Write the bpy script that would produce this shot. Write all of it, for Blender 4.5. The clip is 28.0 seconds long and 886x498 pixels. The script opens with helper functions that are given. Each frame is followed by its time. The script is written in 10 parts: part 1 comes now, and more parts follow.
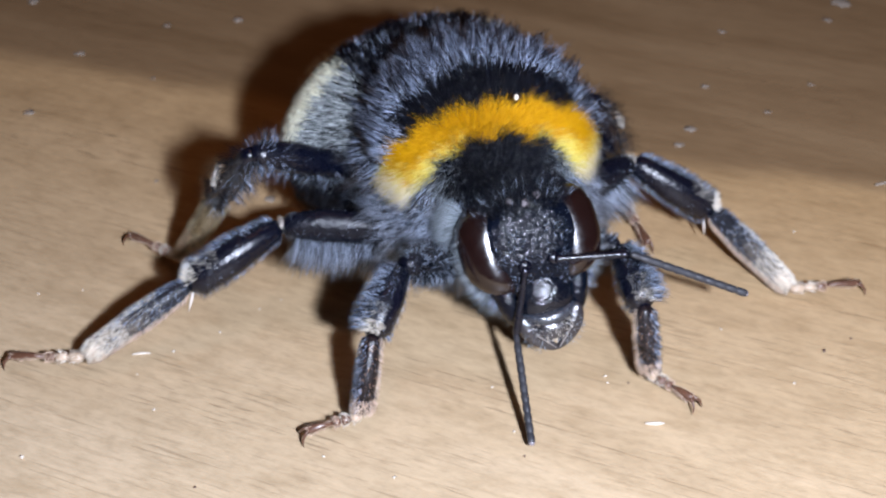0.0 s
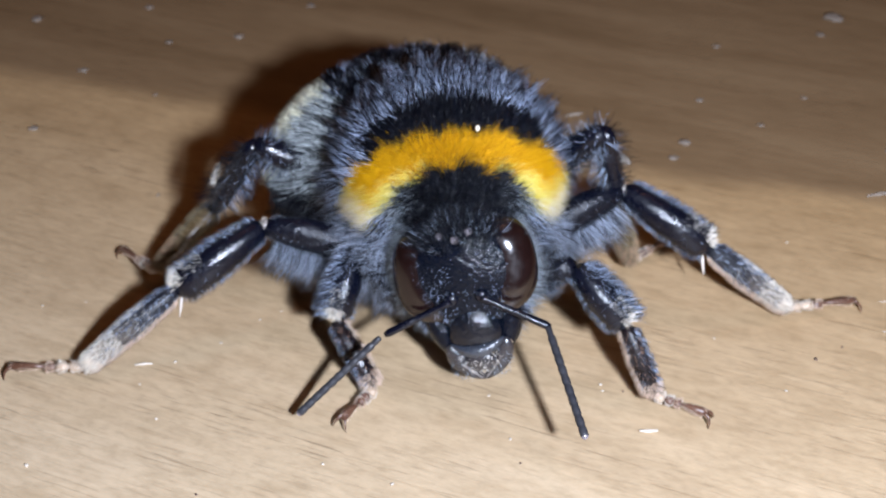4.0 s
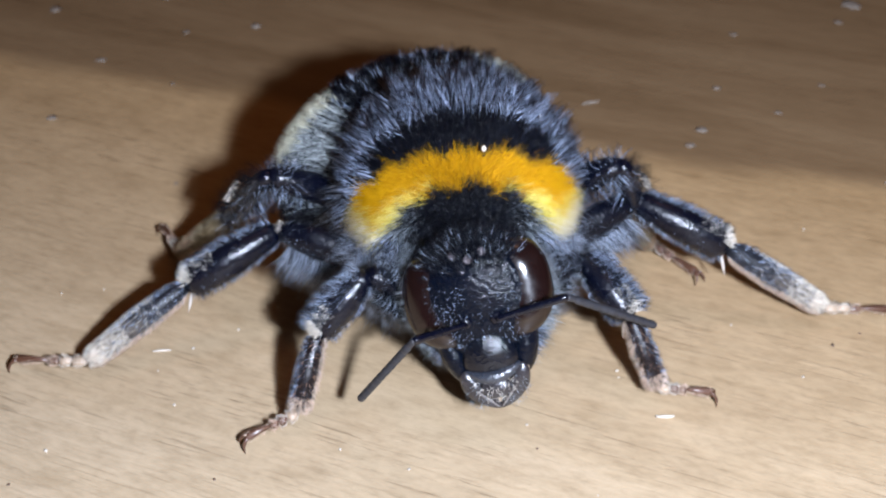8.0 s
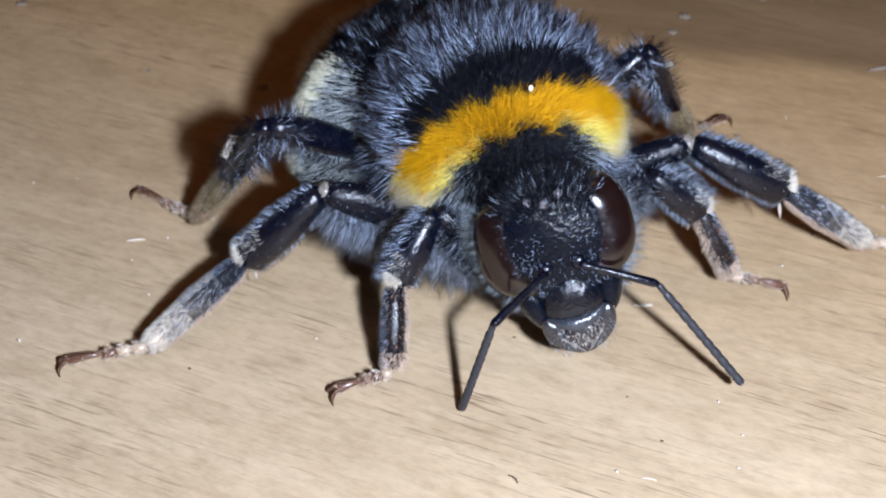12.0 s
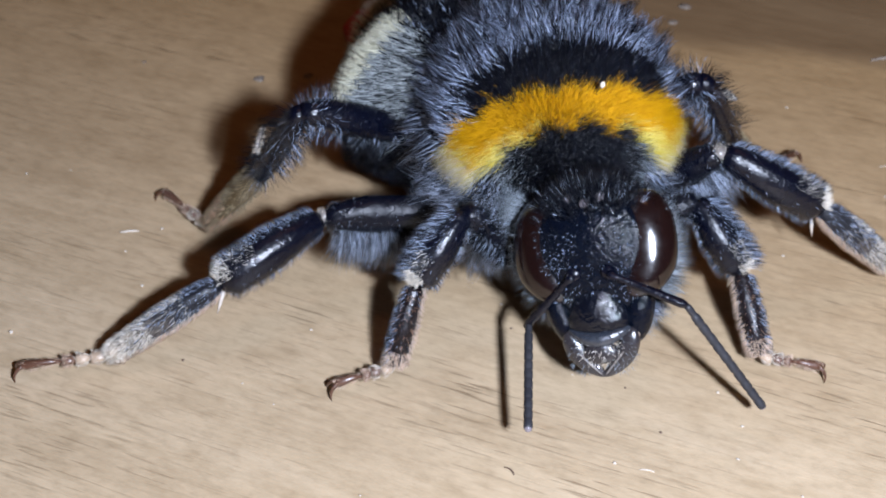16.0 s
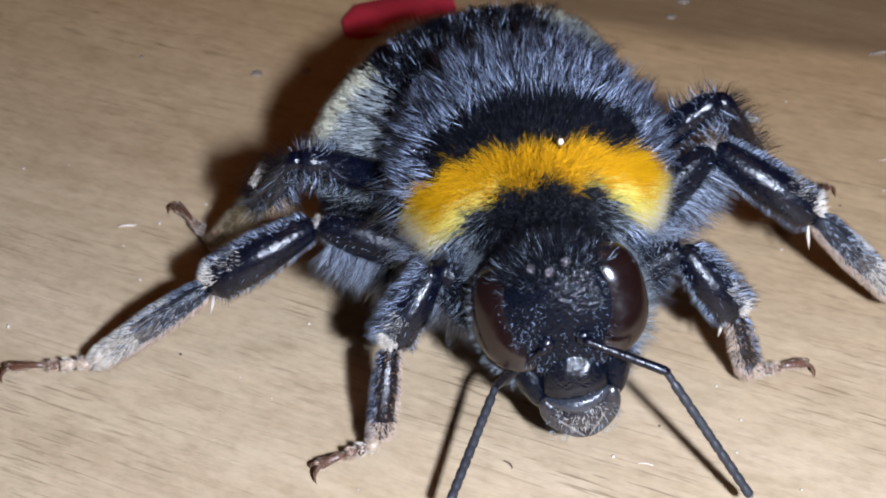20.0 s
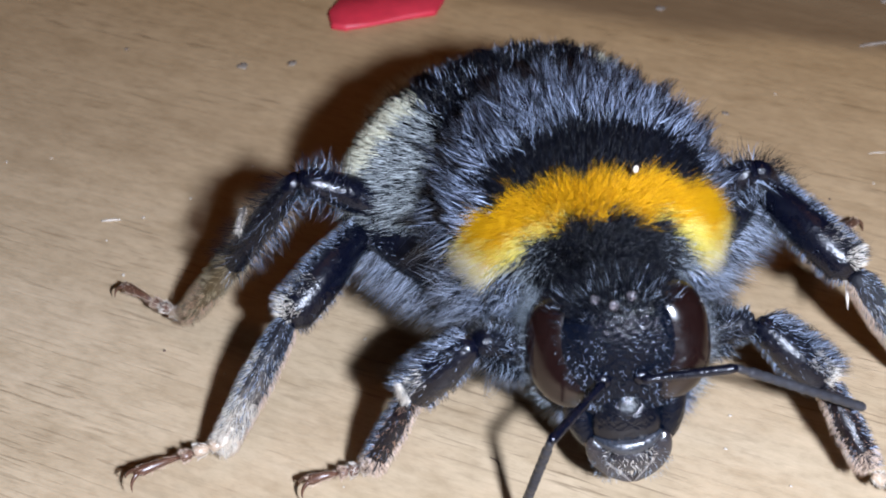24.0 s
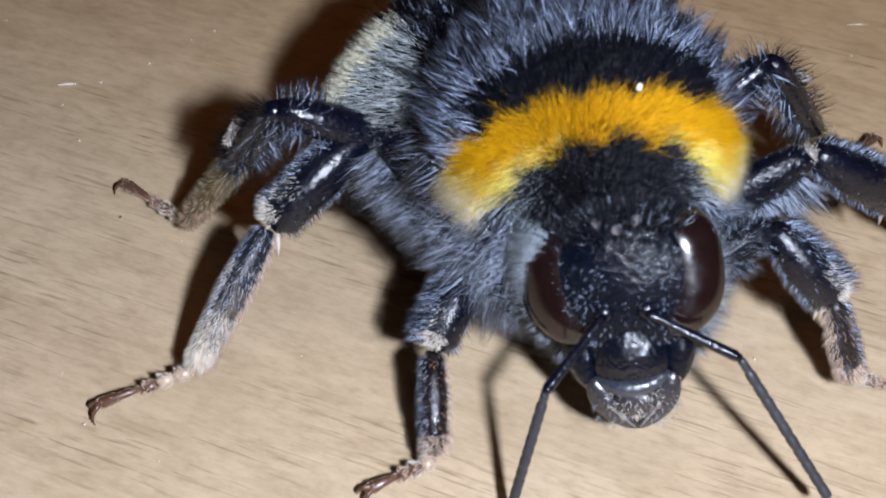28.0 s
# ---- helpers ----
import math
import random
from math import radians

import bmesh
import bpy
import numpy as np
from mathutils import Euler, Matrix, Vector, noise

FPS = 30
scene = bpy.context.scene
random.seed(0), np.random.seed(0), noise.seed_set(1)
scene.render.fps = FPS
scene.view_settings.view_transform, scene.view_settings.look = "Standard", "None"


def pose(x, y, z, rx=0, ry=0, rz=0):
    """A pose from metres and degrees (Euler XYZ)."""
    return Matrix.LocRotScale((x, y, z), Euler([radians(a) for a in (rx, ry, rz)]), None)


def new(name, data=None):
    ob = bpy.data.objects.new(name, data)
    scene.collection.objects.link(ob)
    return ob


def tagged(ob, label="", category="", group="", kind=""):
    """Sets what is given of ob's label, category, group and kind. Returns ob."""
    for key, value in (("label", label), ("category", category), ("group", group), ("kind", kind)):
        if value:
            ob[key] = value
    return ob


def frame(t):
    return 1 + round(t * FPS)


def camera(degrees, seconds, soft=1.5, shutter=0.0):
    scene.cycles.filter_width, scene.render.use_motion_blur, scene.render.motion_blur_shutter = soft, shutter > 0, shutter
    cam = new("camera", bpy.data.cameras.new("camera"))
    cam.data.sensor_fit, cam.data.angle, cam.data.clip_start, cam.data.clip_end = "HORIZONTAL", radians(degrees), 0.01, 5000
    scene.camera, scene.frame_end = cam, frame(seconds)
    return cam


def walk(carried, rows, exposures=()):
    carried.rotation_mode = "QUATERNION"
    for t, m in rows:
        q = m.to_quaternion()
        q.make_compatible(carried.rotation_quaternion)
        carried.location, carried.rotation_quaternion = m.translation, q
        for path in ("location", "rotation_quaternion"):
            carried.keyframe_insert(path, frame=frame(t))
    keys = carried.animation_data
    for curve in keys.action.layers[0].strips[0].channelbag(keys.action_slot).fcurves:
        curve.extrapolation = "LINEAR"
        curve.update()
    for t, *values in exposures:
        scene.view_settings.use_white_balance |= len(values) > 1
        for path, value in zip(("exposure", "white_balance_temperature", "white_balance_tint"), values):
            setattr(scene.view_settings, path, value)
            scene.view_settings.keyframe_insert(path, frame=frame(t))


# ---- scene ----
cam = camera(34.823, 28.0, soft=1.9)
walk(cam, [
    (0, pose(-0.00021,-0.04044,0.02827, 55.083,-0.709,-0.521)),
    (0.5, pose(0.00005,-0.04108,0.02857, 56.850,-0.813,-0.630)),
    (1, pose(0.00019,-0.04100,0.02845, 56.414,-0.856,-0.874)),
    (1.5, pose(0.00018,-0.04096,0.02851, 55.675,-0.962,-1.182)),
    (2, pose(0.00022,-0.04107,0.02853, 56.229,-0.909,-1.035)),
    (2.5, pose(0.00016,-0.04111,0.02855, 56.475,-0.987,-1.117)),
    (3, pose(0.00018,-0.04112,0.02850, 56.569,-0.950,-1.115)),
    (3.5, pose(0.00008,-0.04117,0.02851, 56.416,-0.701,-0.820)),
    (4, pose(-0.00004,-0.04116,0.02857, 55.749,-0.481,-0.544)),
    (4.5, pose(0.00001,-0.04120,0.02862, 56.095,-0.269,-0.431)),
    (6.5, pose(-0.00000,-0.04136,0.02850, 55.935,-0.123,-0.121)),
    (7, pose(-0.00002,-0.04139,0.02847, 55.770,-0.069,-0.094)),
    (7.5, pose(-0.00004,-0.04133,0.02844, 55.805,-0.055,-0.111)),
    (8, pose(-0.00000,-0.04137,0.02843, 55.500,-0.000,-0.000)),
    (8.5, pose(-0.00001,-0.04142,0.02836, 55.343,0.045,0.070)),
    (9, pose(-0.00005,-0.04146,0.02837, 55.542,0.076,0.082)),
    (9.5, pose(0.00001,-0.04143,0.02836, 55.338,0.095,0.065)),
    (10, pose(0.00000,-0.04138,0.02825, 55.230,0.026,-0.100)),
    (10.5, pose(0.00004,-0.04133,0.02825, 55.043,0.029,-0.058)),
    (11, pose(0.00011,-0.04129,0.02814, 54.281,0.064,-0.079)),
    (11.5, pose(0.00020,-0.04120,0.02804, 53.471,-0.113,-0.288)),
    (12, pose(0.00023,-0.04103,0.02799, 51.171,-0.345,-0.526)),
    (12.5, pose(0.00012,-0.04101,0.02782, 50.675,-0.315,-0.679)),
    (14.5, pose(0.00042,-0.04083,0.02749, 50.871,-0.111,-0.442)),
    (15, pose(0.00041,-0.04084,0.02740, 50.847,-0.119,-0.460)),
    (15.5, pose(0.00048,-0.04090,0.02736, 51.209,-0.087,-0.379)),
    (16, pose(0.00050,-0.04086,0.02746, 51.197,-0.130,-0.427)),
    (16.5, pose(0.00053,-0.04089,0.02731, 51.326,-0.022,-0.515)),
    (17, pose(0.00060,-0.04090,0.02733, 51.152,-0.012,-0.448)),
    (17.5, pose(0.00054,-0.04085,0.02735, 51.278,-0.097,-0.529)),
    (18, pose(0.00056,-0.04081,0.02739, 51.247,-0.091,-0.565)),
    (18.5, pose(0.00049,-0.04084,0.02741, 51.232,-0.085,-0.636)),
    (19, pose(0.00053,-0.04082,0.02736, 51.120,-0.078,-0.573)),
    (19.5, pose(0.00059,-0.04083,0.02743, 51.205,-0.052,-0.492)),
    (20, pose(0.00051,-0.04089,0.02731, 51.136,-0.134,-0.500)),
    (20.5, pose(0.00050,-0.04082,0.02737, 50.136,-0.158,-0.509)),
    (21, pose(0.00050,-0.04071,0.02717, 50.570,-0.165,-0.662)),
    (21.5, pose(0.00048,-0.04069,0.02707, 50.662,-0.233,-0.687)),
    (22, pose(0.00057,-0.04064,0.02705, 50.462,-0.260,-0.771)),
    (22.5, pose(0.00044,-0.04066,0.02716, 50.604,-0.365,-0.777)),
    (24.5, pose(0.00071,-0.04049,0.02716, 50.755,-0.245,-0.825)),
    (25, pose(0.00062,-0.04055,0.02721, 50.454,-0.429,-0.855)),
    (25.5, pose(0.00070,-0.04055,0.02713, 50.105,-0.404,-0.753)),
    (25.8, pose(0.00077,-0.04055,0.02686, 49.192,-0.520,-0.484)),
    (26, pose(0.00082,-0.04054,0.02667, 46.570,-0.572,-0.635)),
    (26.1, pose(0.00084,-0.04046,0.02658, 45.355,-0.720,-0.508)),
    (26.5, pose(0.00082,-0.04023,0.02626, 45.351,-0.820,-0.567)),
    (27, pose(0.00101,-0.04024,0.02617, 45.674,-1.178,-0.887)),
    (27.5, pose(0.00104,-0.04002,0.02611, 46.025,-1.347,-1.052)),
    (28, pose(0.00123,-0.04017,0.02621, 46.135,-1.150,-0.944)),
], exposures=[(0, 0.35, 6650, 13), (3, 0.33, 6650, 13), (4.5, 0.33, 6500, 11), (9, 0.27, 6500, 11), (11, 0.22, 6480, 11), (12, 0.05, 6450, 11), (15, -0.15, 6500, 12), (22, -0.13, 6500, 12), (25.3, -0.05, 6550, 12), (25.9, 0.02, 6450, 11), (26.2, -0.06, 6450, 11), (26.6, -0.36, 6700, 13), (28, -0.48, 6750, 13)])
cam.data.dof.use_dof, cam.data.dof.focus_distance, cam.data.dof.aperture_fstop = True, 0.0362, 215

# ---- light ----
MM = 0.001
world = bpy.data.worlds.new("room_light")
scene.world = world
world.use_nodes = True
world.node_tree.nodes["Background"].inputs[0].default_value = (1.0, 0.86, 0.7, 1)
world.node_tree.nodes["Background"].inputs[1].default_value = 0.015
flash = new("phone_flash", bpy.data.lights.new("phone_flash", "POINT"))
flash.data.energy, flash.data.color, flash.data.shadow_soft_size = 0.219, (0.835, 0.955, 1.20), 0.0014
flash.location = (0.0104, -0.0460, 0.0304)
# Unseen warm fill, added overhead to lift the shadows.
lamp = new("warm_fill_light", bpy.data.lights.new("warm_fill_light", "AREA"))
lamp.data.energy, lamp.data.color, lamp.data.size = 2.3, (1.0, 0.50, 0.25), 0.4
lamp.location = (0.3, 0.2, 2.35)


# ---- materials ----
def material(name, color, rough=0.5, metal=0.0, spec=0.5):
    m = bpy.data.materials.new(name)
    m.use_nodes = True
    b = m.node_tree.nodes["Principled BSDF"]
    b.inputs["Base Color"].default_value = (*color, 1)
    b.inputs["Roughness"].default_value = rough
    b.inputs["Metallic"].default_value = metal
    b.inputs["Specular IOR Level"].default_value = spec
    return m, m.node_tree, b


def node(tree, kind, **inputs):
    n = tree.nodes.new(kind)
    for key, value in inputs.items():
        n.inputs[key.replace("_", " ")].default_value = value
    return n


def ramp(tree, source, stops):
    n = tree.nodes.new("ShaderNodeValToRGB")
    el = n.color_ramp.elements
    while len(el) < len(stops):
        el.new(0.5)
    for e, (at, c) in zip(el, stops):
        e.position, e.color = at, (*c, 1)
    tree.links.new(source, n.inputs[0])
    return n.outputs[0]


def mix(tree, fac, a, b, how="MIX"):
    n = tree.nodes.new("ShaderNodeMix")
    n.data_type, n.blend_type = "RGBA", how
    for value, i in ((fac, 0), (a, 6), (b, 7)):
        if isinstance(value, (int, float)):
            n.inputs[i].default_value = value
        elif isinstance(value, tuple):
            n.inputs[i].default_value = (*value, 1)
        else:
            tree.links.new(value, n.inputs[i])
    return n.outputs[2]


def calc(tree, how, a, b=0.0):
    n = tree.nodes.new("ShaderNodeMath")
    n.operation = how
    for value, i in ((a, 0), (b, 1)):
        if isinstance(value, (int, float)):
            n.inputs[i].default_value = value
        else:
            tree.links.new(value, n.inputs[i])
    return n.outputs[0]


def bump(tree, shader, height, strength, distance):
    n = node(tree, "ShaderNodeBump", Strength=strength, Distance=distance)
    tree.links.new(height, n.inputs["Height"])
    tree.links.new(n.outputs[0], shader.inputs["Normal"])


def noise_at(tree, vector, scale, detail=4.0, rough=0.55, squash=(1, 1, 1)):
    mp = tree.nodes.new("ShaderNodeMapping")
    mp.inputs["Scale"].default_value = squash
    tree.links.new(vector, mp.inputs[0])
    n = node(tree, "ShaderNodeTexNoise", Scale=scale, Detail=detail, Roughness=rough)
    tree.links.new(mp.outputs[0], n.inputs["Vector"])
    return n.outputs[0]


def wood():
    """Pale oak-coloured laminate with a darker reddish band across the grain's far side."""
    m, t, b = material("varnished_wood", (0.4, 0.28, 0.17), 0.42)
    co = t.nodes.new("ShaderNodeTexCoord").outputs["Object"]
    turn = t.nodes.new("ShaderNodeMapping")
    turn.inputs["Rotation"].default_value = (0, 0, radians(17.5))
    t.links.new(co, turn.inputs[0])
    g = turn.outputs[0]
    xyz = t.nodes.new("ShaderNodeSeparateXYZ")
    t.links.new(g, xyz.inputs[0])
    lean = t.nodes.new("ShaderNodeMapping")
    lean.inputs["Rotation"].default_value = (0, 0, radians(6.0))
    t.links.new(g, lean.inputs[0])
    g = lean.outputs[0]
    wide = noise_at(t, g, 1.0, 3, 0.5, (60, 420, 1))
    fine = noise_at(t, g, 1.0, 6, 0.68, (620, 3000, 1))
    pores = noise_at(t, g, 1.0, 2, 0.5, (480, 4600, 1))
    hairline = noise_at(t, g, 1.0, 2, 0.5, (520, 8200, 1))
    zone = noise_at(t, g, 1.0, 3, 0.6, (70, 330, 1))
    blot = noise_at(t, g, 1.0, 3, 0.5, (75, 130, 1))
    mottle = noise_at(t, g, 1.0, 4, 0.6, (600, 1000, 1))
    tone = ramp(t, wide, [(0.30, (0.385, 0.287, 0.183)), (0.5, (0.465, 0.356, 0.234)), (0.7, (0.51, 0.398, 0.272))])
    tone = mix(t, 0.42, tone, ramp(t, fine, [(0.28, (0.35, 0.256, 0.157)), (0.5, (0.465, 0.355, 0.237)), (0.75, (0.54, 0.425, 0.295))]))
    tone = mix(t, 1.0, tone, ramp(t, mottle, [(0.28, (0.87, 0.85, 0.82)), (0.5, (1, 1, 1)), (0.72, (1.07, 1.07, 1.07))]), "MULTIPLY")
    line = ramp(t, pores, [(0.33, (1, 1, 1)), (0.41, (0, 0, 0))])
    thin = ramp(t, hairline, [(0.34, (1, 1, 1)), (0.42, (0, 0, 0))])
    line = calc(t, "MAXIMUM", calc(t, "MULTIPLY", line, 0.45), calc(t, "MULTIPLY", thin, 0.9))
    line = calc(t, "MULTIPLY", line, ramp(t, zone, [(0.42, (0.06,) * 3), (0.66, (1, 1, 1))]))
    tone = mix(t, calc(t, "MULTIPLY", line, 0.78), tone, (0.185, 0.128, 0.076))
    speck = noise_at(t, g, 1.0, 4, 0.7, (1900, 4200, 1))
    tone = mix(t, 0.30, tone, mix(t, 1.0, tone, ramp(t, speck, [(0.3, (0.55, 0.52, 0.48)), (0.5, (1, 1, 1)), (0.7, (1.25, 1.25, 1.25))]), "MULTIPLY"))
    # Warm darkening away from the flash, painted into the wood colour.
    far_fade = t.nodes.new("ShaderNodeMapRange")
    far_fade.inputs["From Min"].default_value, far_fade.inputs["From Max"].default_value = -0.012, 0.009
    t.links.new(xyz.outputs[1], far_fade.inputs[0])
    tone = mix(t, calc(t, "MULTIPLY", far_fade.outputs[0], 0.95), tone, mix(t, 1.0, tone, (0.95, 0.80, 0.60), "MULTIPLY"))
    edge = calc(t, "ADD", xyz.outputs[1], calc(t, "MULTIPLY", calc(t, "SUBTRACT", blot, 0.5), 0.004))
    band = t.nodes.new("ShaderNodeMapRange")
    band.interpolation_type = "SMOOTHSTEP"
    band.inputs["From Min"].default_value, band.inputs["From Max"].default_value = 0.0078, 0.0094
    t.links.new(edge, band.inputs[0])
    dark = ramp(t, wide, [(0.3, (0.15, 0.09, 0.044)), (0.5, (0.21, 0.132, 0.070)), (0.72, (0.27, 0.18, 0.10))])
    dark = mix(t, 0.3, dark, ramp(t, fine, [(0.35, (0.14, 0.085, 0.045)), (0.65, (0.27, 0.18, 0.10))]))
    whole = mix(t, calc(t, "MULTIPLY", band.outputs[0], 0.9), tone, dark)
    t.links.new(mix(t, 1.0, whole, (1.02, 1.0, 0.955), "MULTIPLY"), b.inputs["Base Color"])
    bump(t, b, calc(t, "SUBTRACT", fine, calc(t, "MULTIPLY", line, 0.6)), 0.35, 0.00006)
    return m


def fur_material(name, root, tip, rough=0.38, spec=0.6, few=0.0):
    """Hair that varies a little from strand to strand."""
    m, t, b = material(name, root, rough, 0, spec)
    r = t.nodes.new("ShaderNodeNewGeometry").outputs["Random Per Island"]
    t.links.new(ramp(t, r, [(0.0, root), (few, tuple(0.96 * a + 0.04 * c for a, c in zip(root, tip))), (1.0, tip)] if few else [(0.0, root), (1.0, tip)]), b.inputs["Base Color"])
    return m


def shell(name, color, rough, spec=0.6, coarse=2500, depth=0.00002, spots=0.6, pits=0.4):
    """Horny cuticle with fine pits and duller patches."""
    m, t, b = material(name, color, rough, 0, spec)
    co = t.nodes.new("ShaderNodeTexCoord").outputs["Object"]
    n = noise_at(t, co, coarse, 4)
    t.links.new(mix(t, n, tuple(c * spots for c in color), tuple(min(1, c * 1.5) for c in color)), b.inputs["Base Color"])
    t.links.new(ramp(t, noise_at(t, co, coarse / 5, 3), [(0.35, (rough * 0.7,) * 3), (0.7, (min(1, rough * 1.6),) * 3)]), b.inputs["Roughness"])
    bump(t, b, n, pits, depth)
    return m


WOOD = wood()
PLASTER = shell("painted_plaster", (0.62, 0.58, 0.52), 0.8, 0.3, 60, 0.001, 0.95)
BLACK_SHELL = shell("black_cuticle", (0.0014, 0.0020, 0.0060), 0.21, 0.42, 6200, 0.00008)
LEG_SHELL = shell("rough_black_cuticle", (0.0014, 0.0020, 0.0055), 0.27, 0.30, 6200, 0.00012)
UNDER_SHELL = shell("dull_black_skin", (0.002, 0.002, 0.003), 0.85, 0.05)
FACE_SHELL = shell("face_cuticle", (0.0016, 0.0028, 0.0064), 0.14, 0.19, 6500, 0.00016)
PITTED_SHELL = shell("pitted_cuticle", (0.0018, 0.0028, 0.0060), 0.15, 0.5, 6500, 0.00014)
BROWN_SHELL = shell("brown_cuticle", (0.080, 0.034, 0.019), 0.32)
TAN_SHELL = shell("tan_cuticle", (0.36, 0.26, 0.18), 0.4)
AMBER_SHELL = shell("amber_cuticle", (0.07, 0.045, 0.02), 0.4)
EYE = shell("compound_eye", (0.0062, 0.0024, 0.0022), 0.17, 0.7, 9000, 0.0000012, 0.9)
OCELLUS = shell("ocellus", (0.16, 0.14, 0.15), 0.12, 0.9)
ANTENNA = shell("antenna_cuticle", (0.022, 0.022, 0.026), 0.5, 0.4, 5000)
WING = shell("smoky_wing", (0.035, 0.020, 0.012), 0.3, 0.6, 900)
BLACK_FUR = fur_material("black_fur", (0.0012, 0.0017, 0.004), (0.007, 0.010, 0.021), 0.4, 0.3, 0.7)
# Grey hair; its blue-white tips also paint in the flash's shine.
GREY_SHINE_FUR = fur_material("grey_fur", (0.002, 0.0034, 0.010), (0.56, 0.67, 0.88), 0.24, 0.9, 0.64)
ASH_FUR = fur_material("ash_fur", (0.016, 0.020, 0.024), (0.50, 0.57, 0.63), 0.42, 0.5, 0.25)
DULL_FUR = fur_material("grey_tomentum", (0.05, 0.058, 0.064), (0.46, 0.50, 0.50), 0.45, 0.5, 0.15)
YELLOW_FUR = fur_material("orange_yellow_fur", (0.36, 0.155, 0.001), (0.66, 0.36, 0.003), 0.6, 0.12)
LEMON_FUR = fur_material("lemon_fur", (0.58, 0.44, 0.02), (0.75, 0.66, 0.22), 0.5, 0.3)
PALE_FUR = fur_material("cream_fur", (0.60, 0.52, 0.41), (0.84, 0.79, 0.70), 0.5, 0.4)
RUSTY_FUR = fur_material("rusty_fur", (0.30, 0.15, 0.08), (0.55, 0.36, 0.24), 0.45, 0.5)
# Flash glints put into the colour: the brightest strands are blue-white.
PAINTED_SHEEN_FUR = fur_material("painted_sheen_fur", (0.0016, 0.0026, 0.009), (0.58, 0.69, 0.92), 0.20, 1.0, 0.54)
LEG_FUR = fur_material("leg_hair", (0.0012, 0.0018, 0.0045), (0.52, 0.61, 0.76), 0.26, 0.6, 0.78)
# Lighter base colour paints in part of the rim's bright reflection.
LIP_SHELL = shell("lip_cuticle", (0.020, 0.024, 0.032), 0.24, 0.95, 7500, 0.00008)
JAW_SHELL = shell("jaw_cuticle", (0.022, 0.019, 0.021), 0.20, 0.8, 6500, 0.00008)
LEMON_PALE = fur_material("pale_lemon_fur", (0.50, 0.47, 0.32), (0.80, 0.78, 0.62), 0.5, 0.4)
DUST_FUR = fur_material("dusty_grey_fur", (0.04, 0.04, 0.042), (0.85, 0.79, 0.70), 0.45, 0.5, 0.25)
SOFT_FUR = fur_material("soft_grey_fur", (0.012, 0.015, 0.024), (0.55, 0.63, 0.78), 0.35, 0.7, 0.36)
FORE_SHELL = shell("purple_brown_cuticle", (0.0065, 0.0034, 0.0042), 0.26, 0.42, 7000, 0.00008)
PALE_SHELL = shell("cream_cuticle", (0.50, 0.44, 0.38), 0.35)
EDGE_SHELL = shell("pale_edge_cuticle", (0.17, 0.15, 0.135), 0.3)
DUSTY_SHELL = shell("dusty_cuticle", (0.17, 0.14, 0.115), 0.45, 0.4, 5000, 0.0001)


def pale_towards_foot(m):
    """Black cuticle that turns cream along the joint's length."""
    t, b = m.node_tree, m.node_tree.nodes["Principled BSDF"]
    co = t.nodes.new("ShaderNodeTexCoord").outputs["Object"]
    xyz = t.nodes.new("ShaderNodeSeparateXYZ")
    t.links.new(co, xyz.inputs[0])
    along = calc(t, "ADD", calc(t, "MULTIPLY", xyz.outputs[0], 1000), calc(t, "MULTIPLY", noise_at(t, co, 5000, 5, 0.7), 3.0))
    tone = ramp(t, calc(t, "MULTIPLY", along, 0.2), [(0.60, (0.005, 0.0055, 0.009)), (0.84, (0.14, 0.115, 0.092)), (1.0, (0.60, 0.50, 0.40))])
    t.links.new(tone, b.inputs["Base Color"])


pale_towards_foot(DUSTY_SHELL)
TAN_FUR = fur_material("tan_fur", (0.10, 0.075, 0.04), (0.36, 0.29, 0.18), 0.5, 0.3)
PINK_FUR = fur_material("pinkish_cream_fur", (0.50, 0.34, 0.24), (0.82, 0.66, 0.52), 0.5, 0.4)
RED = shell("red_plastic", (0.55, 0.030, 0.050), 0.45, 0.5, 900)
LINT = shell("white_lint", (0.52, 0.46, 0.38), 0.6, 0.4, 4000)
FLUFF = shell("grey_dust", (0.25, 0.205, 0.165), 0.85, 0.2, 3000, 0.00005)
GRIT = shell("dark_grit", (0.10, 0.06, 0.04), 0.6)


# ---- mesh helpers, in millimetres ----
def part(name, bm, mat, parent=None, label="", kind=""):
    me = bpy.data.meshes.new(name)
    bmesh.ops.scale(bm, vec=(MM,) * 3, verts=bm.verts)
    bm.to_mesh(me)
    bm.free()
    me.materials.append(mat)
    me.shade_smooth()
    ob = new(name, me)
    ob.parent = parent
    return tagged(ob, label, kind=kind)


def ball(bm, at, radii, turn=(0, 0, 0), segs=28, rings=18, shape=None):
    made = bmesh.ops.create_uvsphere(bm, u_segments=segs, v_segments=rings, radius=1.0)["verts"]
    m = pose(0, 0, 0, *turn)
    for v in made:
        p = Vector((v.co.x * radii[0], v.co.y * radii[1], v.co.z * radii[2]))
        if shape:
            p = Vector(shape(p))
        v.co = m @ p + Vector(at)
    return made


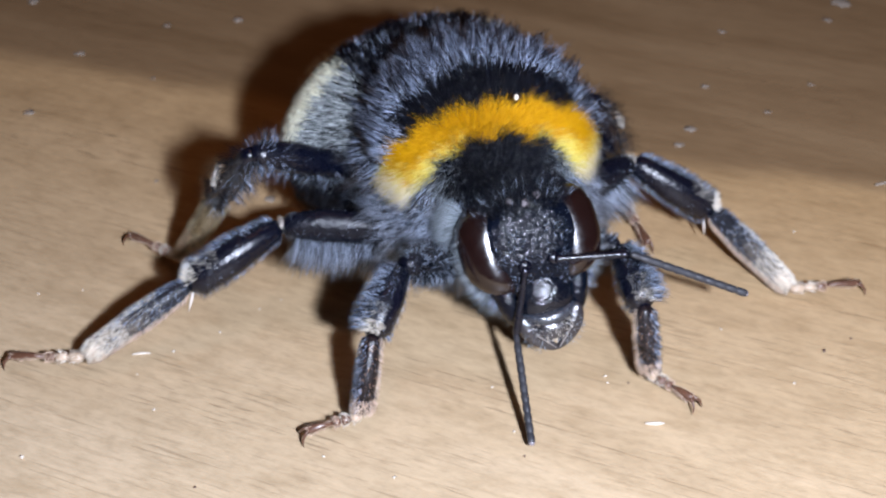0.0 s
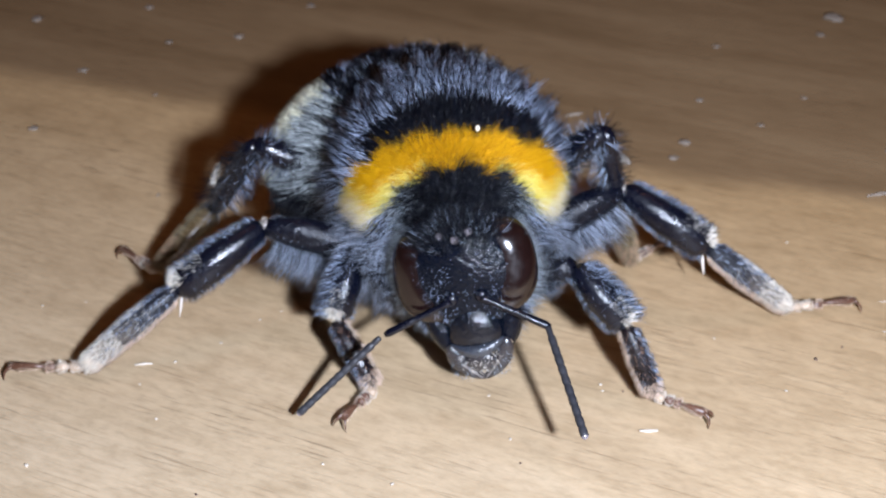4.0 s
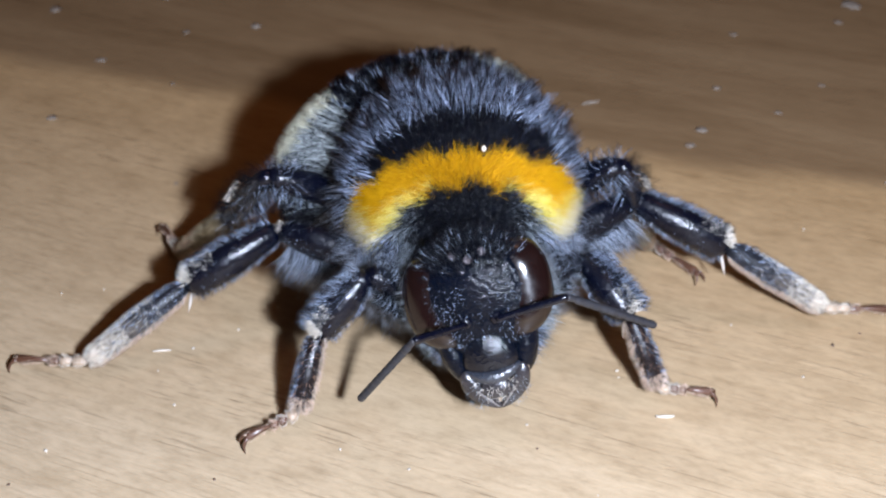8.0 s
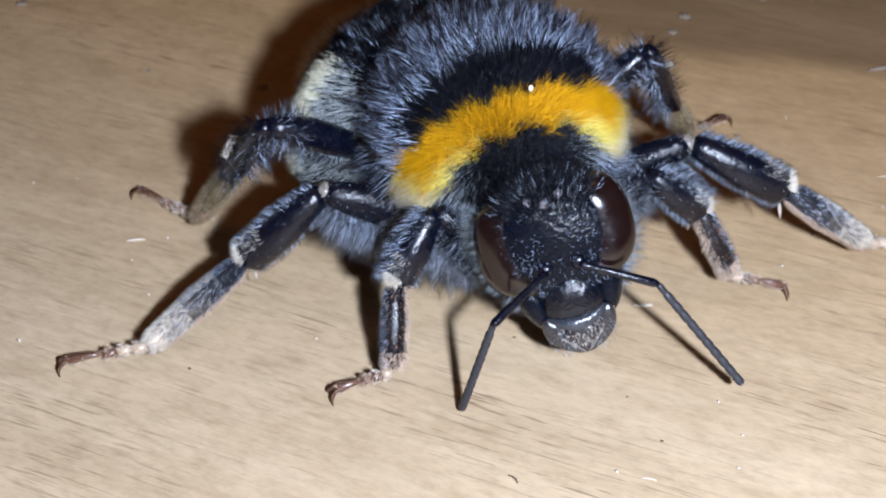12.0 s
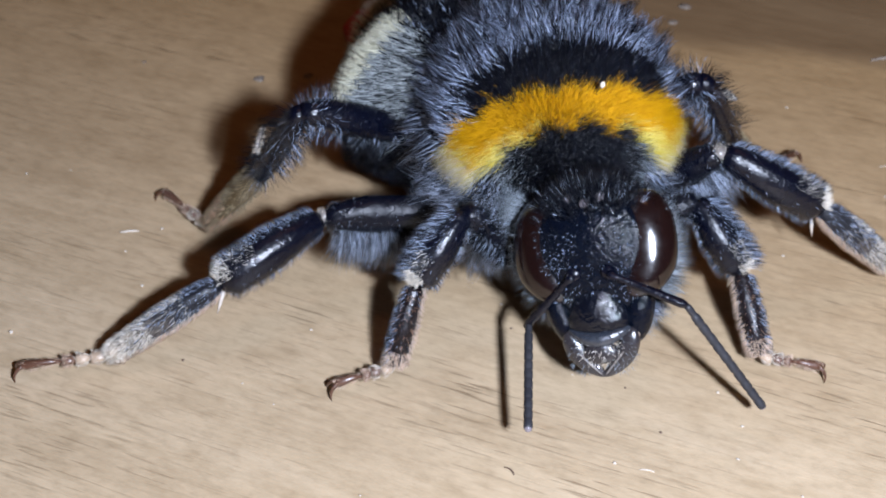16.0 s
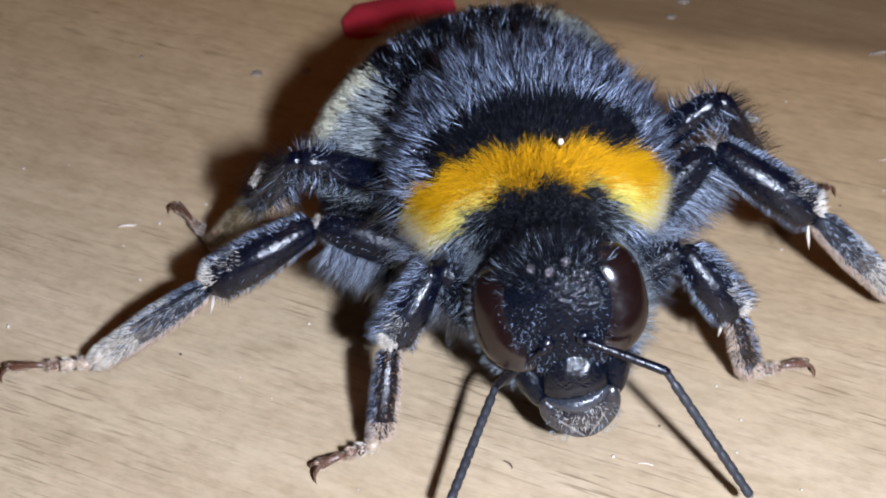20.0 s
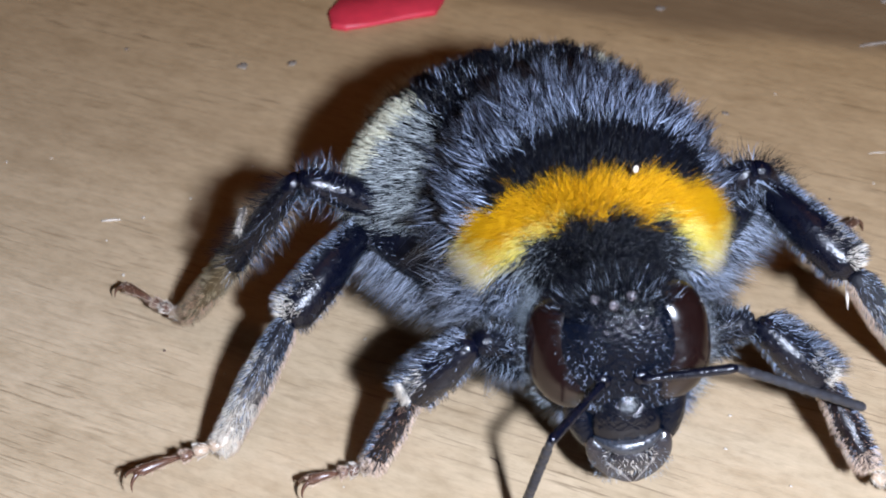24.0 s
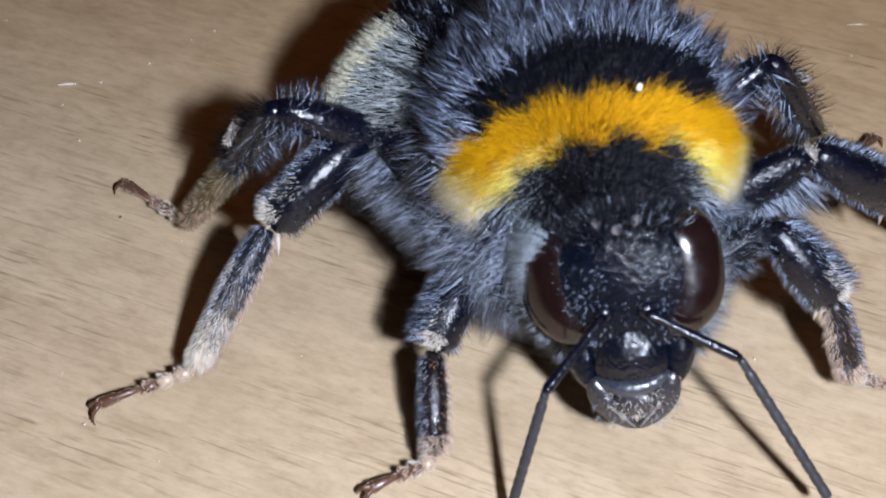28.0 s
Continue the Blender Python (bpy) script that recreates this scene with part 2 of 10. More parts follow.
def limb(bm, length, profile, sides=14, bend=0.0, start=0.0):
    """A limb along +x. profile: rows of (share of the length, half width y, half height z)."""
    rings = []
    for s, w, h in profile:
        x, off = start + s * length, bend * 4 * s * (1 - s)
        rings.append([bm.verts.new((x, w * math.cos(a), off + h * math.sin(a))) for a in (2 * math.pi * i / sides for i in range(sides))])
    for a, b in zip(rings, rings[1:]):
        for i in range(sides):
            bm.faces.new((a[i], a[(i + 1) % sides], b[(i + 1) % sides], b[i]))
    bm.faces.new(rings[0][::-1])
    bm.faces.new(rings[-1])
    bmesh.ops.recalc_face_normals(bm, faces=bm.faces)


def unit(a):
    return a / np.maximum(np.linalg.norm(a, axis=1, keepdims=True), 1e-9)


def fur(name, parent, roots, first, last, lengths, width, mat, label="", tufts=0):
    """Tapered three-sided hairs: they leave the skin along first and end along last."""
    n = len(roots)
    first, last = unit(first), unit(last)
    u = unit(np.cross(first, np.tile((0.31, 0.52, 0.79), (n, 1))))
    v = np.cross(first, u)
    wide = (width * (0.7 + 0.6 * np.random.rand(n)))[:, None]
    mid = roots + first * (lengths * 0.5)[:, None]
    tip = mid + unit(first * 0.3 + last) * (lengths * 0.5)[:, None]
    if tufts:
        lead = np.random.permutation(n)[:tufts]
        near = np.concatenate([lead[((roots[i : i + 1500, None] - roots[None, lead]) ** 2).sum(2).argmin(1)] for i in range(0, n, 1500)])
        tip[lead] += np.random.randn(tufts, 3) * (0.22 * lengths[lead])[:, None]
        pull = 0.4 + 0.5 * np.random.rand(n, 1)
        tip = tip * (1 - pull) + tip[near] * pull
    co = np.empty((n, 7, 3))
    for i in range(3):
        d = u * math.cos(2.094 * i) + v * math.sin(2.094 * i)
        co[:, i], co[:, 3 + i] = roots + d * wide, mid + d * wide * 0.72
    co[:, 6] = tip
    quad = np.array(((0, 1, 4, 3), (1, 2, 5, 4), (2, 0, 3, 5)))
    tri = np.array(((3, 4, 6), (4, 5, 6), (5, 3, 6)))
    base = (np.arange(n) * 7)[:, None]
    corner = np.concatenate([base + quad.ravel(), base + tri.ravel()], axis=1).ravel()
    count = np.tile((4, 4, 4, 3, 3, 3), n)
    me = bpy.data.meshes.new(name)
    me.vertices.add(n * 7)
    me.vertices.foreach_set("co", (co * MM).ravel())
    me.loops.add(len(corner))
    me.loops.foreach_set("vertex_index", corner.astype(np.int32))
    me.polygons.add(n * 6)
    start = np.concatenate([[0], np.cumsum(count)[:-1]])
    me.polygons.foreach_set("loop_start", start.astype(np.int32))
    me.update(calc_edges=True)
    me.shade_smooth()
    me.materials.append(mat)
    ob = new(name, me)
    ob.parent = parent
    return tagged(ob, label, kind="stuff")


def on_ellipsoid(n, at, radii):
    """n even random points on an ellipsoid and their normals."""
    d = unit(np.random.randn(n * 2, 3))
    keep = np.random.rand(n * 2) < np.linalg.norm(d / radii, axis=1) * min(radii)
    d = d[keep][:n]
    return d * radii + np.array(at), unit(d / radii)


def sway(n, amount):
    return np.random.randn(n, 3) * amount


# ---- the room ----
def slab(name, x0, x1, y0, y1, z0, z1, mat, label, category):
    bm = bmesh.new()
    made = bmesh.ops.create_cube(bm, size=1.0)["verts"]
    for v in made:
        v.co = ((x0 + x1) / 2 + v.co.x * (x1 - x0), (y0 + y1) / 2 + v.co.y * (y1 - y0), (z0 + z1) / 2 + v.co.z * (z1 - z0))
    me = bpy.data.meshes.new(name)
    bm.to_mesh(me)
    bm.free()
    me.materials.append(mat)
    return tagged(new(name, me), label, category, kind="structure")


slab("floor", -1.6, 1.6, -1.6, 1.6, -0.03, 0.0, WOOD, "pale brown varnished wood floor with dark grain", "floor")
slab("wall_north", -1.6, 1.6, 1.6, 1.7, 0.0, 2.4, PLASTER, "plain plastered wall of the dim room", "wall")
slab("wall_south", -1.6, 1.6, -1.7, -1.6, 0.0, 2.4, PLASTER, "plain plastered wall of the dim room", "wall")
slab("wall_east", 1.6, 1.7, -1.6, 1.6, 0.0, 2.4, PLASTER, "plain plastered wall of the dim room", "wall")
slab("wall_west", -1.7, -1.6, -1.6, 1.6, 0.0, 2.4, PLASTER, "plain plastered wall of the dim room", "wall")
slab("ceiling", -1.7, 1.7, -1.7, 1.7, 2.4, 2.5, PLASTER, "plain plastered ceiling of the dim room", "ceiling")


# ---- the bumblebee: it faces -y, its thorax is the origin ----
bee = tagged(new("bumblebee"), "black furry bumblebee with an orange-yellow collar, walking on the wood", "bee")
bee.empty_display_size = 0.003

# thorax
T_AT, T_R = (0, 0.65, 0.0), (2.95, 3.05, 2.42)
bm = bmesh.new()
ball(bm, T_AT, T_R, segs=36, rings=24)
ball(bm, (0, -2.2, -0.9), (1.25, 0.9, 1.25))
ball(bm, (0, 0.1, -1.85), (2.95, 2.4, 1.9))
thorax = part("thorax", bm, UNDER_SHELL, bee, "black thorax under dense fur")


def thorax_fur():
    p, n = on_ellipsoid(42000, T_AT, np.array(T_R))
    far = p + n * 0.8
    x, y, z = far.T
    rear, front = -0.55 - 0.34 * z, -1.80 - 0.44 * z + 0.50 * np.clip(1 - (x / 2.9) ** 2, 0, 1)
    wob = 0.10 * np.sin(5 * x + 2 * z) + 0.12 * np.random.randn(len(p))
    in_collar = (y + wob < rear) & (y + wob > front) & (z > -0.75)
    back = np.array((0, 1.0, 0))
    up = np.array((0, 0, 1.0))
    # the collar, orange above, lemon at both ends and along its lower edge
    ends = np.clip((1.0 - z) / 1.0, 0, 1)
    lemon = np.random.rand(len(p)) < np.maximum(ends, np.clip(1 - (y - front) / 0.4, 0, 1) * np.clip((np.abs(x) - 1.0) / 1.2, 0, 1))
    cream = np.random.rand(len(p)) < np.clip((0.55 - z) / 0.8, 0, 0.65)
    for mask, mat, name, label, add in (
        (in_collar & ~lemon, YELLOW_FUR, "collar_fur", "dense orange-yellow collar fur", 1.0),
        (in_collar & lemon & ~cream, LEMON_FUR, "collar_edge_fur", "pale lemon fur at the collar's ends", 1.0),
        (in_collar & lemon & cream, PALE_FUR, "collar_tip_fur", "cream fur tips below the collar", 1.0),
    ):
        q, m = np.tile(p[mask], (6, 1)), np.tile(n[mask], (6, 1))
        k = len(q)
        q = q + sway(k, 0.06)
        if k:
            fur(name, thorax, q - m * 0.1, m + sway(k, 0.09), m + back * 0.06 - up * 0.1 + sway(k, 0.12), 0.82 + 0.30 * np.random.rand(k), 0.0066, mat, label)
    # black fur in front of the collar, short and dark
    mask = ~in_collar & (y < front + 0.3) & (z > -0.2)
    lobes = mask & (np.abs(x) > 2.0 + 0.35 * np.random.randn(len(p)))
    mask = mask & ~lobes
    q, m = p[lobes], n[lobes]
    k = len(q)
    fur("lobe_fur", thorax, q, m + sway(k, 0.2), m + sway(k, 0.3), 0.5 + 0.25 * np.random.rand(k), 0.0075, ASH_FUR, "ash grey fur beside the head")
    q, m = np.tile(p[mask], (2, 1)) + sway(2 * mask.sum(), 0.05), np.tile(n[mask], (2, 1))
    k = len(q)
    fur("fore_fur", thorax, q, m + up * 0.2 + sway(k, 0.2), m + up * 0.7 + sway(k, 0.3), 0.55 + 0.35 * np.random.rand(k), 0.0085, BLACK_FUR, "short black fur before the collar")
    # black band just behind the collar, then longer fur that leans back
    behind = ~in_collar & (y > rear - 0.3) & (z > 0.2)
    near = behind & (np.abs(x) < 3.05 + 0.15 * np.random.randn(len(p))) & (y < rear + 1.95 - 0.5 * (x / 2.7) ** 2 + 0.22 * np.random.randn(len(p)))
    q, m = np.tile(p[near], (2, 1)), np.tile(n[near], (2, 1))
    k = len(q)
    if k:
        fur("band_fur", thorax, q + sway(k, 0.05), m + sway(k, 0.15), m + back * 0.4 + sway(k, 0.2), 0.62 + 0.3 * np.random.rand(k), 0.012, BLACK_FUR, "jet black fur band behind the collar")
    rest = behind & ~near
    q, m = p[rest], n[rest]
    k = len(q)
    fur("under_fur", thorax, q, m + sway(k, 0.3), m + back * 0.4 + sway(k, 0.3), 0.55 + 0.3 * np.random.rand(k), 0.012, BLACK_FUR, "short black fur under the long fur")
    # long hairs carry the flash sheen as blue-white strand colour
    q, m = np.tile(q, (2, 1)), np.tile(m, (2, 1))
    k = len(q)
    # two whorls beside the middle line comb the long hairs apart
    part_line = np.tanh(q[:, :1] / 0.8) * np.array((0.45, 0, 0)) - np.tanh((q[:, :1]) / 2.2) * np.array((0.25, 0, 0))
    fur("back_fur", thorax, q + sway(k, 0.06), m + up * 0.12 + sway(k, 0.16), m + back * 0.45 + up * 0.35 + part_line + sway(k, 0.24), (0.75 + 0.5 * np.random.rand(k)) * (1 + 0.25 * np.clip((q[:, 1] - 0.9) / 2, 0, 1)), 0.0125, PAINTED_SHEEN_FUR, "long black fur with a silvery sheen in its hair colour", 900)
    # flanks and underside
    side = ~in_collar & ~behind & ~((y < front + 0.3) & (z > -0.2))
    q, m = p[side], n[side]
    k = len(q)
    fur("flank_fur", thorax, q, m - up * 0.15 + sway(k, 0.2), m - up * 0.5 + sway(k, 0.3), (0.9 + 0.7 * np.random.rand(k)) * np.clip(1.0 + 0.5 * (q[:, 1] + 0.8), 0.35, 1), 0.0115, GREY_SHINE_FUR, "long grey fur on the flanks with a silvery sheen in its colour", 700)
    q, m = on_ellipsoid(26000, (0, 0.1, -1.85), np.array((2.95, 2.4, 1.9)))
    below = q[:, 2] < -0.9
    q, m = q[below], m[below]
    k = len(q)
    fur("belly_fur", thorax, q, m + sway(k, 0.25), m - up * 0.4 + sway(k, 0.35), (1.0 + 0.6 * np.random.rand(k)) * np.clip(1.0 + 0.5 * (q[:, 1] + 1.0), 0.32, 1), 0.0095, SOFT_FUR, "shaggy grey fur under the body", 900)
    k = 15000
    a = 2.6 + np.random.rand(k) * 4.22
    q = np.stack([1.5 * np.cos(a), -2.5 + 0.7 * np.random.rand(k), -1.2 + 1.5 * np.sin(a)], 1)
    m = unit(np.stack([np.cos(a), -0.25 + 0 * a, np.sin(a)], 1))
    fur("neck_fur", thorax, q, m + sway(k, 0.25), m + sway(k, 0.4), 0.55 + 0.4 * np.random.rand(k), 0.0058, ASH_FUR, "ash grey fur round the neck")


thorax_fur()

bm = bmesh.new()
ball(bm, (0.46, -1.88, 2.93), (0.07, 0.05, 0.10), segs=10, rings=8)
part("pollen_grain", bm, LINT, thorax, "whitish grain caught in the collar")

# abdomen, hanging low behind the thorax
A_AT, A_R, A_TURN = np.array((-1.18, 4.55, -1.36)), np.array((4.65, 2.25, 3.35)), (2, 0, 23)
bm = bmesh.new()


def rings_of(p):
    """Overlapping rings along the abdomen."""
    k = 1 + 0.015 * math.sin(p.y * 4.2)
    return p.x * k, p.y, p.z * k


ball(bm, A_AT, A_R, A_TURN, 44, 32, rings_of)
rear_at = Vector(A_AT) + pose(0, 0, 0, *A_TURN).to_3x3() @ Vector((0.9, 2.4, -1.45))
ball(bm, rear_at, (3.0, 3.4, 2.1), A_TURN, 40, 30, rings_of)
ball(bm, (0, 2.2, -1.0), (1.2, 1.2, 1.2))
abdomen = part("abdomen", bm, UNDER_SHELL, bee, "black abdomen with a pale yellow band")


def abdomen_fur():
    turn = np.array(pose(0, 0, 0, *A_TURN).to_3x3())
    back = turn @ np.array((0, 1.0, 0))
    p, n = on_ellipsoid(40000, (0, 0, 0), A_R)
    along = p[:, 1] + 0.10 * np.random.randn(len(p))
    side = (np.abs(p[:, 0]) > 2.65 + 0.2 * np.random.randn(len(p))) & (p[:, 2] > 0.1 + 0.25 * np.random.randn(len(p)))
    out = np.sign(p[:, :1]) * turn[:, 0]
    p, n = p @ turn.T + A_AT, n @ turn.T
    for lo, hi, mat, name, label in (
        (-2.4, 0.08, DULL_FUR, "grey_fur", "short grey fur on the first rings"),
        (0.08, 1.1, LEMON_PALE, "band_fur", "pale yellow fur band"),
        (1.1, 2.3, BLACK_FUR, "black_fur", "black fur on the hind rings"),
    ):
        mask = (along > lo) & (along <= hi) & side
        q, m, o = p[mask], n[mask], out[mask]
        k = len(q)
        fur(name, abdomen, q, m * 0.7 + o * 0.5 + back * 0.2 + sway(k, 0.15), m * 0.4 + o * 0.8 + back * 0.5 + np.array((0, 0, 0.2)) + sway(k, 0.2), 0.4 + 0.25 * np.random.rand(k), 0.0095, mat, label)
    rest = ~side
    q, m = p[rest], n[rest]
    k = len(q)
    fur("under_fur", abdomen, q, m + sway(k, 0.25), m + back * 0.5 + sway(k, 0.35), 0.3 + 0.35 * np.random.rand(k), 0.010, BLACK_FUR, "short dark fur", 300)
    few = rest & (np.random.rand(len(p)) < 0.12) & (n[:, 2] > 0.2)
    q, m = p[few], n[few]
    k = len(q)
    fur("long_fur", abdomen, q, m + sway(k, 0.25), m + back * 0.6 + np.array((0, 0, 0.3)) + sway(k, 0.3), 0.35 + 0.35 * np.random.rand(k), 0.010, PAINTED_SHEEN_FUR, "sparse silvery hairs")
    p, n = on_ellipsoid(9000, (0, 0, 0), np.array((3.0, 3.4, 2.1)))
    along = p[:, 1]
    p, n = p @ turn.T + np.array(rear_at), n @ turn.T
    for mask, mat, name, label in ((along > 1.8, PALE_FUR, "tail_fur", "white tail fur"), ((along > 0) & (along <= 1.8), BLACK_FUR, "black_fur", "black fur on the hind rings")):
        q, m = p[mask], n[mask]
        k = len(q)
        fur(name, abdomen, q, m + back * 0.3 + sway(k, 0.15), m * 0.5 + back + sway(k, 0.2), 0.6 + 0.3 * np.random.rand(k), 0.012, mat, label)


abdomen_fur()

# bulging fur pads where the hind legs join the thorax
for s in (-1, 1):
    at, radii = (s * 2.35, 1.9, -0.75), np.array((1.15, 1.6, 1.35))
    bm = bmesh.new()
    ball(bm, at, radii)
    pad = part("side_pad", bm, UNDER_SHELL, thorax, "black side plate under tufted fur")
    q, m = on_ellipsoid(5000, at, radii)
    k = len(q)
    fur("tuft", pad, q, m + sway(k, 0.25), m + np.array((0, 0.2, 0.1)) + sway(k, 0.4), 0.6 + 0.6 * np.random.rand(k), 0.0115, PAINTED_SHEEN_FUR, "black tufts with a silvery sheen in their colour", 260)


# wings, folded back over the abdomen
def wing(side, length, width, lift):
    bm = bmesh.new()
    top, low = [], []
    for i in range(15):
        s = i / 14
        mid = 0.15 * math.sin(math.pi * s)
        half = width * (0.18 + 0.82 * math.sin(math.pi * min(s * 0.62 + 0.16, 1)) ** 1.2) * (1 - s**8) + 0.02
        row_t, row_l = [], []
        for j in range(7):
            v = -1 + j / 3
            z = 0.05 * math.cos(v * 9 + s * 3) + 0.25 * s * (1 - v * v) * 0.5
            row_t.append(bm.verts.new((s * length, mid + v * half, z + 0.012)))
            row_l.append(bm.verts.new((s * length, mid + v * half, z - 0.012)))
        top.append(row_t)
        low.append(row_l)
    for rows, flip in ((top, 1), (low, -1)):
        for a, b in zip(rows, rows[1:]):
            for j in range(6):
                bm.faces.new((a[j], a[j + 1], b[j + 1], b[j])[::flip])
    for a, b, c, d in zip(top, top[1:], low, low[1:]):
        bm.faces.new((a[0], b[0], d[0], c[0]))
        bm.faces.new((b[6], a[6], c[6], d[6]))
    bm.faces.new([*top[0], *low[0][::-1]])
    bm.faces.new([*top[-1][::-1], *low[-1]])
    bmesh.ops.recalc_face_normals(bm, faces=bm.faces)
    ob = part("wing", bm, WING, bee, "smoky brown folded wing")
    for v0, v1 in ((0.75, 0.9), (0.2, 0.5), (-0.3, -0.1)):
        vb = bmesh.new()
        limb(vb, length * 0.85, [(0, 0.06, 0.04), (0.5, 0.045, 0.03), (1, 0.02, 0.02)], 6)
        vein = part("vein", vb, BROWN_SHELL, ob)
        vein.matrix_basis = pose(0.0, v0 * 0.35 * MM, (0.06 + lift * 0.1) * MM, 0, 0, (v1 - v0 * 0.35) * 8)
    return ob


for side in (-1, 1):
    for length, width, lift, dz in ((6.2, 1.15, 0.3, 0.22), (4.6, 0.85, 0.1, 0.0)):
        w = wing(side, length, width, lift)
        w.matrix_basis = Matrix.Translation(Vector((side * 1.5 + 0.2, 3.2, 1.45 + dz)) * MM) @ pose(0, 0, 0, -8 * side, 24, 97 + side * 4)
    bm = bmesh.new()
    ball(bm, (side * 2.45, 0.75, 1.35), (0.45, 0.6, 0.28), (0, side * 40, 0))
    part("wing_scale", bm, BROWN_SHELL, bee, "shiny brown cap over the wing's root")

# head, in its own space: it faces -y
head = None


def head_shape(p):
    k = 1 - 0.22 * max(0, -p.z / 2) ** 1.4 - 0.10 * max(0, p.z / 2) ** 2
    return p.x * k, -0.99 * (-p.y / 1.15) ** 0.7 if p.y < 0 else p.y, p.z


bm = bmesh.new()
ball(bm, (0, 0.25, -0.15), (1.88, 1.15, 2.0), segs=40, rings=28, shape=head_shape)
head = part("head", bm, FACE_SHELL, bee, "shiny black head")
for s in (-1, 1):
    bm = bmesh.new()
    ball(bm, (s * 1.02, -0.12, -1.60), (0.40, 0.46, 0.90), (0, s * 16, 0))
    part("cheek", bm, FACE_SHELL, head, "shiny black cheek below the eye")
    bm = bmesh.new()
    ball(bm, (s * 0.45, -0.74, -0.35), (0.20, 0.14, 0.20), segs=16, rings=10)
    part("antenna_socket", bm, BLACK_SHELL, head, "black ring that the antenna turns in")
for s in (-1, 1):
    bm = bmesh.new()

    def kidney(p):
        u = min(abs(p.z / 1.42), 1)
        full = 0.36 if p.z > 0 else 0.52
        k = ((1 - u**3.6) ** full) / max(math.sqrt(max(1 - u * u, 0)), 0.05) if u < 0.999 else 0
        return p.x * k - s * (0.40 if p.z < 0 else 0.30) * u**2.2 + s * 0.06 * p.y * k / 0.62, p.y * k + 0.30 * (p.z / 1.4), p.z

    ball(bm, (s * 1.39, 0.10, 0.15), (0.79, 0.64, 1.42), (0, 0, 0), 36, 36, kidney)
    part("compound_eye", bm, EYE, head, "glossy dark brown compound eye")
for x, y, z in ((0, -0.52, 1.45), (-0.42, -0.38, 1.58), (0.42, -0.38, 1.58)):
    bm = bmesh.new()
    ball(bm, (x, y, z), (0.13, 0.12, 0.13), segs=16, rings=12)
    part("ocellus", bm, OCELLUS, head, "small glassy simple eye")


def shield(p):
    """Broader towards its lower edge, with a flat middle."""
    k = 0.80 + 0.26 * max(-1, min(1, -p.z / 0.9))
    return p.x * k, p.y * (1 - 0.12 * (p.z / 0.95) ** 2), p.z


bm = bmesh.new()
ball(bm, (0, -0.47, -1.40), (0.98, 0.40, 0.88), (-9, 0, 0), 36, 26, shield)
part("clypeus", bm, PITTED_SHELL, head, "broad domed shiny black face shield")


def smile(p):
    return p.x, p.y + 0.22 * (p.x / 0.85) ** 2, p.z + 0.24 * (p.x / 0.85) ** 2


bm = bmesh.new()
ball(bm, (0, -0.80, -2.12), (0.84, 0.20, 0.21), (0, 0, 0), 30, 14, smile)
part("clypeus_rim", bm, LIP_SHELL, head, "shiny rolled edge of the face shield")
bm = bmesh.new()
ball(bm, (0, -0.74, -2.46), (0.58, 0.17, 0.34), (-10, 0, 0), 26, 16, shield)
lip = part("labrum", bm, JAW_SHELL, head, "shiny grey-brown upper lip")
q, m = on_ellipsoid(160, (0, -0.74, -2.46), np.array((0.58, 0.17, 0.34)))
fur("hair", lip, q, m + sway(len(q), 0.3), m + np.array((0, 0, -1.2)) + sway(len(q), 0.3), 0.10 + 0.16 * np.random.rand(len(q)), 0.006, PALE_FUR, "short cream hairs")
for s in (-1, 1):
    bm = bmesh.new()

    def blade(p):
        k = 1 - 0.45 * (1 - (p.z + 0.86) / 1.72)
        return p.x * k + s * 0.16 * (1 - (p.z / 0.86) ** 2), p.y * k, p.z

    ball(bm, (s * 0.43, -0.56, -2.56), (0.36, 0.22, 0.80), (0, s * 36, 0), 24, 18, blade)
    jaw = part("mandible", bm, JAW_SHELL, head, "shiny grey-brown mandible with a paler edge")
    q, m = on_ellipsoid(260, (s * 0.46, -0.60, -2.50), np.array((0.44, 0.24, 0.60)))
    fur("hair", jaw, q, m + sway(len(q), 0.3), m + np.array((0, 0, -0.8)) + sway(len(q), 0.3), 0.09 + 0.12 * np.random.rand(len(q)), 0.006, ASH_FUR, "fine grey hairs")
    bm = bmesh.new()
    ball(bm, (s * 0.33, -0.72, -2.80), (0.030, 0.04, 0.44), (0, s * 42, 0), 14, 12)
    part("edge", bm, EDGE_SHELL, jaw, "pale cutting edge")
    bm = bmesh.new()
    ball(bm, (s * 0.93, -0.50, -2.14), (0.10, 0.10, 0.11), segs=12, rings=10)
    part("jaw_joint", bm, TAN_SHELL, jaw, "cream joint of the jaw")


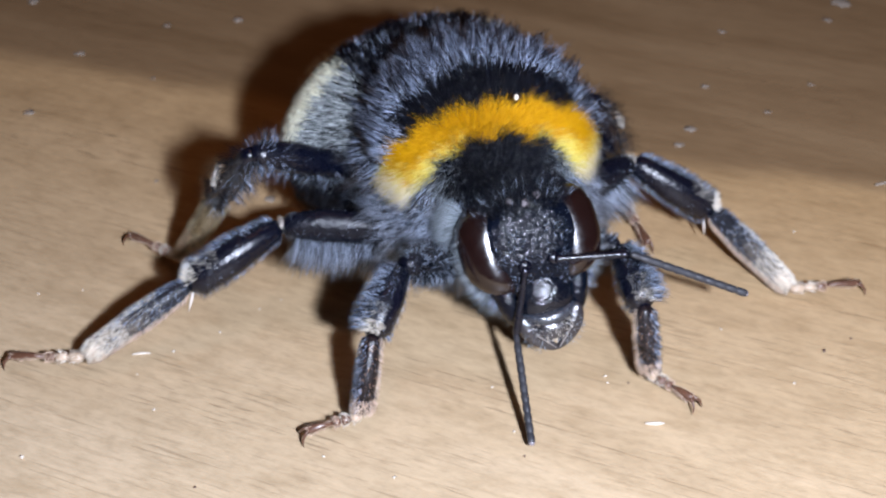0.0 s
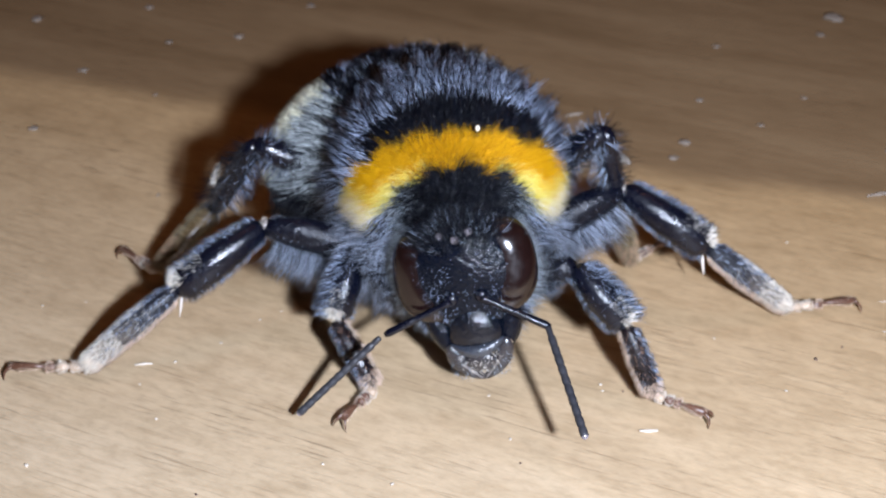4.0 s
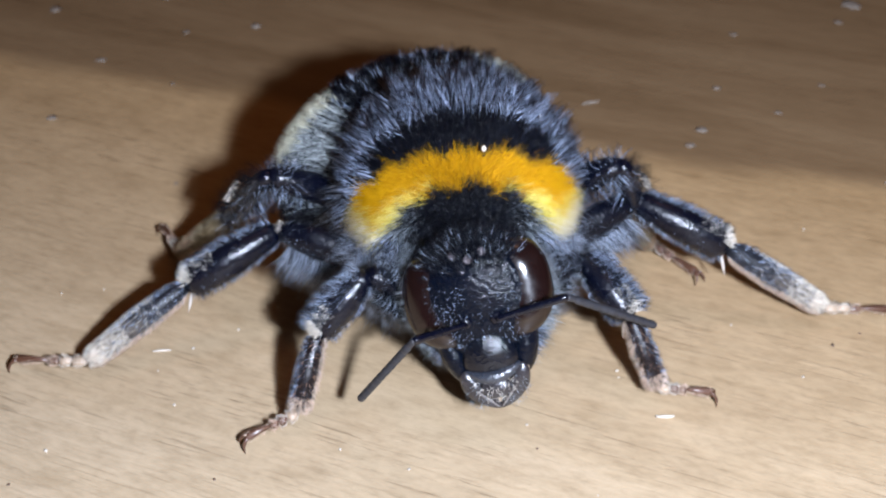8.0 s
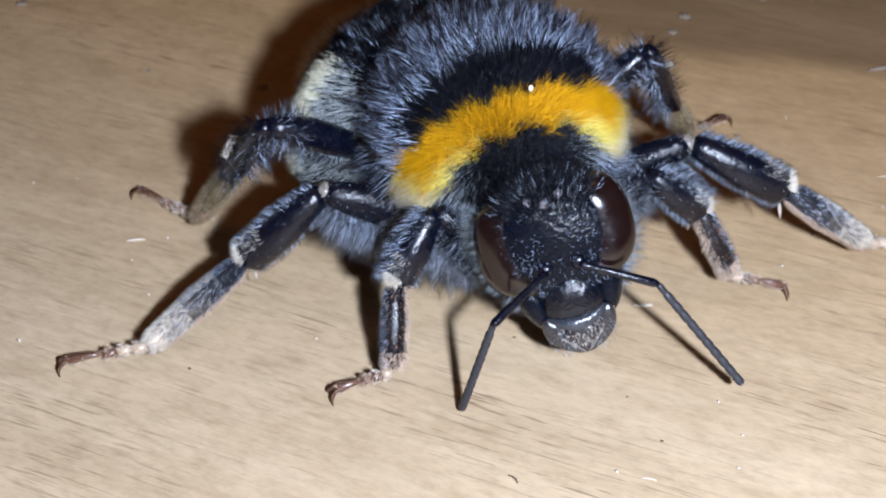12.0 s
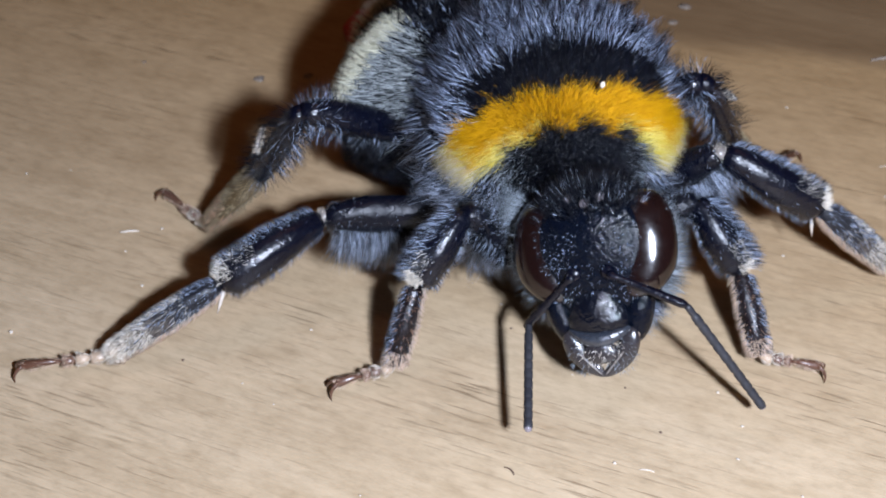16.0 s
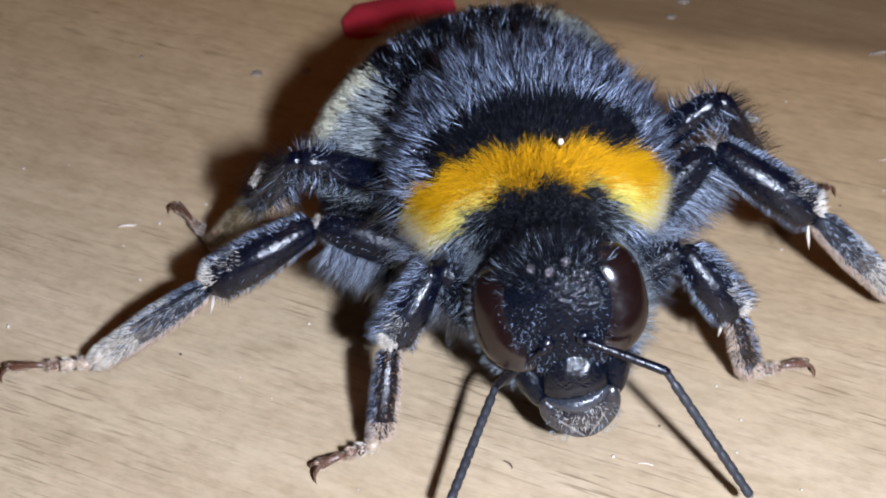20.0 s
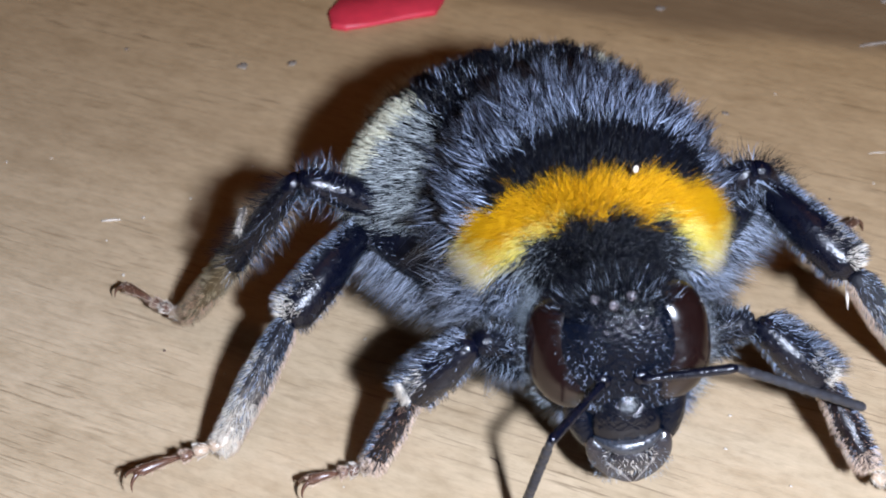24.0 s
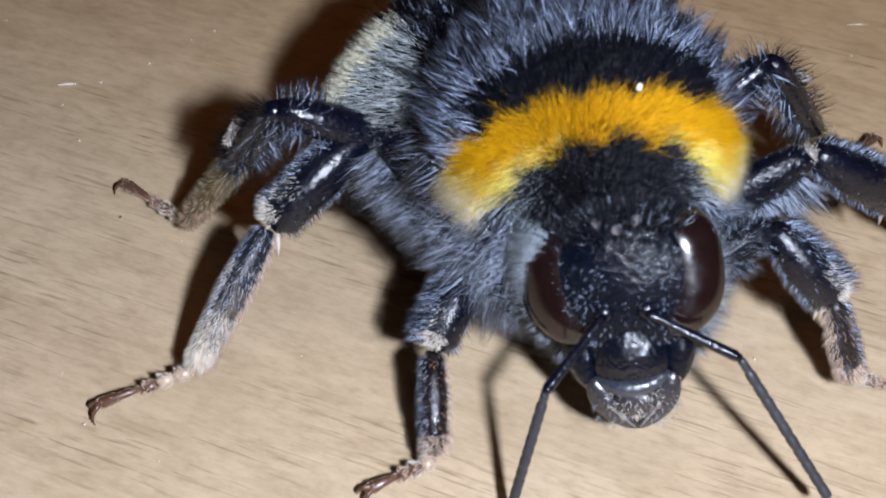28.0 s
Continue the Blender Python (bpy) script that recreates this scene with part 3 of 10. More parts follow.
def head_fur():
    at, radii = np.array((0, 0.25, -0.15)), np.array((1.88, 1.15, 2.0))
    p, n = on_ellipsoid(30000, at, radii)
    p[:, 1] = np.where(p[:, 1] < 0.25, 0.25 - 0.99 * (np.maximum(0.25 - p[:, 1], 0) / 1.15) ** 0.7, p[:, 1])
    x, y, z = p.T
    rear = (y > 0.15) & (z < 0.75 + 0.2 * np.random.randn(len(p)))
    k = rear.sum()
    fur("cheek_fur", head, p[rear], n[rear] + sway(k, 0.2), n[rear] + np.array((0, 0.1, 0)) + sway(k, 0.3), 0.40 + 0.4 * np.random.rand(k), 0.0058, ASH_FUR, "ash grey fur behind the eyes")
    crown = ((y <= 0.3) & (z > 1.25 + 0.15 * np.random.randn(len(p))) & (np.abs(x) < 1.45)) | ((y > 0.15) & ~rear)
    for mat, rows in ((BLACK_FUR, crown & (np.random.rand(len(p)) < 0.45)), (LEG_FUR, crown & (np.random.rand(len(p)) < 0.12))):
        q, m = np.tile(p[rows], (2, 1)), np.tile(n[rows], (2, 1))
        k = len(q)
        fur("crown_fur", head, q + sway(k, 0.04), m + sway(k, 0.25), m + np.array((0, 0, 0.5)) + sway(k, 0.3), 0.35 + 0.25 * np.random.rand(k), 0.0075, mat, "black tuft on the crown")
    face = (np.random.rand(len(p)) < 0.12) & (y <= 0.1) & (z <= 0.9) & (z > -1.2) & (np.abs(x) < 1.4)
    q, m = p[face], n[face]
    q, m = np.tile(q, (2, 1)) + np.array((0, -0.01, 0)) + sway(2 * len(q), 0.03), np.tile(m, (2, 1))
    k = len(q)
    # Pale hairs stand in for blue-white reflections on the glossy face.
    glint = (np.abs(q[:, 0]) > 0.3) & (np.abs(q[:, 0]) < 1.25) & (q[:, 2] < 0.75)
    f, h = q[glint], m[glint]
    many = len(f)
    f = f + sway(many, 0.02)
    fur("glint_fur", head, f, h + sway(many, 0.4), h + sway(many, 0.6), 0.06 + 0.09 * np.random.rand(many), 0.0048, GREY_SHINE_FUR, "short hairs coloured as blue-white glints beside the eyes")
    fur("face_fur", head, q, m + sway(k, 0.35), m + sway(k, 0.5) + np.array((0, 0, -0.4)), 0.07 + 0.11 * np.random.rand(k), 0.0048, LEG_FUR, "short blue-grey hairs on the face")
    low = (z < -1.3) & (y > -0.1)
    q, m = p[low], n[low]
    k = len(q)
    fur("chin_fur", head, q, m + sway(k, 0.3), m + np.array((0, 0, -0.6)) + sway(k, 0.4), 0.25 + 0.25 * np.random.rand(k), 0.006, PAINTED_SHEEN_FUR, "grey hairs along the jaw")


head_fur()


# ---- legs: femur, tibia, basitarsus and tarsus, each along its own +x ----
def bristles(name, parent, length, profile, count, long, width, mat, label, lean=0.8, span=(0.03, 0.98), where=None, start=0.0):
    s = span[0] + (span[1] - span[0]) * np.random.rand(count)
    a = 6.2832 * np.random.rand(count)
    if where is not None:
        a = where[0] + (where[1] - where[0]) * np.random.rand(count)
    ks, kw, kh = (np.array(c) for c in zip(*profile))
    w, h = np.interp(s, ks, kw), np.interp(s, ks, kh)
    q = np.stack([start + s * length, w * np.cos(a), h * np.sin(a)], 1)
    m = unit(np.stack([0 * a, np.cos(a) / np.maximum(w, 0.02), np.sin(a) / np.maximum(h, 0.02)], 1))
    ahead = np.array((lean, 0, 0))
    return fur(name, parent, q - m * 0.02, m + ahead * 0.5 + sway(count, 0.2), m + ahead * 1.4 + sway(count, 0.25), long * (0.65 + 0.7 * np.random.rand(count)), width, mat, label)


def claws(parent, length):
    for s in (-1, 1):
        bm = bmesh.new()
        rings = []
        for i in range(8):
            k = i / 7
            a = k * 1.8
            c = Vector((length + 0.27 * math.sin(a), s * (0.06 + 0.20 * k), 0.04 - 0.30 * (1 - math.cos(a))))
            r = 0.065 * (1 - k) + 0.008
            rings.append([bm.verts.new(c + Vector((0, r * math.cos(b), r * math.sin(b))) + Vector((r * math.sin(b) * math.sin(a), 0, 0))) for b in (1.0472 * j for j in range(6))])
        for p, q in zip(rings, rings[1:]):
            for j in range(6):
                bm.faces.new((p[j], p[(j + 1) % 6], q[(j + 1) % 6], q[j]))
        bm.faces.new(rings[0][::-1])
        bm.faces.new(rings[-1])
        bmesh.ops.recalc_face_normals(bm, faces=bm.faces)
        part("claw", bm, BROWN_SHELL, parent, "dark hooked claw")


SIZES = {"F": (2.48, 2.36, 2.39, 1.73), "M": (4.21, 3.41, 3.70, 2.45), "H": (4.70, 3.98, 2.97, 2.48)}
SHAPES = {
    "F": ([(0, 0.28, 0.28), (0.2, 0.42, 0.42), (0.7, 0.40, 0.40), (0.95, 0.32, 0.34), (1, 0.2, 0.2)],
          [(0, 0.18, 0.20), (0.08, 0.34, 0.36), (0.5, 0.50, 0.52), (0.9, 0.48, 0.49), (1, 0.24, 0.24)],
          [(0, 0.16, 0.16), (0.08, 0.26, 0.27), (0.5, 0.32, 0.34), (0.92, 0.27, 0.29), (1, 0.14, 0.14)]),
    "M": ([(0, 0.32, 0.36), (0.25, 0.44, 0.56), (0.70, 0.44, 0.56), (0.92, 0.36, 0.40), (1, 0.2, 0.2)],
          [(0, 0.20, 0.20), (0.07, 0.38, 0.40), (0.5, 0.56, 0.60), (0.9, 0.55, 0.58), (1, 0.24, 0.26)],
          [(0, 0.18, 0.18), (0.08, 0.30, 0.33), (0.45, 0.33, 0.40), (0.92, 0.26, 0.32), (1, 0.15, 0.16)]),
    "H": ([(0, 0.26, 0.26), (0.3, 0.42, 0.46), (0.70, 0.48, 0.50), (0.93, 0.38, 0.38), (1, 0.22, 0.22)],
          [(0, 0.20, 0.20), (0.1, 0.32, 0.32), (0.5, 0.52, 0.38), (0.9, 0.66, 0.36), (1, 0.3, 0.26)],
          [(0, 0.16, 0.2), (0.1, 0.42, 0.36), (0.5, 0.58, 0.34), (0.9, 0.46, 0.26), (1, 0.16, 0.14)]),
}
NAMES = {"F": "fore", "M": "middle", "H": "hind"}
LEGS = {}


def leg(key):
    kind = key[0]
    out = -1 if key[1] == "L" else 1
    lf, lt, lb, ls = SIZES[kind]
    pf, pt, pb = SHAPES[kind]
    made = {}
    bm = bmesh.new()
    limb(bm, lf, pf, bend=0.12)
    made["femur"] = f = part(f"{NAMES[kind]}_femur", bm, BLACK_SHELL if kind == "H" else LEG_SHELL, bee, "black hairy thigh")
    bristles("hair", f, lf, pf, {"F": 1700, "M": 1900, "H": 800}[kind], 0.22 if kind != "M" else 0.14, 0.0065, LEG_FUR, "grey hairs", span=(0.0, 0.97))
    bristles("shaggy_hair", f, lf, pf, {"F": 1300, "M": 350, "H": 420}[kind], 0.42, 0.008, LEG_FUR, "long silvery hairs", 0.5, span=(0.0, 0.8 if kind == "F" else 0.4), where=(0.3, 2.9))
    bristles("shaggy_hair", f, lf, pf, {"F": 900, "M": 250, "H": 350}[kind], 0.42, 0.008, LEG_FUR, "long silvery hairs", 0.5, span=(0.0, 0.7), where=(3.6, 5.9))
    if kind == "M":
        bristles("under_fringe", f, lf, pf, 3200, 1.0, 0.008, SOFT_FUR, "long soft grey fringe below the thigh", 0.25, span=(0.05, 0.88), where=(4.0, 5.5))
        bm = bmesh.new()
        ball(bm, (lf * 0.985, 0, 0.03), (0.18, 0.23, 0.23), segs=14, rings=10)
        knee = part("knee", bm, EDGE_SHELL, f, "pale skin of the knee")
        q, m = on_ellipsoid(110, (lf * 0.985, 0, 0.03), np.array((0.18, 0.23, 0.23)))
        fur("hair", knee, q, m + sway(len(q), 0.4), m + sway(len(q), 0.6), 0.06 + 0.10 * np.random.rand(len(q)), 0.005, PALE_FUR, "cream hairs")
    if kind == "H":
        bristles("knee_hair", f, lf, pf, 260, 0.60, 0.009, GREY_SHINE_FUR, "spiky silver hairs at the knee", 0.3, span=(0.72, 1.0))
    bm = bmesh.new()
    limb(bm, lt, pt, 18)
    made["tibia"] = b = part(f"{NAMES[kind]}_tibia", bm, BLACK_SHELL, bee, "glossy black shin")
    def around(lo, hi):
        """An arc round the limb, counted from the side that faces backwards on both sides of the body."""
        return (lo, hi) if out < 0 else (math.pi - hi, math.pi - lo)

    bristles("hair", b, lt, pt, 420, 0.13, 0.006, LEG_FUR, "short dark hairs", 1.6)
    if kind == "H":
        bristles("fringe", b, lt, pt, 260, 0.70, 0.007, BLACK_FUR, "long dark fringe", where=(0.7, 1.9))
        bristles("fringe", b, lt, pt, 240, 0.70, 0.008, GREY_SHINE_FUR, "long grey fringe", where=(3.9, 5.2))
        bristles("fringe", b, lt, pt, 150, 0.60, 0.007, LEG_FUR, "curved silver hairs", 0.4, where=(-0.6, 0.7))
        bm = bmesh.new()
        limb(bm, 0.80, [(0, 0.05, 0.05), (0.5, 0.10, 0.08), (0.85, 0.09, 0.07), (1, 0.02, 0.02)], 9, 0.05)
        rake = part("bristle_tuft", bm, EDGE_SHELL, b, "stiff cream tuft on the shin's edge")
        rake.matrix_basis = pose(lt * 0.50 * MM, -0.15 * MM, 0.62 * MM, 0, 10, 70)
        bristles("hair", rake, 0.8, [(0, 0.05, 0.05), (0.5, 0.1, 0.08), (1, 0.03, 0.03)], 160, 0.16, 0.007, PALE_FUR, "cream hairs", 1.5)
    else:
        bristles("fringe", b, lt, pt, 900 if kind == "M" else 1100, 0.26 if kind == "M" else 0.42, 0.008, GREY_SHINE_FUR, "dense silver fringe", 0.7, where=around(1.55, 2.8))
        bristles("frosting", b, lt, pt, 520 if kind == "M" else 700, 0.12, 0.0062, GREY_SHINE_FUR, "short silver hairs", 1.8, where=around(1.3 if kind == "M" else 0.8, 2.6))
        bristles("fringe", b, lt, pt, 520, 0.22, 0.007, GREY_SHINE_FUR, "grey fringe of hairs", where=around(-1.9, -0.8))
        bristles("tuft", b, lt, pt, {"FL": 360, "FR": 130}.get(key, 240), 0.22, 0.007, PALE_FUR, "cream tuft at the end of the shin", span=(0.88, 1.0), where=around(0.6, 2.4))
        bristles("tuft", b, lt, pt, 260, 0.17, 0.0065, DUST_FUR, "dusty hairs near the end of the shin", span=(0.62, 0.95), where=around(0.7, 2.4))
    if kind != "H":
        bm = bmesh.new()
        limb(bm, 0.85 if kind == "M" else 0.55, [(0, 0.06, 0.06), (0.6, 0.055, 0.05), (1, 0.012, 0.012)], 8)
        spur = part("spur", bm, PALE_SHELL, b, "pale spur")
        spur.matrix_basis = pose(lt * 0.97 * MM, out * 0.10 * MM, -0.30 * MM, 0, 50, 0)
    bm = bmesh.new()
    limb(bm, lb, pb, 16)
    skin = {"F": FORE_SHELL, "M": DUSTY_SHELL, "H": AMBER_SHELL}[kind]
    made["basitarsus"] = t = part(f"{NAMES[kind]}_basitarsus", bm, skin, bee, {"F": "black hairy first foot joint", "M": "dusty first foot joint with pale hairs", "H": "amber first foot joint"}[kind])
    if kind == "M":
        bristles("silver_hair", t, lb, pb, 1800, 0.19, 0.0065, GREY_SHINE_FUR, "silvery hairs", 2.2, span=(0.0, 0.85))
        bristles("pale_hair", t, lb, pb, 700, 0.19, 0.0065, DUST_FUR, "pale hairs", 2.0, span=(0.25, 1.0))
        bristles("pale_hair", t, lb, pb, 2000, 0.19, 0.0062, PALE_FUR, "dense cream hairs towards the foot", 2.0, span=(0.60, 1.0))
        bristles("pale_hair", t, lb, pb, 500, 0.19, 0.0065, PALE_FUR, "cream hairs along the upper edge", 1.2, span=(0.25, 1.0), where=around(1.3, 2.6))
        bristles("edge_hair", t, lb, pb, 1500, 0.20, 0.0075, PINK_FUR, "pinkish cream hairs on the lower edge", 1.2, where=around(-2.2, -0.5))
        bristles("edge_hair", t, lb, pb, 600, 0.20, 0.0075, GREY_SHINE_FUR, "silver hairs on the upper edge", 1.0, span=(0.0, 0.7), where=around(1.2, 2.8))
    elif kind == "F":
        bristles("hair", t, lb, pb, 1100, 0.15, 0.0065, LEG_FUR, "short stiff hairs")
        bristles("silver_hair", t, lb, pb, 500, 0.20, 0.0075, GREY_SHINE_FUR, "silver hairs on the outer edge", 0.9, where=around(1.2, 2.9))
        bristles("edge_hair", t, lb, pb, 700, 0.17, 0.0075, PINK_FUR, "cream and rusty hairs", span=(0.8, 1.0))
        bristles("edge_hair", t, lb, pb, 300, 0.20, 0.0075, PINK_FUR, "cream and rusty hairs", where=around(-1.4, -0.3))
        bristles("edge_hair", t, lb, pb, 90, 0.16, 0.0065, RUSTY_FUR, "cream and rusty hairs", where=around(-0.3, 2.0))
    else:
        bristles("hair", t, lb, pb, 1900, 0.20, 0.007, TAN_FUR, "dense tan hairs")
        bristles("edge_hair", t, lb, pb, 650, 0.17, 0.007, RUSTY_FUR, "rusty hairs", span=(0.55, 1.0))
    # three short foot joints and a long slender one that carries the claws
    bm = bmesh.new()
    limb(bm, 0.06, [(0, 0.05, 0.05), (1, 0.05, 0.05)], 8)
    made["tarsus"] = foot = part(f"{NAMES[kind]}_tarsus", bm, BROWN_SHELL, bee, "jointed brown foot")
    x = 0.0
    for i, (share, w) in enumerate(((0.20, 0.21), (0.17, 0.19), (0.14, 0.17), (0.49, 0.125))):
        bm = bmesh.new()
        d = share * ls
        if i < 3:
            prof = [(0, 0.07, 0.07), (0.3, w * 0.8, w * 0.7), (0.85, w, w * 0.8), (1, 0.06, 0.06)]
        else:
            prof = [(0, 0.05, 0.05), (0.3, w * 0.7, w * 0.7), (0.8, w * 1.2, w * 1.1), (1, 0.07, 0.07)]
        limb(bm, d, prof, 10, 0.05 if i == 3 else 0.0, x)
        joint = part("foot_joint", bm, (TAN_SHELL if i == 0 else BROWN_SHELL) if kind != "M" else (TAN_SHELL if i < 2 else BROWN_SHELL), foot)
        bristles("hair", joint, d, prof, 220, 0.11, 0.005, PALE_FUR if i < 2 else PINK_FUR, "fine cream hairs", start=x)
        x += d
    claws(foot, ls - 0.12)
    LEGS[key] = made


for key in ("FL", "FR", "ML", "MR", "HL", "HR"):
    leg(key)

# ---- antennae: an elbowed base and a jointed whip, each along +x ----
ANTENNAE = {}
for key, reach in (("L", 3.4), ("R", 3.85)):
    bm = bmesh.new()
    limb(bm, 2.2, [(0, 0.09, 0.09), (0.06, 0.13, 0.13), (0.12, 0.09, 0.09), (0.5, 0.11, 0.11), (0.93, 0.125, 0.125), (1, 0.08, 0.08)], 14)
    scape = part("antenna_scape", bm, BLACK_SHELL, bee, "shiny black antenna base")
    bm = bmesh.new()
    profile = [(0, 0.06, 0.06)]
    for i in range(11):
        a, b = i / 11, (i + 1) / 11
        r = 0.120 if i else 0.095
        profile += [(a + 0.008, r * 0.86, r * 0.86), (a + 0.022, r, r), (b - 0.018, r, r), (b - 0.004, r * 0.88, r * 0.88)]
    profile += [(1.0, 0.05, 0.05)]
    limb(bm, reach, profile, 14)
    whip = part("antenna_flagellum", bm, ANTENNA, bee, "matt black jointed antenna whip")
    bm = bmesh.new()
    ball(bm, (reach - 0.03, 0, 0), (0.10, 0.105, 0.105), segs=14, rings=10)
    part("tip", bm, OCELLUS, whip, "greyish rounded tip")
    ANTENNAE[key] = {"scape": scape, "flagellum": whip}


# ---- crumbs, lint and a red scrap on the wood, in millimetres ----
def crumb(name, x, y, r, mat, label, category, group, flat=0.7):
    bm = bmesh.new()
    bmesh.ops.create_icosphere(bm, subdivisions=2, radius=1.0)
    seed = Vector((x, y, r * 50))
    for v in bm.verts:
        k = 0.75 + 0.5 * noise.noise(v.co * 1.4 + seed)
        v.co = Vector((v.co.x * r * k * 1.15, v.co.y * r * k, max(v.co.z, -0.8) * r * k * flat))
    low = min(v.co.z for v in bm.verts)
    for v in bm.verts:
        v.co.z -= low
    bmesh.ops.rotate(bm, verts=bm.verts, matrix=Matrix.Rotation(x * 7 + y, 3, "Z"))
    ob = part(name, bm, mat)
    ob.location = (x * MM, y * MM, 0)
    return tagged(ob, label, category, group)


def fibre(x0, y0, x1, y1, r, bow, mat, label):
    a, b = Vector((x0, y0, 0)), Vector((x1, y1, 0))
    bm = bmesh.new()
    n = 9
    side = Vector((-(b - a).y, (b - a).x, 0)).normalized()
    rings = []
    for i in range(n):
        s = i / (n - 1)
        k = r * (0.45 + 0.55 * math.sin(math.pi * min(max(s, 0.08), 0.92)))
        c = (b - a) * s + side * bow * 4 * s * (1 - s) + Vector((0, 0, r))
        rings.append([bm.verts.new(c + side * k * math.cos(q) + Vector((0, 0, k * math.sin(q)))) for q in (math.pi / 4 * j for j in range(8))])
    for p, q in zip(rings, rings[1:]):
        for j in range(8):
            bm.faces.new((p[j], p[(j + 1) % 8], q[(j + 1) % 8], q[j]))
    bm.faces.new(rings[0][::-1])
    bm.faces.new(rings[-1])
    bmesh.ops.recalc_face_normals(bm, faces=bm.faces)
    ob = part("fibre", bm, mat)
    ob.location = a * MM
    return tagged(ob, label, "fibre", "fibres on the wood")


WHITE_LEFT = [
    (-8.04, -5.69, 0.083), (-6.70, -4.70, 0.065), (-9.00, -6.79, 0.046), (-8.22, -8.45, 0.064), (-3.03, -10.45, 0.062), (-4.88, -2.98, 0.048),
    (-5.55, -3.45, 0.048), (-12.96, -2.69, 0.060), (-11.54, -2.46, 0.049), (-11.67, -10.51, 0.090), (-0.98, -11.29, 0.075), (-3.85, -13.46, 0.039),
    (-4.79, -12.64, 0.040), (-6.34, -18.92, 0.055), (-7.15, -17.31, 0.043), (-1.37, -16.74, 0.042), (-4.46, -20.0, 0.034)]
WHITE_RIGHT = [
    (5.48, -6.82, 0.072), (5.52, -7.12, 0.054), (11.30, -7.13, 0.064), (13.06, 1.21, 0.063), (15.21, -4.08, 0.059), (9.49, -4.43, 0.057),
    (1.95, -7.36, 0.062), (2.52, -9.36, 0.068), (8.34, -13.07, 0.056), (8.79, -14.37, 0.062), (8.47, -15.55, 0.061), (5.23, -15.67, 0.067),
    (4.39, -12.35, 0.040), (9.90, -16.84, 0.053)]
for x, y, r in WHITE_LEFT + WHITE_RIGHT:
    crumb("crumb", x, y, r * 0.8, LINT, "tiny whitish crumb lying on the wood", "crumb", "crumbs on the wood")
DUST = [
    (-18.28, 19.94, 0.42), (-18.01, 22.64, 0.49), (-13.26, 21.29, 0.33), (-11.76, 17.51, 0.29), (-8.63, 18.15, 0.40), (-5.56, 21.55, 0.33),
    (-16.08, 9.50, 0.31), (-15.07, 14.70, 0.33), (-11.56, 12.48, 0.17), (-10.17, 4.42, 0.13), (13.24, 17.29, 0.27), (19.39, 20.43, 0.70),
    (18.31, 18.55, 0.33), (16.15, 12.35, 0.20), (10.46, 8.50, 0.35), (9.82, 7.28, 0.30), (18.64, 7.81, 0.33), (11.55, 23.44, 0.37),
    (21.65, 17.00, 0.35), (13.85, 9.94, 0.22), (11.64, 12.09, 0.27), (-5.80, 3.19, 0.33), (-4.04, 3.38, 0.26), (11.11, 0.03, 0.18)]
for x, y, r in DUST:
    crumb("dust_fluff", x, y, r * 0.8, FLUFF, "flat grey dust fluff on the dark grain", "dust", "dust fluffs on the wood", 0.10)
DARK = [(12.59, -5.55, 0.076), (13.61, -4.90, 0.048), (2.77, -10.41, 0.048), (6.16, -7.14, 0.045), (-12.40, -11.92, 0.060), (-6.56, -11.71, 0.049),
        (5.81, -12.88, 0.039), (6.57, -14.58, 0.046)]
for x, y, r in DARK:
    crumb("grit", x, y, r, GRIT, "tiny dark grain of grit on the wood", "grit", "grit on the wood")
fibre(-9.32, -5.87, -8.74, -5.80, 0.040, 0.02, LINT, "short straight white fibre on the wood")
fibre(6.44, -9.02, 7.00, -9.01, 0.055, -0.02, LINT, "short thick white fibre on the wood")
fibre(15.46, -2.41, 16.14, -2.37, 0.018, 0.03, LINT, "thin white fibre on the wood")
fibre(16.80, 4.33, 18.08, 4.62, 0.060, 0.04, FLUFF, "pale woolly fibre on the dark grain")
fibre(2.36, -15.80, 2.58, -16.08, 0.028, 0.06, GRIT, "tiny curved dark hair on the wood")
fibre(5.80, 10.57, 6.53, 10.81, 0.060, 0.03, FLUFF, "pale woolly fibre on the dark grain")
fibre(5.84, -15.91, 6.23, -15.99, 0.020, 0.04, LINT, "thin white fibre on the wood")

# a flat red scrap behind the bee
bm = bmesh.new()
outline = [(-2.75, 5.15), (-2.2, 5.0), (-1.2, 5.35), (0.2, 5.85), (1.2, 6.15), (1.55, 7.2), (1.35, 8.6), (0.1, 8.5), (-1.3, 8.0), (-2.5, 7.3), (-2.95, 6.2)]
low = [bm.verts.new((x, y, 0.0)) for x, y in outline]
top = [bm.verts.new((x * 0.97, 6.6 + (y - 6.6) * 0.95, 0.20 + 0.06 * math.sin(x * 2))) for x, y in outline]
for i in range(len(low)):
    j = (i + 1) % len(low)
    bm.faces.new((low[i], low[j], top[j], top[i]))
bm.faces.new(top)
bm.faces.new(low[::-1])
bmesh.ops.recalc_face_normals(bm, faces=bm.faces)
bmesh.ops.bevel(bm, geom=bm.edges[:], offset=0.04, segments=1, affect="EDGES")
bmesh.ops.translate(bm, vec=(0.0, 0.6, 0.0), verts=bm.verts)
tagged(part("red_scrap", bm, RED), "flat scrap of red plastic lying on the wood", "scrap")


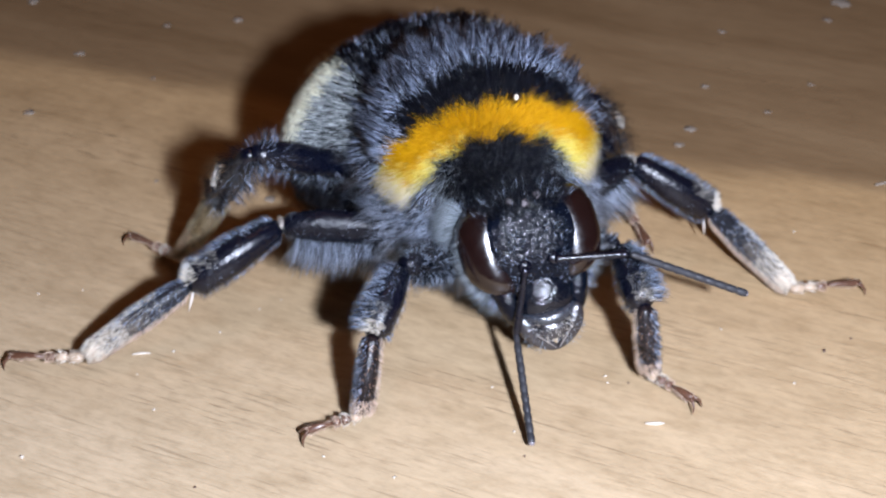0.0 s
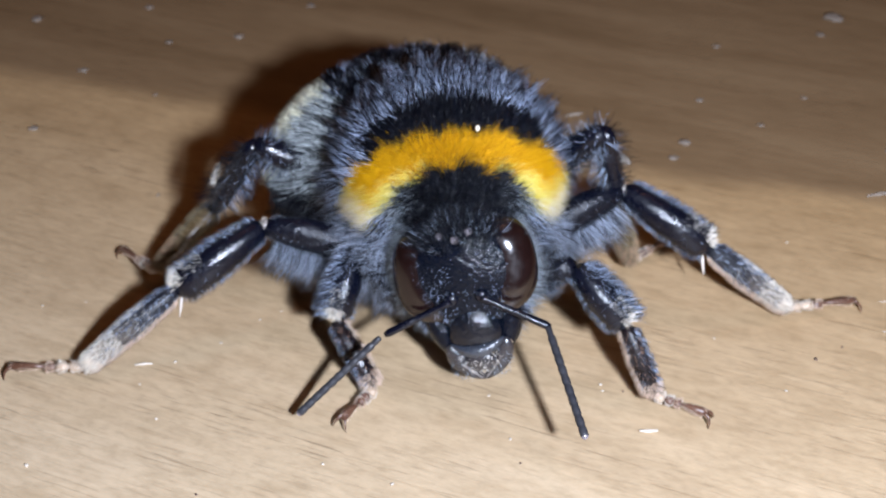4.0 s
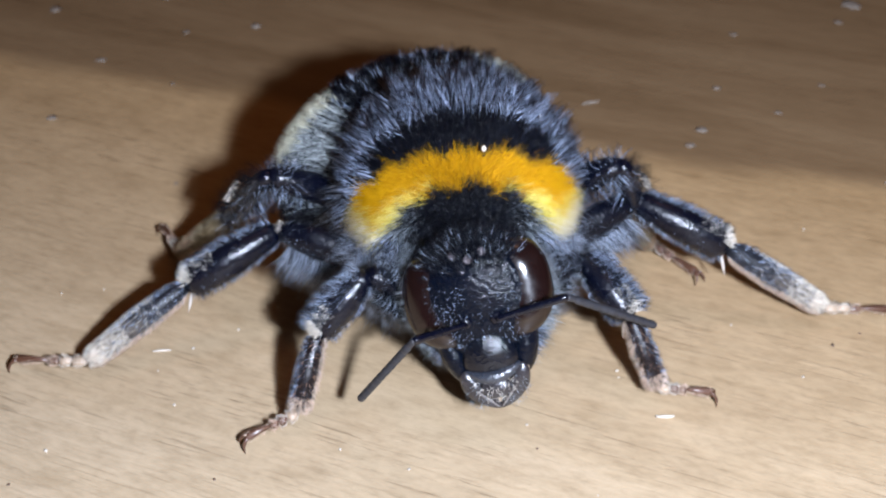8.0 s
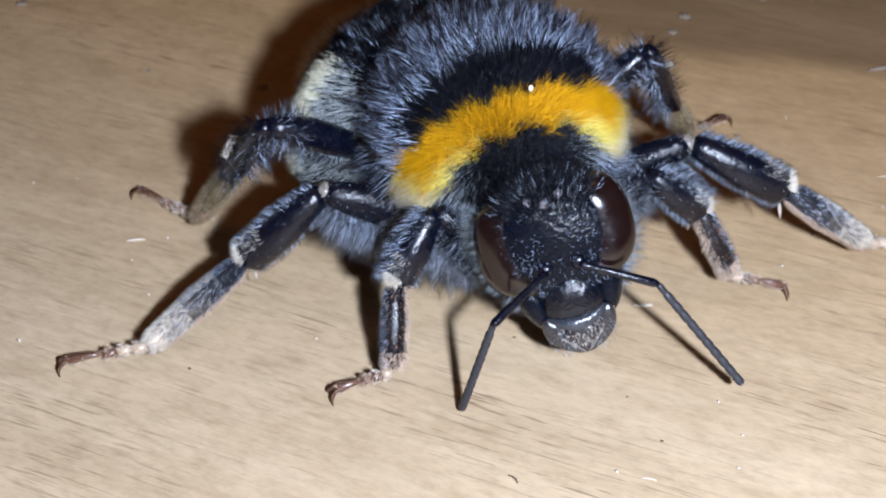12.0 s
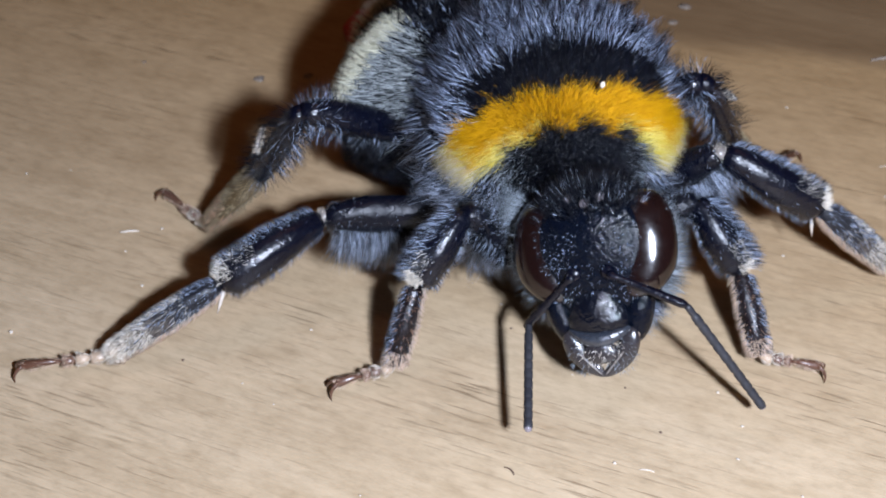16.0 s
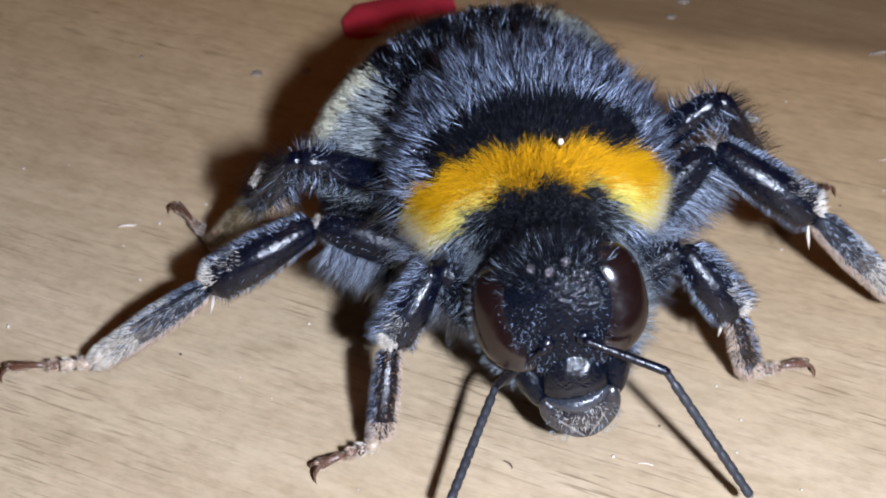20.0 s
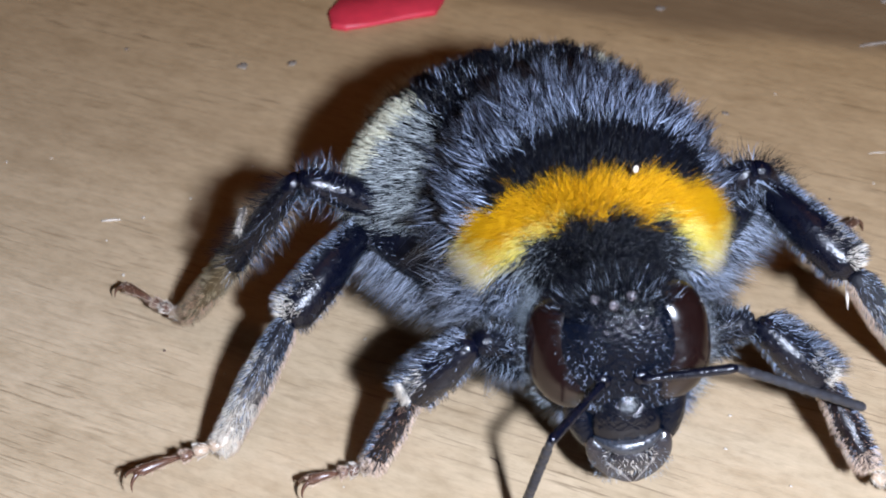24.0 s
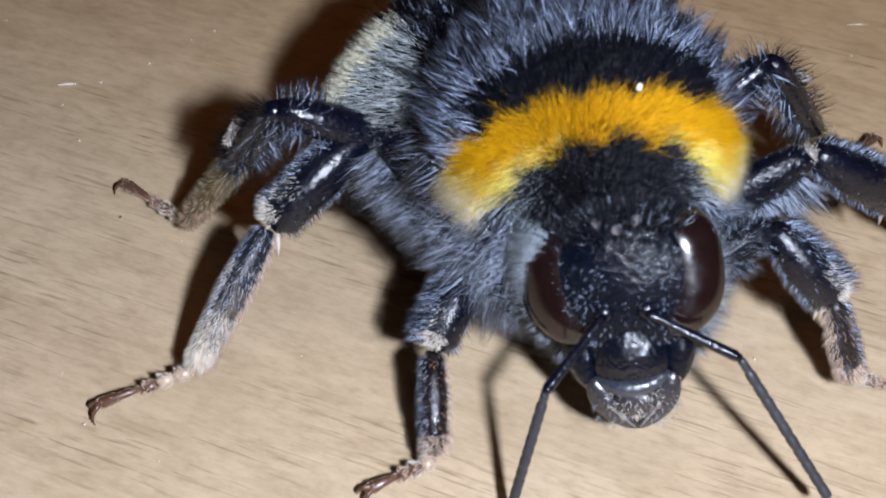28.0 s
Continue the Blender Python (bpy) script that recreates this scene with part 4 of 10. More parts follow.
def motions():
    walk(bee, [
        (0, pose(0.00167,-0.00236,0.00545, 1.1,-0.9,12.9)), (0.5, pose(0.00185,-0.00271,0.00542, -1.0,-0.5,14.0)),
        (1, pose(0.00195,-0.00297,0.00540, -2.5,-0.1,14.7)), (1.5, pose(0.00195,-0.00305,0.00539, -3.3,0.1,14.2)),
        (2, pose(0.00193,-0.00311,0.00538, -3.6,0.3,13.2)), (2.5, pose(0.00174,-0.00326,0.00537, -3.5,0.7,11.7)),
        (3, pose(0.00142,-0.00337,0.00536, -3.2,1.0,9.8)), (3.5, pose(0.00105,-0.00337,0.00537, -1.6,0.9,7.6)),
        (4, pose(0.00079,-0.00336,0.00539, -0.2,0.6,6.2)), (4.5, pose(0.00074,-0.00336,0.00541, -1.6,-0.3,6.6)),
        (5.2, pose(0.00075,-0.00370,0.00538, -1.1,-1.3,6.5)), (6.1, pose(0.00076,-0.00458,0.00528, 0.4,-2.2,5.8)),
        (6.5, pose(0.00076,-0.00488,0.00524, 1.2,-2.3,5.4)), (7, pose(0.00044,-0.00512,0.00521, 2.7,-2.0,4.2)),
        (8, pose(0.00056,-0.00490,0.00528, 2.1,-0.7,4.9)), (8.5, pose(0.00112,-0.00442,0.00535, 0.1,1.5,6.4)),
        (9, pose(0.00197,-0.00395,0.00540, -2.6,3.3,8.3)), (9.5, pose(0.00267,-0.00387,0.00539, -4.7,1.4,9.7)),
        (10, pose(0.00315,-0.00386,0.00534, -3.6,-0.4,11.1)), (10.5, pose(0.00319,-0.00407,0.00531, -2.3,-0.8,11.6)),
        (11, pose(0.00320,-0.00456,0.00527, -0.8,-1.2,12.0)), (11.5, pose(0.00285,-0.00608,0.00517, 1.0,-5.0,14.1)),
        (12, pose(0.00238,-0.00755,0.00510, 2.1,-8.5,15.8)), (12.5, pose(0.00221,-0.00787,0.00513, 1.3,-8.0,10.9)),
        (13.2, pose(0.00229,-0.00792,0.00511, 2.1,-5.4,9.3)), (13.9, pose(0.00248,-0.00794,0.00507, 3.6,-1.3,8.4)),
        (14.5, pose(0.00267,-0.00795,0.00505, 4.2,1.4,7.8)), (15, pose(0.00286,-0.00795,0.00505, 3.9,2.5,7.5)),
        (16, pose(0.00399,-0.00775,0.00511, 4.6,2.0,10.2)), (17, pose(0.00444,-0.00793,0.00524, 3.3,1.5,10.9)),
        (18, pose(0.00485,-0.00840,0.00525, 3.1,0.4,10.3)), (18.5, pose(0.00428,-0.00962,0.00520, 2.0,-2.5,10.0)),
        (19, pose(0.00356,-0.01070,0.00515, 1.1,-4.9,9.5)), (19.5, pose(0.00328,-0.01078,0.00515, 2.0,-4.5,7.6)),
        (20, pose(0.00316,-0.01082,0.00515, 3.2,-3.6,5.5)), (20.5, pose(0.00327,-0.01083,0.00511, 3.7,-2.3,4.9)),
        (21, pose(0.00360,-0.01096,0.00495, 3.4,-1.0,4.1)), (21.5, pose(0.00399,-0.01096,0.00504, 4.1,1.4,4.0)),
        (22, pose(0.00441,-0.01097,0.00513, 4.9,3.1,4.0)), (22.5, pose(0.00487,-0.01146,0.00512, 3.5,2.9,3.9)),
        (23.2, pose(0.00483,-0.01208,0.00517, 1.1,2.4,5.3)), (23.8, pose(0.00474,-0.01260,0.00524, -0.9,2.0,7.4)),
        (24.5, pose(0.00458,-0.01337,0.00528, -2.0,1.3,8.7)), (25, pose(0.00422,-0.01427,0.00523, -1.6,0.0,8.2)),
        (25.5, pose(0.00398,-0.01486,0.00523, -0.3,2.5,8.5)), (25.75, pose(0.00413,-0.01488,0.00524, -0.2,3.2,8.4)),
        (26, pose(0.00439,-0.01489,0.00525, -0.2,3.6,8.2)), (26.25, pose(0.00463,-0.01489,0.00527, -0.2,3.3,9.7)),
        (26.5, pose(0.00481,-0.01489,0.00529, -0.4,2.8,11.1)), (27, pose(0.00490,-0.01474,0.00537, -2.6,2.0,10.7)),
        (27.5, pose(0.00508,-0.01505,0.00548, -3.6,1.1,9.5)), (28, pose(0.00529,-0.01556,0.00560, -4.4,0.1,8.0))])
    walk(head, [
        (0, pose(0.00058,-0.00357,-0.00122, -21.7,-8.7,0.8)), (0.5, pose(0.00068,-0.00334,-0.00127, -16.8,-12.5,-1.4)),
        (1, pose(0.00075,-0.00321,-0.00128, -13.2,-15.0,-3.6)), (1.5, pose(0.00066,-0.00325,-0.00125, -11.8,-15.2,-8.2)),
        (2, pose(0.00047,-0.00331,-0.00123, -11.0,-15.1,-13.0)), (2.5, pose(0.00027,-0.00339,-0.00122, -10.6,-14.4,-14.5)),
        (3, pose(0.00012,-0.00346,-0.00121, -10.1,-13.7,-14.0)), (3.5, pose(0.00004,-0.00353,-0.00116, -9.3,-14.0,-11.4)),
        (4, pose(-0.00000,-0.00357,-0.00113, -8.8,-13.9,-9.7)), (4.5, pose(-0.00006,-0.00329,-0.00122, -7.6,-12.1,-11.3)),
        (5.2, pose(-0.00007,-0.00336,-0.00118, -8.8,-11.1,-10.9)), (6.1, pose(-0.00004,-0.00362,-0.00105, -11.8,-10.4,-9.5)),
        (6.5, pose(-0.00003,-0.00379,-0.00097, -13.1,-10.4,-8.7)), (7, pose(0.00007,-0.00409,-0.00081, -15.1,-11.3,-5.9)),
        (8, pose(0.00013,-0.00392,-0.00088, -16.6,-12.7,-4.0)), (8.5, pose(0.00028,-0.00368,-0.00098, -16.4,-13.7,-4.6)),
        (9, pose(0.00051,-0.00338,-0.00110, -14.7,-14.1,-5.7)), (9.5, pose(0.00072,-0.00316,-0.00121, -12.6,-14.5,-5.5)),
        (10, pose(0.00072,-0.00340,-0.00114, -14.3,-14.8,-6.2)), (10.5, pose(0.00060,-0.00363,-0.00108, -15.5,-14.9,-8.0)),
        (11, pose(0.00049,-0.00389,-0.00102, -16.3,-14.9,-9.6)), (11.5, pose(0.00033,-0.00403,-0.00086, -16.4,-11.8,-10.2)),
        (12, pose(0.00013,-0.00397,-0.00073, -16.2,-8.8,-10.7)), (12.5, pose(0.00005,-0.00381,-0.00081, -16.9,-7.8,-8.4)),
        (13.2, pose(0.00010,-0.00409,-0.00073, -21.1,-9.0,-9.6)), (13.9, pose(0.00006,-0.00433,-0.00057, -25.8,-12.0,-11.1)),
        (14.5, pose(0.00003,-0.00441,-0.00051, -28.1,-14.4,-12.4)), (15, pose(0.00009,-0.00435,-0.00056, -28.4,-15.8,-13.4)),
        (16, pose(0.00001,-0.00445,-0.00060, -27.3,-18.6,-21.3)), (17, pose(0.00005,-0.00436,-0.00070, -28.3,-16.9,-18.0)),
        (18, pose(0.00026,-0.00420,-0.00084, -25.2,-18.5,-18.6)), (18.5, pose(0.00024,-0.00393,-0.00092, -20.9,-15.3,-15.7)),
        (19, pose(0.00014,-0.00383,-0.00096, -17.1,-12.5,-11.6)), (19.5, pose(0.00006,-0.00396,-0.00085, -17.4,-11.4,-7.2)),
        (20, pose(0.00009,-0.00408,-0.00073, -18.2,-10.4,-3.8)), (20.5, pose(0.00004,-0.00423,-0.00064, -19.6,-11.3,-6.4)),
        (21, pose(-0.00014,-0.00444,-0.00048, -22.8,-9.7,-8.6)), (21.5, pose(-0.00027,-0.00446,-0.00044, -24.7,-9.5,-9.8)),
        (22, pose(-0.00032,-0.00449,-0.00040, -25.7,-9.8,-10.2)), (22.5, pose(-0.00022,-0.00429,-0.00055, -23.3,-9.4,-9.0)),
        (23.2, pose(-0.00007,-0.00398,-0.00079, -19.3,-9.6,-8.5)), (23.8, pose(0.00001,-0.00371,-0.00100, -15.9,-10.3,-8.9)),
        (24.5, pose(0.00015,-0.00343,-0.00113, -13.5,-10.2,-8.7)), (25, pose(0.00009,-0.00343,-0.00109, -13.6,-9.1,-7.5)),
        (25.5, pose(0.00003,-0.00343,-0.00103, -13.8,-10.6,-8.0)), (25.75, pose(0.00004,-0.00356,-0.00101, -16.3,-10.7,-8.1)),
        (26, pose(0.00006,-0.00365,-0.00099, -20.0,-10.6,-8.1)), (26.25, pose(0.00003,-0.00370,-0.00097, -22.3,-10.9,-9.8)),
        (26.5, pose(0.00000,-0.00373,-0.00095, -23.7,-11.2,-11.7)), (27, pose(0.00015,-0.00345,-0.00105, -22.6,-10.7,-14.0)),
        (27.5, pose(0.00018,-0.00333,-0.00116, -20.7,-10.6,-13.6)), (28, pose(0.00018,-0.00316,-0.00126, -18.1,-10.6,-12.7))])
    walk(LEGS["FL"]["femur"], [
        (0, pose(-0.00140,-0.00224,-0.00235, 1.9,-21.3,-148.6)), (0.5, pose(-0.00139,-0.00224,-0.00238, 1.6,-34.7,-149.4)),
        (1, pose(-0.00143,-0.00226,-0.00237, 0.9,-42.2,-149.7)), (1.5, pose(-0.00142,-0.00225,-0.00238, 0.5,-40.3,-149.8)),
        (2, pose(-0.00140,-0.00224,-0.00239, 1.8,-37.4,-151.3)), (2.5, pose(-0.00090,-0.00245,-0.00267, 26.3,-30.6,166.1)),
        (3, pose(-0.00128,-0.00255,-0.00237, 80.4,-11.6,131.4)), (3.5, pose(-0.00129,-0.00249,-0.00237, 81.4,-14.1,136.5)),
        (4, pose(-0.00130,-0.00247,-0.00239, 77.6,-17.7,139.5)), (4.5, pose(-0.00131,-0.00246,-0.00238, 70.5,-18.5,138.6)),
        (5.2, pose(-0.00114,-0.00247,-0.00251, 32.6,-27.3,155.6)), (6.1, pose(-0.00134,-0.00225,-0.00244, 4.9,-38.9,-164.4)),
        (6.5, pose(-0.00143,-0.00228,-0.00237, 3.5,-42.6,-161.8)), (7, pose(-0.00142,-0.00229,-0.00240, 13.0,-49.5,-169.8)),
        (8, pose(-0.00136,-0.00227,-0.00245, 10.5,-46.9,-166.1)), (8.5, pose(-0.00135,-0.00225,-0.00240, 4.4,-31.2,-162.0)),
        (9, pose(-0.00151,-0.00230,-0.00230, -0.4,-12.7,-162.6)), (9.5, pose(-0.00151,-0.00231,-0.00230, -4.8,-6.5,-156.5)),
        (10, pose(-0.00153,-0.00231,-0.00229, -4.8,-9.1,-157.8)), (10.5, pose(-0.00130,-0.00221,-0.00243, -7.4,-30.2,-156.3)),
        (11, pose(-0.00140,-0.00228,-0.00243, -3.4,-52.6,-168.1)), (11.5, pose(-0.00144,-0.00231,-0.00240, 15.7,-58.2,174.9)),
        (12, pose(-0.00146,-0.00232,-0.00237, 36.6,-59.5,157.7)), (12.5, pose(-0.00146,-0.00232,-0.00237, 47.7,-55.8,149.1)),
        (13.2, pose(-0.00143,-0.00233,-0.00241, 47.5,-56.5,153.3)), (13.9, pose(-0.00144,-0.00232,-0.00240, 42.0,-56.0,163.6)),
        (14.5, pose(-0.00145,-0.00231,-0.00237, 35.4,-54.8,172.4)), (15, pose(-0.00141,-0.00230,-0.00244, 28.1,-58.4,-179.9)),
        (16, pose(-0.00144,-0.00229,-0.00237, 14.6,-47.7,-174.4)), (17, pose(-0.00143,-0.00229,-0.00236, 7.0,-40.7,-170.6)),
        (18, pose(-0.00148,-0.00229,-0.00232, 0.2,-38.5,-167.6)), (18.5, pose(-0.00147,-0.00229,-0.00232, 2.0,-43.3,-167.3)),
        (19, pose(-0.00144,-0.00229,-0.00237, 7.3,-48.6,-169.0)), (19.5, pose(-0.00141,-0.00229,-0.00241, 17.0,-52.9,-175.5)),
        (20, pose(-0.00142,-0.00230,-0.00242, 27.6,-56.7,178.4)), (20.5, pose(-0.00144,-0.00229,-0.00240, 19.4,-58.3,-171.2)),
        (21, pose(-0.00143,-0.00231,-0.00240, 29.0,-54.5,175.4)), (21.5, pose(-0.00140,-0.00230,-0.00240, 25.5,-47.3,177.7)),
        (22, pose(-0.00141,-0.00230,-0.00238, 21.0,-41.3,-178.2)), (22.5, pose(-0.00138,-0.00230,-0.00241, 15.7,-41.9,-178.5)),
        (23.2, pose(-0.00136,-0.00228,-0.00242, 4.4,-40.6,-170.8)), (23.8, pose(-0.00139,-0.00226,-0.00239, -5.4,-37.3,-161.3)),
        (24.5, pose(-0.00146,-0.00228,-0.00233, -12.7,-35.0,-151.0)), (25, pose(-0.00144,-0.00226,-0.00236, -7.6,-38.2,-145.3)),
        (25.5, pose(-0.00146,-0.00229,-0.00234, 2.0,-41.2,-160.6)), (25.75, pose(-0.00141,-0.00227,-0.00239, 1.4,-42.0,-162.6)),
        (26, pose(-0.00136,-0.00226,-0.00243, 0.6,-42.8,-164.4)), (26.25, pose(-0.00140,-0.00227,-0.00238, 6.2,-39.9,-164.7)),
        (26.5, pose(-0.00145,-0.00229,-0.00234, 11.4,-37.3,-163.7)), (27, pose(-0.00141,-0.00226,-0.00237, 5.2,-35.9,-155.4)),
        (27.5, pose(-0.00080,-0.00236,-0.00271, 16.2,-30.2,175.0)), (28, pose(-0.00126,-0.00266,-0.00231, -19.6,-0.9,123.1))])
    walk(LEGS["FL"]["tibia"], [
        (0, pose(-0.00338,-0.00344,-0.00145, 8.4,24.8,-125.5)), (0.5, pose(-0.00315,-0.00328,-0.00097, 5.6,45.4,-136.2)),
        (1, pose(-0.00302,-0.00319,-0.00070, -5.2,61.1,-150.8)), (1.5, pose(-0.00306,-0.00320,-0.00078, -11.3,64.1,-157.2)),
        (2, pose(-0.00313,-0.00319,-0.00088, -16.3,65.8,-161.3)), (2.5, pose(-0.00297,-0.00194,-0.00140, 5.6,52.4,-137.8)),
        (3, pose(-0.00288,-0.00073,-0.00187, 8.3,38.4,-124.8)), (3.5, pose(-0.00304,-0.00084,-0.00176, 10.0,43.7,-120.7)),
        (4, pose(-0.00310,-0.00094,-0.00163, 12.5,46.7,-117.8)), (4.5, pose(-0.00308,-0.00091,-0.00159, 11.4,45.6,-120.3)),
        (5.2, pose(-0.00315,-0.00155,-0.00137, 8.2,43.7,-134.8)), (6.1, pose(-0.00320,-0.00278,-0.00088, -15.0,46.6,-175.6)),
        (6.5, pose(-0.00317,-0.00285,-0.00068, -17.1,46.8,-179.8)), (7, pose(-0.00301,-0.00257,-0.00051, -11.7,46.8,-171.3)),
        (8, pose(-0.00301,-0.00267,-0.00064, -2.3,44.4,-158.2)), (8.5, pose(-0.00337,-0.00291,-0.00111, 1.2,43.8,-153.9)),
        (9, pose(-0.00383,-0.00303,-0.00175, 3.2,41.7,-152.7)), (9.5, pose(-0.00378,-0.00329,-0.00202, -3.1,36.8,-162.6)),
        (10, pose(-0.00380,-0.00324,-0.00190, -2.8,34.0,-164.9)), (10.5, pose(-0.00327,-0.00308,-0.00118, -13.2,42.0,176.4)),
        (11, pose(-0.00288,-0.00259,-0.00045, -32.7,53.5,150.4)), (11.5, pose(-0.00274,-0.00219,-0.00029, -13.0,47.6,176.1)),
        (12, pose(-0.00263,-0.00184,-0.00023, 2.5,44.0,-156.7)), (12.5, pose(-0.00266,-0.00161,-0.00031, 7.7,41.7,-143.4)),
        (13.2, pose(-0.00266,-0.00172,-0.00034, 7.9,46.3,-142.5)), (13.9, pose(-0.00277,-0.00193,-0.00034, 6.6,54.7,-143.9)),
        (14.5, pose(-0.00288,-0.00212,-0.00034, 3.8,60.8,-146.8)), (15, pose(-0.00271,-0.00230,-0.00033, 3.9,54.2,-148.7)),
        (16, pose(-0.00310,-0.00246,-0.00053, 12.3,45.5,-147.1)), (17, pose(-0.00329,-0.00260,-0.00074, 13.5,44.2,-148.5)),
        (18, pose(-0.00337,-0.00271,-0.00077, 20.4,42.3,-145.4)), (18.5, pose(-0.00324,-0.00269,-0.00062, 9.1,37.1,-152.8)),
        (19, pose(-0.00305,-0.00260,-0.00050, -1.1,43.4,-159.2)), (19.5, pose(-0.00291,-0.00241,-0.00043, 1.7,44.3,-151.9)),
        (20, pose(-0.00279,-0.00226,-0.00034, 4.6,44.3,-144.7)), (20.5, pose(-0.00273,-0.00249,-0.00029, 4.5,44.1,-145.5)),
        (21, pose(-0.00287,-0.00219,-0.00038, 9.0,41.4,-141.1)), (21.5, pose(-0.00309,-0.00224,-0.00058, 13.1,42.1,-138.2)),
        (22, pose(-0.00328,-0.00236,-0.00074, 16.7,41.8,-135.4)), (22.5, pose(-0.00322,-0.00235,-0.00075, 13.7,42.0,-144.5)),
        (23.2, pose(-0.00322,-0.00258,-0.00081, 4.5,45.8,-161.3)), (23.8, pose(-0.00326,-0.00290,-0.00088, -9.9,49.2,178.0)),
        (24.5, pose(-0.00324,-0.00326,-0.00091, -20.1,51.1,166.1)), (25, pose(-0.00304,-0.00337,-0.00082, -4.7,46.1,-160.7)),
        (25.5, pose(-0.00322,-0.00291,-0.00070, -9.2,57.4,-169.5)), (25.75, pose(-0.00317,-0.00282,-0.00073, -22.2,58.9,172.6)),
        (26, pose(-0.00312,-0.00275,-0.00075, -32.7,58.6,158.2)), (26.25, pose(-0.00324,-0.00278,-0.00079, -25.4,63.4,175.2)),
        (26.5, pose(-0.00335,-0.00284,-0.00084, -13.2,68.9,-161.4)), (27, pose(-0.00324,-0.00310,-0.00092, -26.4,65.5,-173.4)),
        (27.5, pose(-0.00294,-0.00217,-0.00146, -0.6,55.1,-150.0)), (28, pose(-0.00262,-0.00058,-0.00227, 13.4,34.5,-127.3))])
